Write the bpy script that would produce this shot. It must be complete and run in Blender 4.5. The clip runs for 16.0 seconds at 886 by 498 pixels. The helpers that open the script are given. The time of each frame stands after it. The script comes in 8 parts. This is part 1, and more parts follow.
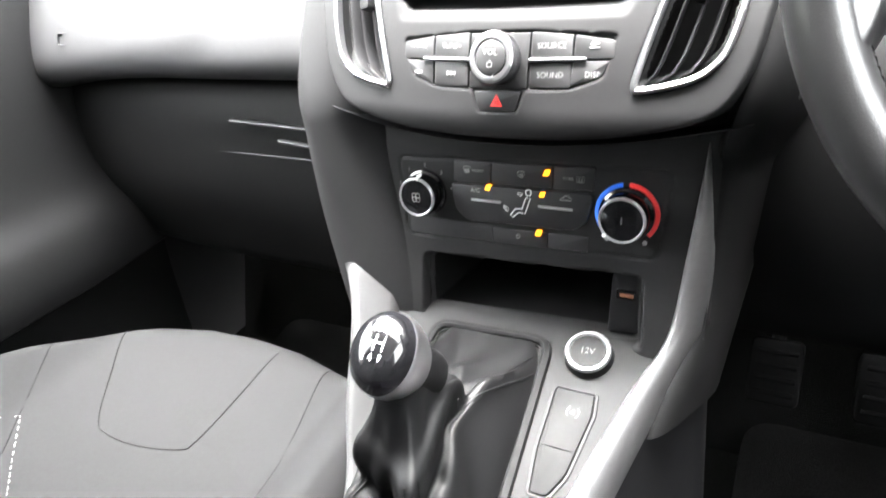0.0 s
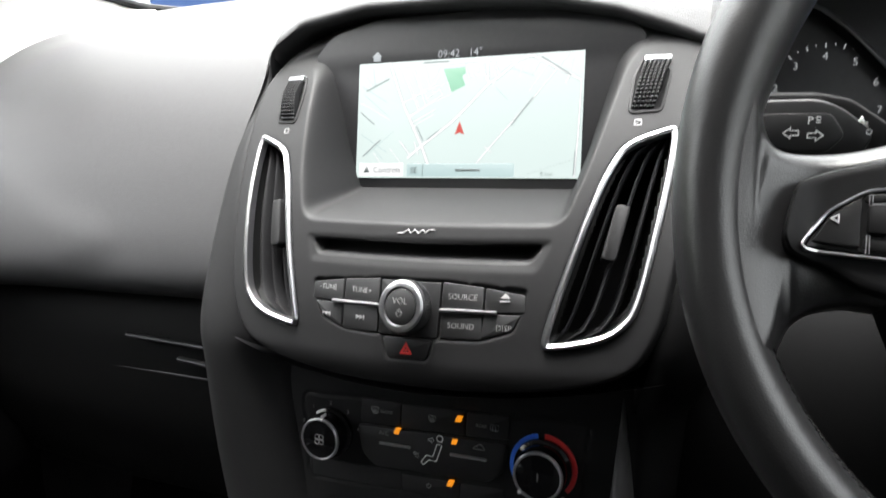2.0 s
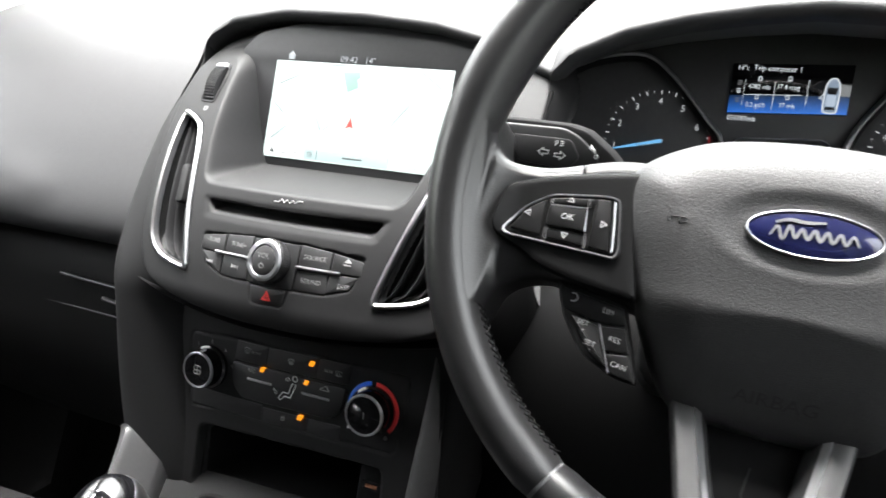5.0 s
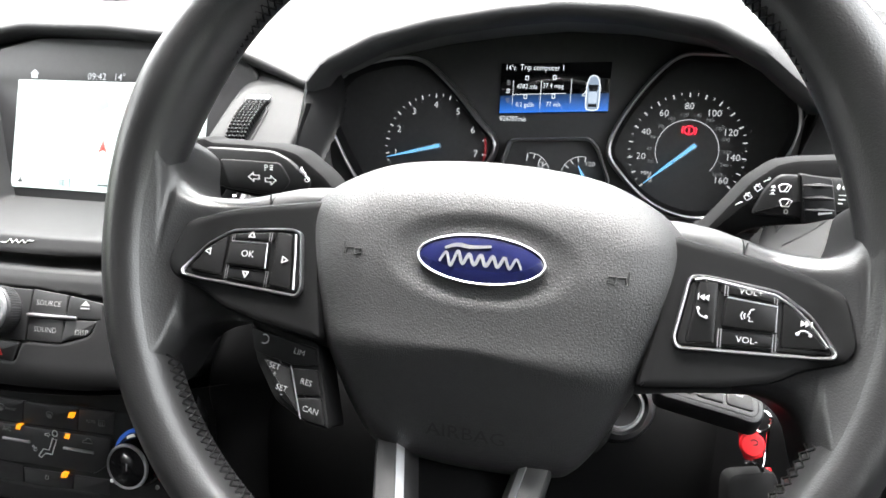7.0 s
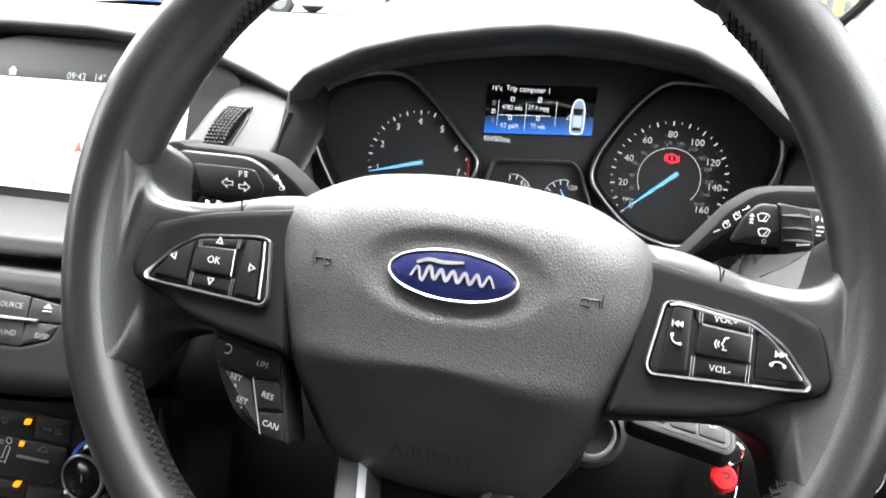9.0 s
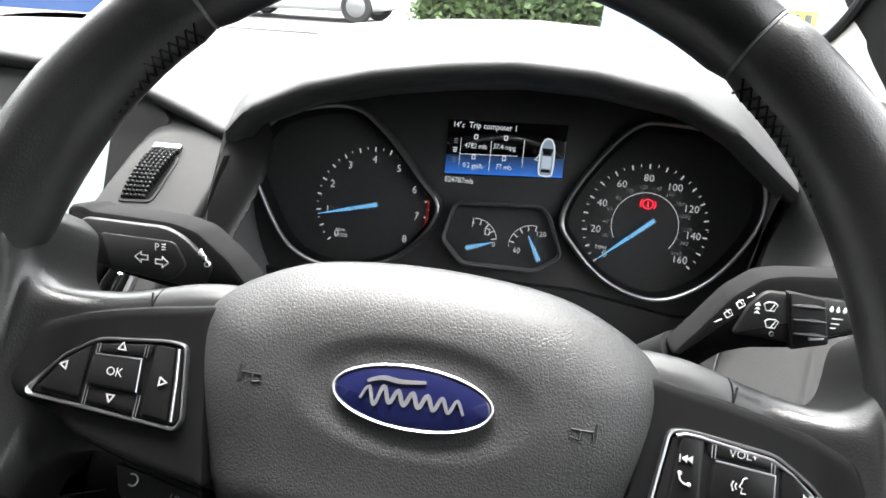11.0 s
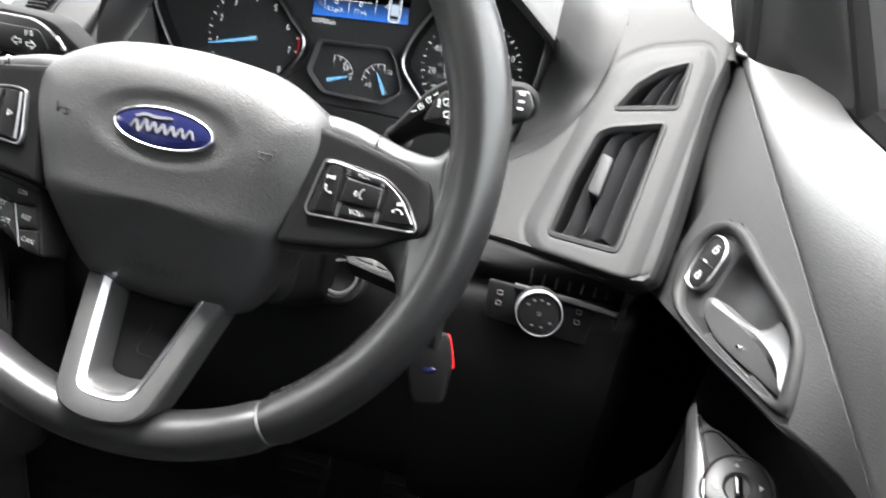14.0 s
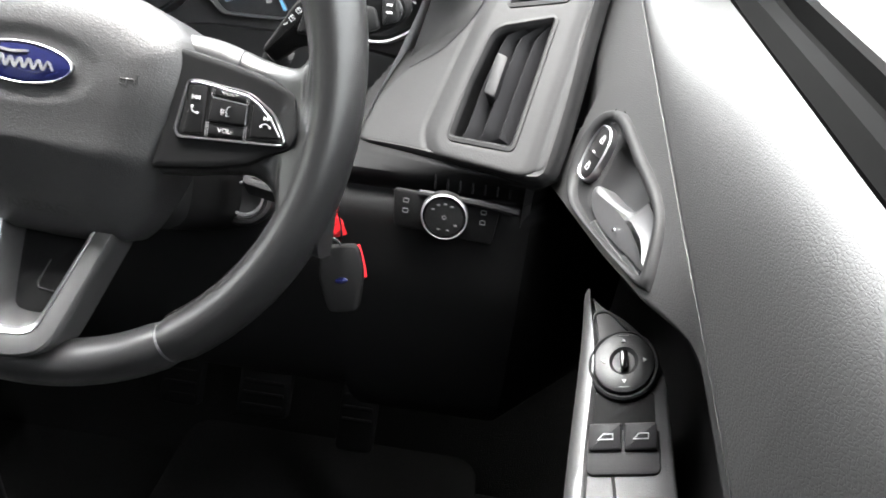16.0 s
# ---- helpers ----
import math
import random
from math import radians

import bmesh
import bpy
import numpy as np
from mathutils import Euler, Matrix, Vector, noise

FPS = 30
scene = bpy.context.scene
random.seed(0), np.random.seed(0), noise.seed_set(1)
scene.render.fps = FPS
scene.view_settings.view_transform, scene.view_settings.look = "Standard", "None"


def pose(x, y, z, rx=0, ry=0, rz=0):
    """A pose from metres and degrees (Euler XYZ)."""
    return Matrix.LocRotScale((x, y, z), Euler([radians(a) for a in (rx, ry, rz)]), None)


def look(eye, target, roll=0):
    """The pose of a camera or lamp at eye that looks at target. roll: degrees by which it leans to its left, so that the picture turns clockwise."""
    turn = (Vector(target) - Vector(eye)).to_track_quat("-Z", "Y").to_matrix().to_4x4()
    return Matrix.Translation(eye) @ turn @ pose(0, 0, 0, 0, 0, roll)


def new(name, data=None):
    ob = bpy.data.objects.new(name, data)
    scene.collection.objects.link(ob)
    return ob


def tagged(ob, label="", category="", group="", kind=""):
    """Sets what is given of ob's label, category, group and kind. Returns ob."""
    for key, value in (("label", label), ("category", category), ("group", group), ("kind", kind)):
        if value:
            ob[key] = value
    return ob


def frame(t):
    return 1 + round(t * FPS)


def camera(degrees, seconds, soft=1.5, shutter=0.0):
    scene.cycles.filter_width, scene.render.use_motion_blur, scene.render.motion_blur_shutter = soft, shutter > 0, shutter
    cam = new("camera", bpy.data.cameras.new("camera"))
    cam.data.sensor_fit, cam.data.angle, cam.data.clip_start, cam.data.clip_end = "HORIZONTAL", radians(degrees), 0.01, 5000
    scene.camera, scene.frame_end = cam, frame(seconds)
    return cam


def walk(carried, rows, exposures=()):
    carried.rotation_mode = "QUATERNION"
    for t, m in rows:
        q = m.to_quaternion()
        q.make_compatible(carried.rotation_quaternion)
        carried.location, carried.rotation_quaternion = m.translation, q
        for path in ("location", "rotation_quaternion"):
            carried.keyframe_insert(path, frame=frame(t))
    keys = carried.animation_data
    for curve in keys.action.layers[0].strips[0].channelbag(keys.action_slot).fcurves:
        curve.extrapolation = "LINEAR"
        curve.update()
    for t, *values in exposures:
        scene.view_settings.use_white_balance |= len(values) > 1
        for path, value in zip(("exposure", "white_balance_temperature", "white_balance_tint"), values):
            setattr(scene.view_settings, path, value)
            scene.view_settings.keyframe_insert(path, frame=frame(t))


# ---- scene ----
from collections import defaultdict

# The car stands nose-down a little against its own drawing axes: all car things use CAR.
CAR = Matrix.Translation((0.3, 0.1, 1.05)) @ pose(0, 0, 0, -11, 0, 0) @ Matrix.Translation((-0.3, -0.1, -1.05))

cam = camera(66.9, 16.0, soft=1.6, shutter=0.4)
PATH = [
    (0, (0.1738, 0.0498, 1.0026), (-0.2734, 0.8113, 0.5333), -6.91),
    (0.5, (0.1727, 0.0609, 1.0052), (-0.2554, 0.8664, 0.5954), -3.74),
    (1, (0.1745, 0.0672, 1.0055), (-0.2460, 0.9051, 0.6573), -2.35),
    (1.5, (0.1761, 0.0741, 1.0194), (-0.2388, 0.9390, 0.7369), -1.84),
    (2, (0.1689, 0.0867, 1.0335), (-0.1971, 0.9886, 0.8041), -2.67),
    (2.5, (0.1688, 0.0707, 1.0360), (-0.1942, 0.9845, 0.8538), -1.60),
    (3, (0.1654, 0.0640, 1.0353), (-0.1911, 0.9777, 0.8405), -0.99),
    (3.2, (0.1669, 0.0581, 1.0306), (-0.1991, 0.9687, 0.8384), -0.21),
    (5.3, (0.3114, 0.0369, 1.0391), (-0.0318, 0.9477, 0.8097), 4.86),
    (5.5, (0.3211, 0.0404, 1.0439), (0.0009, 0.9563, 0.8021), 3.73),
    (6, (0.3381, 0.0670, 1.0550), (0.0699, 1.0079, 0.8480), 1.94),
    (6.5, (0.3630, 0.0904, 1.0509), (0.1230, 1.0367, 0.8345), 2.76),
    (7, (0.3793, 0.0945, 1.0548), (0.1616, 1.0439, 0.8286), 1.66),
    (7.5, (0.3813, 0.0893, 1.0506), (0.1607, 1.0412, 0.8379), 2.96),
    (8, (0.3845, 0.1008, 1.0494), (0.1911, 1.0579, 0.8334), 3.13),
    (8.5, (0.3845, 0.1010, 1.0476), (0.1895, 1.0578, 0.8320), 3.62),
    (9, (0.3829, 0.1016, 1.0509), (0.1846, 1.0624, 0.8572), 4.40),
    (9.5, (0.3685, 0.1365, 1.0677), (0.1952, 1.1056, 0.8920), 4.14),
    (9.7, (0.3669, 0.1601, 1.0727), (0.2261, 1.1339, 0.8943), 4.28),
    (11.8, (0.3759, 0.1436, 1.0768), (0.2351, 1.1146, 0.8833), 6.29),
    (12, (0.3894, 0.1312, 1.0719), (0.2501, 1.0986, 0.8604), 7.06),
    (12.5, (0.4156, 0.0982, 1.0673), (0.2733, 1.0592, 0.8300), 7.41),
    (13, (0.4567, 0.0749, 1.0597), (0.3117, 1.0284, 0.7955), 9.04),
    (13.5, (0.4898, 0.0602, 1.0664), (0.3527, 1.0085, 0.7802), 9.61),
    (14, (0.5211, 0.0513, 1.0700), (0.4036, 0.9826, 0.7254), 9.38),
    (14.5, (0.5418, 0.0594, 1.0628), (0.4699, 0.9723, 0.6609), 8.92),
    (15, (0.5579, 0.0637, 1.0581), (0.5020, 0.9587, 0.6156), 8.00),
    (15.5, (0.5763, 0.0611, 1.0643), (0.5354, 0.9497, 0.6075), 6.94),
    (16, (0.5744, 0.0465, 1.0737), (0.5061, 0.9367, 0.6232), 5.52),
]
walk(cam, [(t, CAR @ look(eye, target, roll)) for t, eye, target, roll in PATH],
     exposures=[(0, 6.1), (0.5, 5.8), (1.0, 5.25), (1.5, 4.2), (2.0, 3.5), (2.5, 3.05), (3.2, 3.1), (5.3, 4.05), (6.0, 3.85), (7.0, 4.5), (8.5, 4.65), (9.0, 4.65), (9.4, 4.1), (9.7, 3.9), (12.0, 3.9), (12.5, 4.35), (13.0, 4.45), (14.0, 4.45), (14.5, 4.5), (15.0, 4.5), (15.5, 4.75), (16, 4.5)])
GLOW = 0.085  # brightness of lit displays against the daylight

# ---------------------------------------------------------------- world and light
world = bpy.data.worlds.new("sky")
scene.world = world
world.use_nodes = True
wn = world.node_tree.nodes
sky = wn.new("ShaderNodeTexSky")
sky.sky_type, sky.sun_disc = "NISHITA", False
sky.sun_elevation, sky.sun_rotation, sky.dust_density, sky.air_density = radians(76), radians(330), 9.0, 1.5
hs = wn.new("ShaderNodeHueSaturation")
hs.inputs["Saturation"].default_value = 0.12
world.node_tree.links.new(sky.outputs[0], hs.inputs["Color"])
world.node_tree.links.new(hs.outputs[0], wn["Background"].inputs[0])
wn["Background"].inputs[1].default_value = 0.14
sun_data = bpy.data.lights.new("sun", "SUN")
sun_data.energy, sun_data.angle, sun_data.color = 0.5, radians(70), (1.0, 0.98, 0.95)
sun = new("sun", sun_data)
sun.matrix_world = look((-1.6, 2.8, 13), (0, 0, 0))


# ---------------------------------------------------------------- materials
def mat(name, base, rough=0.5, metal=0.0, grain=0.0, cell=0.0, bump=0.0, vary=0.12, coat=0.0, emit=0.0, spec=0.5, pull=1.0):
    """Principled material; grain: fine noise per metre, cell: leather cells per metre, bump: relief in metres."""
    m = bpy.data.materials.new(name)
    m.use_nodes = True
    nt = m.node_tree
    p = nt.nodes["Principled BSDF"]
    p.inputs["Roughness"].default_value, p.inputs["Metallic"].default_value = rough, metal
    p.inputs["Coat Weight"].default_value, p.inputs["Specular IOR Level"].default_value = coat, spec
    p.inputs["Base Color"].default_value = (*base, 1)
    if emit:
        p.inputs["Base Color"].default_value = (0.01, 0.01, 0.01, 1)
        p.inputs["Emission Color"].default_value, p.inputs["Emission Strength"].default_value = (*base, 1), emit * GLOW
        return m
    tc = nt.nodes.new("ShaderNodeTexCoord")
    if vary:
        big, small = nt.nodes.new("ShaderNodeTexNoise"), nt.nodes.new("ShaderNodeTexNoise")
        big.inputs["Scale"].default_value, small.inputs["Scale"].default_value = 9.0, 260.0
        big.inputs["Detail"].default_value, small.inputs["Detail"].default_value = 4.0, 2.0
        add = nt.nodes.new("ShaderNodeMath")
        mul = nt.nodes.new("ShaderNodeMapRange")
        mul.inputs["From Min"].default_value, mul.inputs["From Max"].default_value = 0.7, 1.3
        mul.inputs["To Min"].default_value, mul.inputs["To Max"].default_value = 1 - vary, 1 + vary
        for n in (big, small):
            nt.links.new(tc.outputs["Object"], n.inputs["Vector"])
        nt.links.new(big.outputs["Fac"], add.inputs[0])
        nt.links.new(small.outputs["Fac"], add.inputs[1])
        nt.links.new(add.outputs[0], mul.inputs["Value"])
        mix = nt.nodes.new("ShaderNodeVectorMath")
        mix.operation = "SCALE"
        mix.inputs[0].default_value = base
        nt.links.new(mul.outputs[0], mix.inputs["Scale"])
        nt.links.new(mix.outputs[0], p.inputs["Base Color"])
        rr = nt.nodes.new("ShaderNodeMapRange")
        rr.inputs["To Min"].default_value, rr.inputs["To Max"].default_value = rough * 0.88, min(1, rough * 1.12)
        nt.links.new(big.outputs["Fac"], rr.inputs["Value"])
        nt.links.new(rr.outputs[0], p.inputs["Roughness"])
    if bump:
        b = nt.nodes.new("ShaderNodeBump")
        b.inputs["Distance"].default_value = bump
        b.inputs["Strength"].default_value = 1.0
        if cell:
            v = nt.nodes.new("ShaderNodeTexVoronoi")
            v.feature = "DISTANCE_TO_EDGE"
            v.inputs["Scale"].default_value = cell
            warp = nt.nodes.new("ShaderNodeTexNoise")
            warp.inputs["Scale"].default_value = cell * 0.45
            warp.inputs["Detail"].default_value = 3.0
            mixv = nt.nodes.new("ShaderNodeVectorMath")
            mixv.operation = "MULTIPLY_ADD"
            mixv.inputs[1].default_value = (0.75 / cell,) * 3
            nt.links.new(tc.outputs["Object"], warp.inputs["Vector"])
            nt.links.new(warp.outputs["Color"], mixv.inputs[0])
            nt.links.new(tc.outputs["Object"], mixv.inputs[2])
            sc = nt.nodes.new("ShaderNodeVectorMath")
            sc.operation = "MULTIPLY"
            sc.inputs[1].default_value = (1.0, 1.0 / pull, 1.0)
            nt.links.new(mixv.outputs[0], sc.inputs[0])
            nt.links.new(sc.outputs[0], v.inputs["Vector"])
            top = nt.nodes.new("ShaderNodeMapRange")
            top.interpolation_type = "SMOOTHSTEP"
            top.inputs["From Max"].default_value = 0.26
            nt.links.new(v.outputs["Distance"], top.inputs["Value"])
            # creases come and go: the relief fades out in soft patches
            fade = nt.nodes.new("ShaderNodeMath")
            fade.operation = "MULTIPLY_ADD"
            fade.inputs[1].default_value = 0.35
            nt.links.new(warp.outputs["Fac"], fade.inputs[0])
            nt.links.new(top.outputs[0], fade.inputs[2])
            nt.links.new(fade.outputs[0], b.inputs["Height"])
        else:
            n = nt.nodes.new("ShaderNodeTexNoise")
            n.inputs["Scale"].default_value = grain
            n.inputs["Detail"].default_value = 3.0
            nt.links.new(tc.outputs["Object"], n.inputs["Vector"])
            nt.links.new(n.outputs["Fac"], b.inputs["Height"])
        nt.links.new(b.outputs[0], p.inputs["Normal"])
    return m


M_DASH = mat("soft_dash_skin", (0.030, 0.030, 0.031), 0.55, cell=620, pull=1.7, bump=0.00006, vary=0.08, spec=0.28)
M_DOOR = mat("door_skin", (0.017, 0.017, 0.0173), 0.43, cell=760, pull=1.7, bump=0.00005, vary=0.08, spec=0.65)
# Paler than the dash skin: glare under the hood is put into the colour.
M_LINING_GLARE = mat("hood_lining_glare", (0.12, 0.12, 0.1215), 0.55, cell=700, bump=0.00005, vary=0.08, spec=0.3)
# Dash skin darkened: the weaker light on the driver's end is in its colour.
M_DASH_SHADED = mat("dash_skin_shaded", (0.0115, 0.0115, 0.0118), 0.6, cell=620, pull=1.7, bump=0.00003, vary=0.08, spec=0.14)
M_GLOVE = mat("glove_lid_plastic", (0.006, 0.006, 0.0062), 0.6, cell=700, bump=0.00003, spec=0.15)
M_DECK = mat("console_plastic", (0.011, 0.011, 0.0113), 0.6, grain=1500, bump=0.00004, spec=0.1)
M_RUBBER = mat("seal_rubber", (0.001, 0.001, 0.001), 0.7, spec=0.02)
M_SPOKE = mat("satin_spoke_plastic", (0.021, 0.021, 0.0214), 0.42, grain=1500, bump=0.00003)
# Black plastic; also stands for shade under the dash and in hollows.
M_BLACK = mat("deep_black_plastic_and_shade", (0.004, 0.004, 0.0042), 0.8, spec=0.1)
M_PAD = mat("airbag_skin", (0.018, 0.018, 0.0185), 0.46, cell=820, pull=1.8, bump=0.00007)
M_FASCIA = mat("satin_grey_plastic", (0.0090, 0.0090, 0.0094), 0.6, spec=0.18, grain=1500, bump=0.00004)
M_DARK = mat("matt_black_plastic", (0.007, 0.007, 0.0077), 0.6, spec=0.18, grain=900, bump=0.00006)
M_MID = mat("grained_black_plastic", (0.014, 0.014, 0.015), 0.5, cell=700, bump=0.00004)
M_BUTTON = mat("button_plastic", (0.012, 0.012, 0.0126), 0.48, spec=0.32, grain=1800, bump=0.00003)
M_GLOSS = mat("gloss_black", (0.004, 0.004, 0.0045), 0.10, coat=0.0, vary=0.05)
M_LEATHER = mat("wheel_leather", (0.011, 0.011, 0.0114), 0.32, spec=0.6, cell=750, bump=0.000028)
M_PLATE = mat("switch_plate_black", (0.004, 0.004, 0.0042), 0.5, spec=0.10, grain=1500, bump=0.00002)
M_SWITCH = mat("switch_black", (0.006, 0.006, 0.0062), 0.36, spec=0.16, grain=1500, bump=0.00002)
# Dull black; also colours in the shade on the stack's driver side.
M_UNDER = mat("dull_black_plastic_and_shade", (0.006, 0.006, 0.0062), 0.55, spec=0.14, grain=1500, bump=0.00003)
M_GAITER = mat("soft_black_leather", (0.0024, 0.0024, 0.0026), 0.46, spec=0.15, cell=700, bump=0.00005)
M_CHROME = mat("satin_chrome", (0.42, 0.42, 0.43), 0.30, metal=1.0, vary=0.03)
M_BRIGHT = mat("bright_chrome", (0.66, 0.66, 0.67), 0.1, metal=1.0, vary=0.0)
M_SILVER = mat("silver_paint", (0.30, 0.30, 0.305), 0.36, metal=0.75, grain=4000, bump=0.00002, vary=0.05)
M_TRIMS = mat("silver_trim_paint", (0.12, 0.12, 0.122), 0.36, metal=0.75, grain=4000, bump=0.00002, vary=0.05)
M_DULL = mat("dull_grey_metal_paint", (0.16, 0.16, 0.165), 0.4, metal=0.4, vary=0.05)
M_WHITE = mat("white_print", (0.75, 0.75, 0.75), 0.6, vary=0.0)
M_PRINT = mat("soft_white_print", (0.32, 0.32, 0.32), 0.6, vary=0.0)
M_SATIN = mat("satin_silver_metal", (0.075, 0.075, 0.077), 0.38, metal=0.5, vary=0.06)
M_RINGP = mat("brushed_grey_metal", (0.30, 0.30, 0.31), 0.34, metal=0.8, vary=0.05)
M_GREYP = mat("grey_print", (0.20, 0.20, 0.20), 0.6, vary=0.0)
M_DIMP = mat("dim_grey_print", (0.07, 0.07, 0.07), 0.6, vary=0.0)
M_EMB = mat("emboss_shade", (0.006, 0.006, 0.006), 0.5, vary=0.0)
M_RED = mat("red_print", (0.60, 0.03, 0.03), 0.5, vary=0.0)
M_BLUEP = mat("blue_print", (0.02, 0.16, 0.80), 0.5, vary=0.0)
M_BADGE = mat("blue_enamel", (0.006, 0.0075, 0.036), 0.18, coat=0.8, vary=0.05)
M_TAG = mat("red_plastic_tag", (0.55, 0.012, 0.018), 0.35)
M_SEAT = mat("grey_seat_cloth", (0.0076, 0.0076, 0.0079), 0.85, spec=0.08, grain=1400, bump=0.00012)
M_CARPET = mat("black_carpet", (0.006, 0.006, 0.006), 1.0, spec=0.05, grain=700, bump=0.0015, vary=0.3)
M_TRIM = mat("pale_grey_trim", (0.50, 0.49, 0.47), 0.75, grain=900, bump=0.0001, vary=0.04)
M_STITCH = mat("pale_thread", (0.30, 0.30, 0.29), 0.8, vary=0.0)
M_SCREEN = mat("map_pale_green", (0.80, 0.93, 0.90), emit=1.0)
M_ROAD = mat("map_white", (1.0, 1.0, 1.0), emit=1.15)
M_ROADG = mat("map_grey_line", (0.42, 0.48, 0.48), emit=1.0)
M_ROADF = mat("map_faint_line", (0.62, 0.72, 0.71), emit=1.0)
M_PARK = mat("map_green", (0.42, 0.82, 0.58), emit=1.0)
M_BAR = mat("map_bar", (0.55, 0.72, 0.72), emit=1.0)
M_INK = mat("map_ink", (0.05, 0.06, 0.06), 0.5, vary=0.0)
M_ARROW = mat("map_red", (0.75, 0.08, 0.06), emit=1.0)
M_LIT = mat("lit_white", (0.80, 0.86, 0.9), emit=0.7)
M_DIALTXT = mat("dial_white", (0.62, 0.64, 0.66), emit=0.55)
M_DIALDIM = mat("dial_grey", (0.34, 0.35, 0.36), emit=0.35)
M_NEEDLE = mat("needle_blue", (0.16, 0.48, 0.85), emit=0.75)
M_REDLIT = mat("lamp_red", (0.95, 0.03, 0.06), emit=1.2)
M_AMBER = mat("lamp_amber", (1.0, 0.32, 0.01), emit=0.9)
# Black dial lifted to grey: the cover lens's veil of light is painted in.
M_DIAL = mat("dial_black_veiled", (0.040, 0.040, 0.0415), 0.5, vary=0.1, spec=0.35)
M_SURROUND = mat("screen_surround_black", (0.015, 0.015, 0.016), 0.5, vary=0.1, spec=0.35)
M_LENS = mat("dark_lens", (0.006, 0.006, 0.007), 0.07, vary=0.0)


def glass(name, tint=(1, 1, 1), shine=0.04):
    """A thin pane: clear with a slight mirror sheen."""
    m = bpy.data.materials.new(name)
    m.use_nodes = True
    nt = m.node_tree
    nt.nodes.remove(nt.nodes["Principled BSDF"])
    a, b, mix = nt.nodes.new("ShaderNodeBsdfTransparent"), nt.nodes.new("ShaderNodeBsdfGlossy"), nt.nodes.new("ShaderNodeMixShader")
    a.inputs["Color"].default_value = (*tint, 1)
    b.inputs["Roughness"].default_value = 0.02
    mix.inputs[0].default_value = shine
    nt.links.new(a.outputs[0], mix.inputs[1])
    nt.links.new(b.outputs[0], mix.inputs[2])
    nt.links.new(mix.outputs[0], nt.nodes["Material Output"].inputs["Surface"])
    return m


M_GLASS = glass("window_glass", (0.96, 0.98, 0.97))
# Near-black tint for the unseen rear windows, to cut light from behind.
M_TINT = glass("light_cut_glass", (0.03, 0.033, 0.036))


# ---------------------------------------------------------------- shape tools
def ss(a, b, x):
    t = np.clip((np.asarray(x, float) - a) / (b - a), 0, 1)
    return t * t * (3 - 2 * t)


def rpoly(pts, r, n=4):
    """A closed outline with corners rounded to about r."""
    out, k = [], len(pts)
    for i in range(k):
        p0, p1, p2 = (np.array(pts[(i + j) % k], float) for j in (-1, 0, 1))
        a, b = p0 - p1, p2 - p1
        la, lb = np.linalg.norm(a), np.linalg.norm(b)
        d = min(r, la * 0.45, lb * 0.45)
        s, e = p1 + a / la * d, p1 + b / lb * d
        for j in range(n + 1):
            t = j / n
            out.append(tuple((1 - t) ** 2 * s + 2 * t * (1 - t) * p1 + t * t * e))
    return out


def spline(pts, n=6, closed=True):
    """Catmull-Rom through the points."""
    P, out = np.array(pts, float), []
    k = len(P)
    for i in range(k if closed else k - 1):
        if closed:
            p = [P[(i + j) % k] for j in (-1, 0, 1, 2)]
        else:
            p = [P[min(max(i + j, 0), k - 1)] for j in (-1, 0, 1, 2)]
        for j in range(n):
            t = j / n
            out.append(tuple(0.5 * (2 * p[1] + (p[2] - p[0]) * t + (2 * p[0] - 5 * p[1] + 4 * p[2] - p[3]) * t * t + (3 * p[1] - p[0] - 3 * p[2] + p[3]) * t ** 3)))
    if not closed:
        out.append(tuple(P[-1]))
    return out


def rect(cx, cy, w, h, r=0.001, n=3):
    return rpoly([(cx - w / 2, cy - h / 2), (cx + w / 2, cy - h / 2), (cx + w / 2, cy + h / 2), (cx - w / 2, cy + h / 2)], r, n)


def ell(cx, cy, a, b=None, n=32, a0=0, a1=360):
    b = b or a
    k = n if a1 - a0 >= 360 else n + 1
    return [(cx + a * math.cos(radians(a0 + (a1 - a0) * i / n)), cy + b * math.sin(radians(a0 + (a1 - a0) * i / n))) for i in range(k)]


def area(poly):
    return 0.5 * sum(poly[i - 1][0] * poly[i][1] - poly[i][0] * poly[i - 1][1] for i in range(len(poly)))


def ccw(poly):
    return list(poly) if area(poly) > 0 else list(poly)[::-1]


def inset(poly, d):
    """The outline moved inwards by d (outwards: minus). The outline runs anticlockwise."""
    out, k = [], len(poly)
    for i in range(k):
        p0, p1, p2 = (np.array(poly[(i + j) % k]) for j in (-1, 0, 1))
        n1, n2 = np.array([-(p1 - p0)[1], (p1 - p0)[0]]), np.array([-(p2 - p1)[1], (p2 - p1)[0]])
        n1, n2 = n1 / (np.linalg.norm(n1) + 1e-12), n2 / (np.linalg.norm(n2) + 1e-12)
        m = n1 + n2
        m = m / max(m @ m / 2, 0.35)
        out.append(tuple(p1 + m * d))
    return out


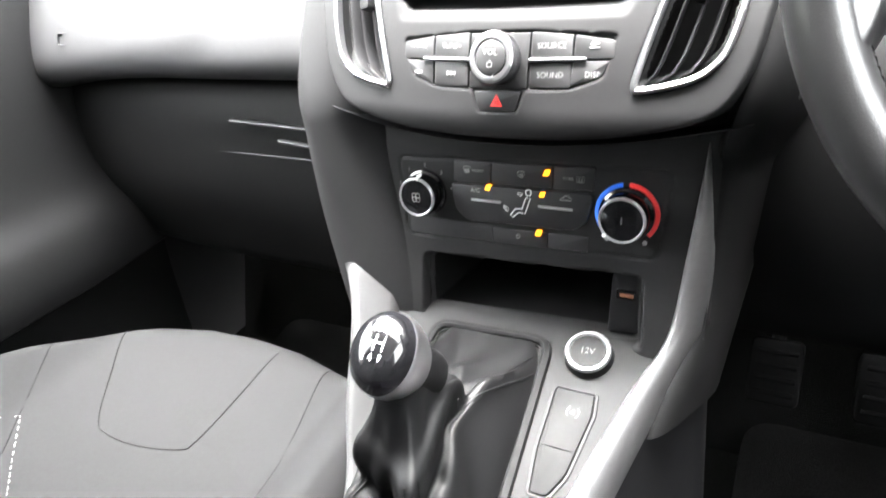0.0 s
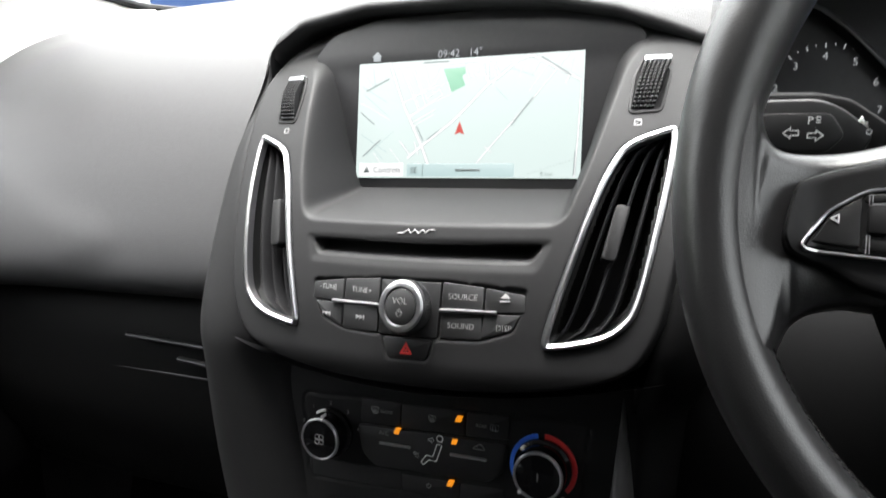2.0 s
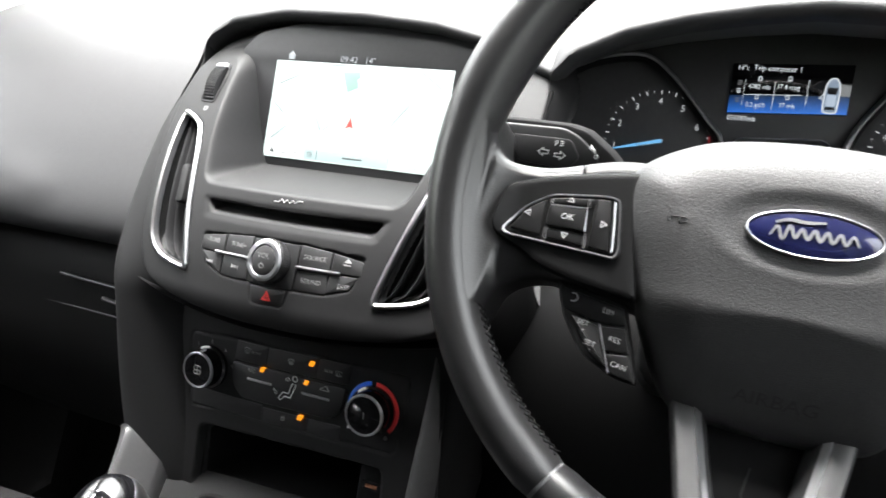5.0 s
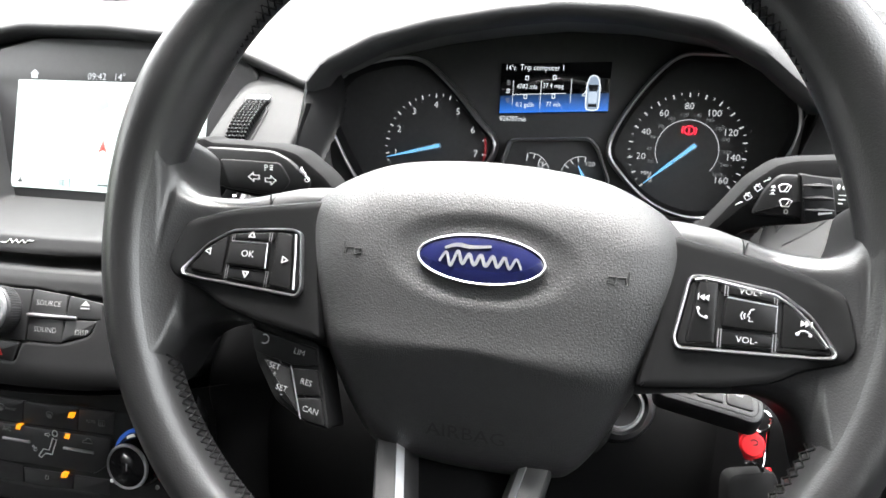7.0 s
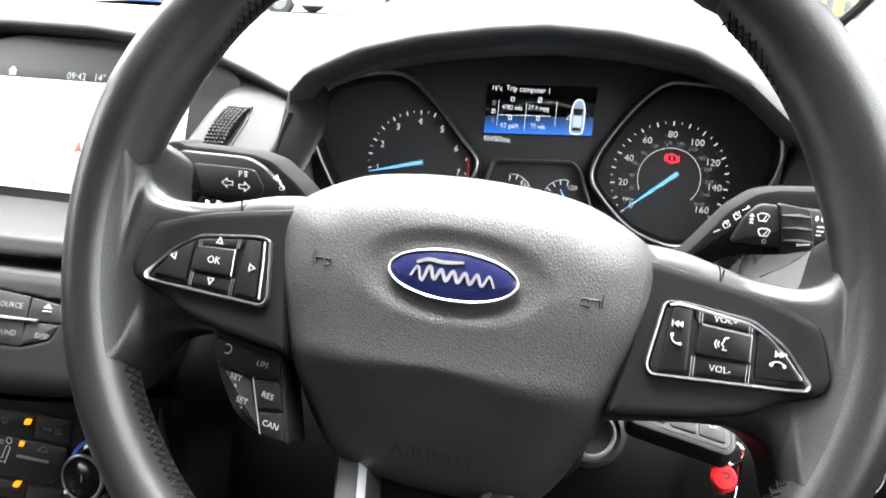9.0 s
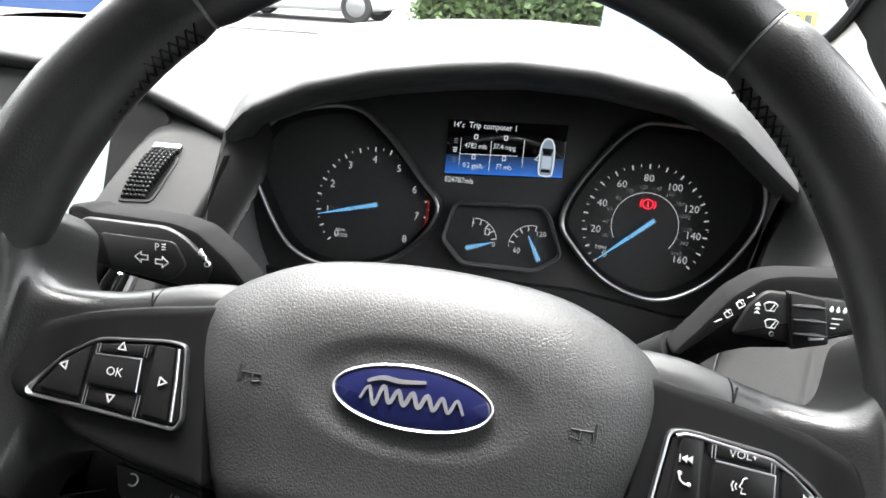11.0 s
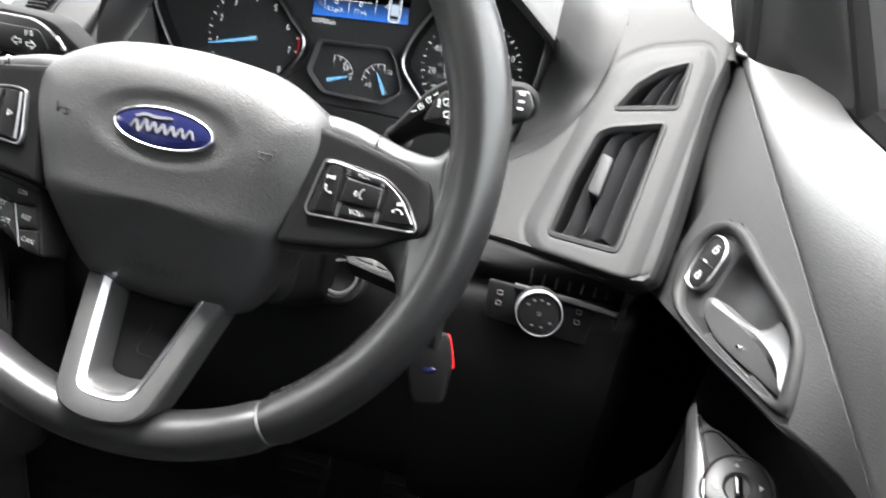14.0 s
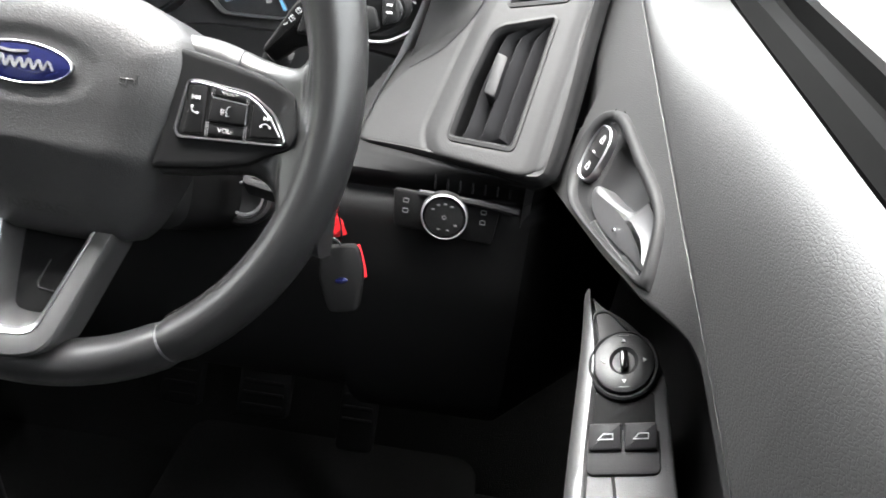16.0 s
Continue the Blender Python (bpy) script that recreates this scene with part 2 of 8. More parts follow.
def sdf(U, V, poly):
    """Signed distance to an outline, negative inside, for arrays of places."""
    P = np.array(poly, float)
    d, inside = np.full(U.shape, 1e9), np.zeros(U.shape, bool)
    for a, b in zip(P, np.roll(P, -1, 0)):
        ex, ey = b - a
        wx, wy = U - a[0], V - a[1]
        t = np.clip((wx * ex + wy * ey) / (ex * ex + ey * ey + 1e-18), 0, 1)
        d = np.minimum(d, (wx - ex * t) ** 2 + (wy - ey * t) ** 2)
        cond = (a[1] <= V) != (b[1] <= V)
        with np.errstate(divide="ignore", invalid="ignore"):
            inside ^= cond & (U < a[0] + (V - a[1]) * ex / (ey if abs(ey) > 1e-15 else 1e-15))
    return np.where(inside, -1, 1) * np.sqrt(d)


class Mesh:
    """Collects the faces of one part."""

    def __init__(self):
        self.v, self.f = [], []

    def add(self, verts, faces):
        k = len(self.v)
        self.v += [tuple(map(float, p)) for p in verts]
        self.f += [tuple(i + k for i in f) for f in faces]
        return self

    def rings(self, rings, close=True, cap0=False, cap1=False):
        n = len(rings[0])
        faces = []
        for a in range(len(rings) - 1):
            for i in range(n if close else n - 1):
                j = (i + 1) % n
                faces.append((a * n + i, a * n + j, (a + 1) * n + j, (a + 1) * n + i))
        if cap0:
            faces.append(tuple(range(n))[::-1])
        if cap1:
            faces.append(tuple((len(rings) - 1) * n + i for i in range(n)))
        return self.add([p for r in rings for p in r], faces)

    def plate(self, poly, F, w0, w1, bev=0.0006, dome=0.0):
        """A flat piece with that outline from w0 up to w1, its upper edge rounded."""
        poly = ccw(poly)
        q1, q2 = inset(poly, bev * 0.35), inset(poly, bev)
        rings = [[F(u, v, w0) for u, v in poly], [F(u, v, w1 - bev) for u, v in poly], [F(u, v, w1 - bev * 0.3) for u, v in q1], [F(u, v, w1) for u, v in q2]]
        if dome == "curved":
            c = np.mean(q2, 0)
            for s in np.linspace(0.93, 0.04, 14):
                rings.append([F(c[0] + (u - c[0]) * s, c[1] + (v - c[1]) * s, w1) for u, v in q2])
        elif dome:
            c = np.mean(q2, 0)
            for s, h in ((0.66, 0.6), (0.33, 0.9)):
                rings.append([F(c[0] + (u - c[0]) * s, c[1] + (v - c[1]) * s, w1 + dome * h) for u, v in q2])
        return self.rings(rings, True, True, True)

    def band(self, poly, F, profile):
        """A profile of (inset, w) swept round an outline: frames, rings, lips."""
        poly = ccw(poly)
        rings = [[F(u, v, w) for u, v in inset(poly, o)] for o, w in profile]
        return self.rings(rings + [rings[0]], True)

    def tube(self, path, r, closed=False, n=12, flat=1.0, up=(0, 0, 1)):
        P = [Vector(p) for p in path]
        k, rings = len(P), []
        for i, p in enumerate(P):
            a, b = (P[i - 1], P[(i + 1) % k]) if closed else (P[max(i - 1, 0)], P[min(i + 1, k - 1)])
            t = (b - a).normalized()
            s = t.cross(Vector(up))
            s = s.normalized() if s.length > 1e-4 else t.orthogonal().normalized()
            q = s.cross(t).normalized()
            rr = r[i] if isinstance(r, (list, tuple)) else r
            rings.append([p + s * rr * math.cos(6.28319 * j / n) + q * rr * flat * math.sin(6.28319 * j / n) for j in range(n)])
        if closed:
            rings.append(rings[0])
        return self.rings(rings, True, not closed, not closed)

    def lathe(self, profile, F, n=32, cap=True):
        rings = [[F(r * math.cos(6.28319 * i / n), r * math.sin(6.28319 * i / n), w) for i in range(n)] for r, w in profile]
        return self.rings(rings, True, cap, cap)

    def field(self, F, u0, u1, v0, v1, step, wf, hole=None):
        """A relief: the sheet w = wf(u, v) over a rectangle, with the faces where hole(u, v) is true left out."""
        nu, nv = int((u1 - u0) / step) + 1, int((v1 - v0) / step) + 1
        us, vs = np.linspace(u0, u1, nu), np.linspace(v0, v1, nv)
        U, V = np.meshgrid(us, vs)
        Wd = wf(U, V)
        H = hole(U, V) if hole else np.zeros(U.shape, bool)
        verts = [F(u, v, w) for u, v, w in zip(U.ravel(), V.ravel(), Wd.ravel())]
        faces = []
        for j in range(nv - 1):
            for i in range(nu - 1):
                if not (H[j, i] and H[j, i + 1] and H[j + 1, i] and H[j + 1, i + 1]):
                    a = j * nu + i
                    faces.append((a, a + 1, a + nu + 1, a + nu))
        return self.add(verts, faces)

    def grid(self, rows, close=False):
        return self.rings(rows, close)


def part(name, m, material, parent, label="", sharp=38, solid=True):
    """Links the collected faces as one mesh object under a thing or a part."""
    me = bpy.data.meshes.new(name)
    me.from_pydata(m.v, [], m.f)
    me.validate()
    if solid and len(m.f) < 30000:
        bm = bmesh.new()
        bm.from_mesh(me)
        bmesh.ops.remove_doubles(bm, verts=bm.verts, dist=1e-6)
        bmesh.ops.recalc_face_normals(bm, faces=bm.faces)
        bm.to_mesh(me)
        bm.free()
    me.polygons.foreach_set("use_smooth", [True] * len(me.polygons))
    me.set_sharp_from_angle(angle=radians(sharp))
    me.materials.append(material)
    ob = new(name, me)
    ob.parent = parent
    if label:
        tagged(ob, label)
    return ob


def thing(name, label, category, group="", kind="", at=None):
    """A top-level thing of the car: an Empty that carries its parts, drawn in the car's axes."""
    ob = new(name)
    ob.empty_display_size = 0.02
    ob.matrix_basis = CAR if at is None else at
    return tagged(ob, label, category, group, kind)


def single(name, m, material, label, category="", group="", kind="", sharp=38, solid=True, at=None):
    """A top-level thing of one mesh."""
    ob = part(name, m, material, None, "", sharp, solid)
    ob.matrix_basis = CAR if at is None else at
    return tagged(ob, label, category, group, kind)


def letters(text, F, u, v, size, w, material, parent, turn=0.0, align="CENTER", stretch=1.0, name="lettering", fine=0.0):
    """Writing in the built-in font, laid on a surface; v is the middle of the line."""
    cu = bpy.data.curves.new("lettering", "FONT")
    cu.body, cu.size, cu.align_x, cu.resolution_u, cu.offset = text, size, align, 2, -fine * size
    ob = bpy.data.objects.new("lettering", cu)
    scene.collection.objects.link(ob)
    me = bpy.data.meshes.new_from_object(ob)
    bpy.data.objects.remove(ob)
    c, s = math.cos(radians(turn)), math.sin(radians(turn))
    for p in me.vertices:
        x, y = p.co.x * stretch, p.co.y - size * 0.35
        p.co = Vector(F(u + x * c - y * s, v + x * s + y * c, w))
    me.materials.clear()
    me.materials.append(material)
    o = new(name, me)
    o.parent = parent
    return o


def frame_of(o, u, v):
    """A flat local frame: F(a, b, w) = o + a u + b v + w n, with n = u x v."""
    o, u, v = Vector(o), Vector(u).normalized(), Vector(v).normalized()
    n = u.cross(v).normalized()
    return lambda a, b, w: o + u * a + v * b + n * w


def on_surface(fy):
    """A frame over a surface y = fy(x, z), looking towards the driver (minus y)."""
    def F(u, v, w):
        e = 1e-4
        dx, dz = (fy(u + e, v) - fy(u - e, v)) / (2 * e), (fy(u, v + e) - fy(u, v - e)) / (2 * e)
        k = 1 / math.sqrt(dx * dx + dz * dz + 1)
        return Vector((u + dx * k * w, fy(u, v) - k * w, v + dz * k * w))
    return F


def mirror(poly):
    return [(-u, v) for u, v in poly][::-1]


# ---------------------------------------------------------------- surfaces of the cabin (car axes)
def fascia_y(x, z):
    d = z - 0.88
    return 0.435 + 0.22 * d + 2.2 * d * d + 0.97 * x * x


def climate_y(x, z):
    return 0.470 + 0.13 * (z - 0.8)


def side_y(x, z):
    return 0.4875 - 0.395 * (x - 0.583) + 0.943 * (z - 0.9315)


def cluster_y(x, z):
    return 0.648 + 0.1 * (z - 1.03)


def screen_y(x, z):
    return 0.544 + 0.233 * (z - 0.971)


F_FASCIA, F_CLIM, F_SIDE, F_CLUS, F_SCR = (on_surface(f) for f in (fascia_y, climate_y, side_y, cluster_y, screen_y))
RAKE = radians(22)  # lean of the steering wheel
WU = Vector((math.cos(radians(1.8)), 0, -math.sin(radians(1.8))))
WN = Vector((0, -math.cos(RAKE), math.sin(RAKE)))
WV = WN.cross(WU)
F_WHEEL = frame_of((0.3352, 0.355, 0.9895), WU, WV)
CON_O, CON_S = Vector((0, 0.33, 0.63)), Vector((0, 1, 0.45)).normalized()
F_CON = frame_of(CON_O, (1, 0, 0), CON_S)
CON_K = math.sqrt(1 + 0.45 ** 2)


def con(x, y):
    """Plan place on the sloping console as its own (u, v)."""
    return (x, (y - 0.33) * CON_K)


def door_x(y, z):
    return 0.640 + 0.4 * (z - 0.95) - 0.23 * (y - 0.455)


def F_DOOR(y, z, w):
    n = Vector((-1, -0.23, 0.4)).normalized()
    return Vector((door_x(y, z), y, z)) + n * w


ARM_N = Vector((-0.23, -0.53, 1)).normalized()


def F_ARM(x, y, w):
    return Vector((x, y, 0.846 + 0.53 * (y - 0.381) + 0.23 * (x - 0.663))) + ARM_N * w


# ---------------------------------------------------------------- dashboard
STACK = [(0, 1.104), (0.07, 1.101), (0.115, 1.089), (0.15, 1.072), (0.168, 1.052), (0.172, 1.03), (0.165, 0.99), (0.155, 0.93), (0.146, 0.892), (0.125, 0.868), (0.07, 0.856), (0, 0.853)]
STACK_POLY = spline(STACK[1:-1] + [(0, 0.853)] + mirror(STACK[1:-1]) + [(0, 1.104)], 4)
VENT_R = spline([(0.149, 1.003), (0.142, 1.0045), (0.122, 0.997), (0.113, 0.985), (0.106, 0.969), (0.095, 0.934), (0.0845, 0.898), (0.0835, 0.888), (0.089, 0.886), (0.114, 0.8905), (0.128, 0.899), (0.1355, 0.913), (0.1425, 0.947), (0.148, 0.982)], 4)
VENT_L = mirror(VENT_R)
RH = [(0.089, 0.9535), (0.1005, 0.985), (0.117, 1.046), (0.1235, 1.0545), (0.157, 1.058), (0.150, 1.0675), (0.115, 1.083), (0.07, 1.0950)]
RECESS = rpoly(RH + [(0, 1.0985)] + mirror(RH), 0.010, 5)
SLOT = rpoly([(-0.0775, 0.9415), (-0.073, 0.932), (0.073, 0.932), (0.0805, 0.9425)], 0.004, 4)
SLOT_PAN = rpoly([(-0.083, 0.944), (-0.077, 0.928), (0.077, 0.928), (0.085, 0.945)], 0.004, 4)
RADIO = rpoly([(-0.0715, 0.917), (-0.063, 0.8945), (-0.046, 0.8885), (-0.018, 0.8875), (-0.0135, 0.8735), (0.0135, 0.8735), (0.018, 0.8875), (0.048, 0.8885), (0.066, 0.8945), (0.073, 0.918), (0.024, 0.9212), (-0.02, 0.9212)], 0.003, 3)


def fascia_w(U, V):
    fy = 0.435 + 0.22 * (V - 0.88) + 2.2 * (V - 0.88) ** 2 + 0.97 * U * U
    w = -0.035 * ss(-0.004, 0.010, sdf(U, V, STACK_POLY)) + 0.0015 * ss(-0.03, 0.0, sdf(U, V, STACK_POLY))
    k = ss(-0.001, 0.012, -sdf(U, V, RECESS))
    w = w + k * (fy - (0.544 + 0.233 * (V - 0.971) + 0.004) - w)
    w -= 0.0016 * ss(-0.0015, 0.0045, -sdf(U, V, SLOT_PAN))
    w -= 0.014 * ss(0.0, 0.0035, -sdf(U, V, SLOT))
    w -= 0.0025 * ss(-0.0006, 0.0012, -sdf(U, V, RADIO))
    for vent in (VENT_R, VENT_L):
        w -= 0.012 * ss(-0.001, 0.004, -sdf(U, V, vent))
    return w - 14.0 * np.clip(0.876 - V, 0, 0.03) ** 2


def front_edge(x):
    xs = (-0.175, -0.166, -0.138, -0.08, 0, 0.066, 0.108, 0.14, 0.165, 0.179, 0.217, 0.26, 0.308, 0.346, 0.392, 0.441, 0.475, 0.512)
    ys = (0.566, 0.566, 0.566, 0.564, 0.562, 0.562, 0.562, 0.562, 0.562, 0.56, 0.56, 0.56, 0.56, 0.56, 0.56, 0.56, 0.56, 0.562)
    zs = (1.0565, 1.077, 1.0922, 1.1005, 1.0992, 1.0936, 1.0842, 1.072, 1.061, 1.076, 1.094, 1.105, 1.1125, 1.116, 1.114, 1.105, 1.088, 1.058)
    return float(np.interp(x, xs, ys)), float(np.interp(x, xs, zs))


def mid_z(x):
    return float(np.interp(x, (-0.7, -0.56, -0.46, -0.2, 0.058, 0.15, 0.2, 0.278, 0.351, 0.423, 0.483, 0.53, 0.6, 0.66), (1.098, 1.121, 1.138, 1.140, 1.135, 1.137, 1.155, 1.162, 1.165, 1.162, 1.153, 1.125, 1.112, 1.09)))


def build_dashboard():
    dash = thing("dashboard", "dark grey soft-touch dashboard with leather grain, under the windscreen", "dashboard")
    # top pad from the front lip back to the windscreen
    rows = []
    xs = list(np.linspace(-0.175, 0.165, 60)) + list(np.linspace(0.167, 0.512, 62))
    for x in xs:
        y0, z0 = front_edge(x)
        zm = mid_z(x)
        row = [Vector((x, y0 + 0.034, z0 - 0.010)), Vector((x, y0 + 0.012, z0 - 0.0105)), Vector((x, y0 + 0.002, z0 - 0.007)), Vector((x, y0, z0 - 0.003)), Vector((x, y0 + 0.001, z0)), Vector((x, y0 + 0.006, z0 + 0.004))]
        for t in np.linspace(0.08, 1, 12):
            row.append(Vector((x, y0 + (0.75 - y0) * t, z0 + 0.004 + (zm - z0 - 0.004) * (1 - (1 - t) ** 1.7))))
        for t in np.linspace(0.1, 1, 10):
            row.append(Vector((x, 0.75 + 0.27 * t, zm + (1.176 - zm) * (t ** 0.9) - 0.02 * ss(0.85, 1, t))))
        rows.append(row)
    part("top_pad", Mesh().grid(rows), M_DASH, dash, sharp=50)
    # passenger side pad: one swept section, receding towards the door
    prof = [(1.02, 1.157), (0.985, 1.176), (0.90, 1.166), (0.82, 1.155), (0.75, 1.139), (0.69, 1.112), (0.646, 1.077), (0.611, 1.036), (0.579, 0.985), (0.556, 0.940), (0.5435, 0.910), (0.5375, 0.885), (0.5400, 0.869), (0.553, 0.858), (0.578, 0.853), (0.61, 0.852)]
    prof = spline(prof, 4, False)
    lid = [(-0.95, 1.06), (-0.58, 1.016), (-0.42, 0.940), (-0.365, 0.929), (-0.345, 0.911), (-0.36, 0.892), (-0.42, 0.876), (-0.95, 0.85)]
    rows = []
    for x in np.linspace(-0.168, -0.80, 90):
        far = max(0.0, -x - 0.42)
        dy, dz = 0.25 * far * far, -0.36 * far * far
        bulge = 0.006 * math.sin(min(1, (-x - 0.168) / 0.5) * math.pi)
        puff = 0.0032 * float(ss(-0.74, -0.62, x)) * ss(0.014, -0.022, sdf(np.full(len(prof), x), np.array([z for y, z in prof]), lid))
        rows.append([Vector((x, y + dy * (1 if y < 0.95 else 0) - (bulge + 0.8 * k) * (0.5 < y < 0.7), z + dz * ss(1.0, 0.6, y) + 0.5 * k * (y < 0.7))) for (y, z), k in zip(prof, puff)])
    part("passenger_pad", Mesh().grid(rows), M_DASH, dash, sharp=60)
    near = sorted((p.z, p.y) for p in min(rows, key=lambda r: abs(r[0].x + 0.575)) if p.y < 0.60 and p.z > 0.872)
    front = lambda u, v, w: Vector((u, float(np.interp(v, [z for z, y in near], [y for z, y in near])) - w, v))
    part("airbag_mark", Mesh().band(rect(-0.575, 0.900, 0.026, 0.013, 0.003), front, [(0, -0.002), (0, 0.0002), (0.0007, 0.0002), (0.0007, -0.002)]), M_DASH, dash, "faint moulded mark")
    # dashboard end beyond the instruments: rolls from the vent panel up to the windscreen
    def roll(u, s):
        """Along the end surface: s metres above the vent panel's upper part."""
        y, z = side_y(u, 1.062), 1.062
        k = 0.0
        while k < s:
            a = 46.7 + (10.5 - 46.7) * float(ss(0.012, 0.115, k + 0.001))
            y, z, k = y + 0.002 * math.cos(radians(a)), z + 0.002 * math.sin(radians(a)), k + 0.002
        return Vector((u, y, z))
    rows, left = [], []
    for s in list(np.linspace(0, 0.12, 22)) + list(np.linspace(0.14, 0.42, 12)):
        xl = float(np.interp(s, (0, 0.02, 0.05, 0.15, 0.42), (0.560, 0.5655, 0.561, 0.550, 0.540)))
        xr = float(np.interp(s, (0, 0.012, 0.018, 0.026, 0.032, 0.048, 0.10, 0.15, 0.22, 0.42), (0.642, 0.640, 0.636, 0.627, 0.618, 0.610, 0.607, 0.609, 0.614, 0.625)))
        row = [roll(u, s) for u in np.linspace(xl, xr, 18)]
        for p in row:
            p.z -= 0.0008
        left.append(row[0])
        rows.append(row + [row[-1] + Vector((0.002, 0.0005, -0.0015)), row[-1] + Vector((0.003, 0.001, -0.005)), row[-1] + Vector((0.004, 0.004, -0.06))])
    part("end_top", Mesh().grid(rows), M_DASH_SHADED, dash, sharp=60)
    # flank of the instrument hood down to that surface
    low = [Vector((x, side_y(x, z) - 0.0005, z)) for x, z in spline([(0.497, 0.966), (0.519, 0.980), (0.537, 1.000), (0.549, 1.022), (0.557, 1.044), (0.560, 1.062)], 4, False)]
    lip = spline([(0.495, 0.566, 0.968), (0.502, 0.578, 0.995), (0.508, 0.584, 1.020), (0.512, 0.576, 1.042), (0.512, 0.564, 1.055), (0.512, 0.568, 1.062), (0.512, 0.60, 1.083), (0.512, 0.66, 1.108), (0.512, 0.75, 1.1335), (0.513, 0.88, 1.157), (0.515, 1.0, 1.172)], 6, False)
    ridge = low + left[1:]
    rows, n = [], 60
    def at(path, t):
        P = [Vector(p) for p in path]
        d = np.cumsum([0] + [(P[k + 1] - P[k]).length for k in range(len(P) - 1)])
        return Vector([np.interp(t * d[-1], d, [p[c] for p in P]) for c in (0, 1, 2)])
    for i in range(n + 1):
        a, b = at(lip, i / n), at(ridge, i / n)
        rows.append([a + Vector((-0.001, 0.006, -0.002))] + [a.lerp(b, t) + Vector((0, 0.5, -0.8)) * 0.010 * math.sin(math.pi * t) for t in np.linspace(0, 1, 9)])
    part("hood_flank", Mesh().grid(rows), M_DASH_SHADED, dash, sharp=60)
    # tunnel round the instruments
    rows = []
    for x in np.linspace(0.165, 0.506, 50):
        y0, z0 = front_edge(x)
        xi = 0.335 + (x - 0.335) * 1.14
        rows.append([Vector((x + (xi - x) * t, y0 + 0.003 + (0.668 - y0) * t, z0 - 0.007 - 0.004 * t)) for t in (0, 0.15, 0.5, 1.0)])
    part("instrument_hood_lining", Mesh().grid(rows), M_LINING_GLARE, dash)
    for s, front, back in (
        (0, [(0.167, 0.560, 1.061), (0.1705, 0.529, 1.01), (0.174, 0.502, 0.955), (0.185, 0.505, 0.90), (0.20, 0.53, 0.86)], [(0.141, 0.668, 1.055), (0.145, 0.664, 1.0), (0.16, 0.66, 0.96), (0.19, 0.655, 0.92), (0.22, 0.62, 0.87)]),
        (1, [(0.506, 0.562, 1.062), (0.502, 0.585, 1.02), (0.487, 0.565, 0.975), (0.468, 0.524, 0.922), (0.455, 0.53, 0.88)], [(0.529, 0.668, 1.055), (0.526, 0.664, 1.0), (0.512, 0.66, 0.96), (0.48, 0.655, 0.92), (0.45, 0.62, 0.87)]),
    ):
        a, b = spline(front, 5, False), spline(back, 5, False)
        rows = [[Vector(p) * (1 - t) + Vector(q) * t for t in (0, 0.06, 0.3, 0.7, 1, 1.3)] for p, q in zip(a, b)]
        part("instrument_side_panel", Mesh().grid(rows), M_LINING_GLARE, dash)
    # knee panel under the column
    prof = [(0.60, 0.935), (0.535, 0.915), (0.505, 0.875), (0.50, 0.80), (0.52, 0.71), (0.58, 0.64), (0.70, 0.60)]
    prof = spline(prof, 4, False)
    rows = [[Vector((x, y, z)) for y, z in prof] for x in np.linspace(0.14, 0.505, 12)]
    # Its black colour takes the place of the shade under the dash.
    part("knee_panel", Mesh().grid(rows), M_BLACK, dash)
    # glove box below the passenger pad
    prof = spline([(0.63, 0.855), (0.600, 0.850), (0.580, 0.838), (0.567, 0.79), (0.572, 0.72), (0.60, 0.64), (0.64, 0.58), (0.78, 0.53)], 4, False)
    rows = [[Vector((x, y + 0.25 * max(0, -x - 0.42) ** 2, z)) for y, z in prof] for x in np.linspace(-0.19, -0.72, 30)]
    box = part("glove_box_lid", Mesh().grid(rows), M_GLOVE, dash, "black grained glove box lid")
    part("glove_box_gap", Mesh().tube([(-0.43, 0.568, 0.770), (-0.25, 0.566, 0.768)], 0.0012, n=6), M_MID, box)
    for (x0, x1, z0, z1) in ((-0.370, -0.268, 0.8095, 0.805), (-0.308, -0.250, 0.790, 0.785)):
        part("handle_bar", Mesh().tube([(x0, 0.560, z0), (x1, 0.560, z1)], 0.0030, n=8, flat=0.8), M_MID, box, "grey glove box handle edge")
    # flanks of the centre stack
    st = [(0.655, 0.094, 0.455, 0.143, 0.452, 0.192, 0.50), (0.70, 0.098, 0.458, 0.148, 0.455, 0.197, 0.50), (0.76, 0.102, 0.466, 0.155, 0.458, 0.202, 0.50), (0.83, 0.112, 0.476, 0.165, 0.459, 0.2035, 0.50), (0.87, 0.128, 0.468, 0.170, 0.463, 0.202, 0.50),
          (0.93, 0.152, 0.484, 0.177, 0.487, 0.197, 0.52), (0.99, 0.165, 0.518, 0.181, 0.522, 0.190, 0.55), (1.045, 0.170, 0.562, 0.177, 0.566, 0.184, 0.585), (1.070, 0.166, 0.566, 0.172, 0.570, 0.182, 0.60), (1.085, 0.155, 0.575, 0.165, 0.580, 0.178, 0.63)]
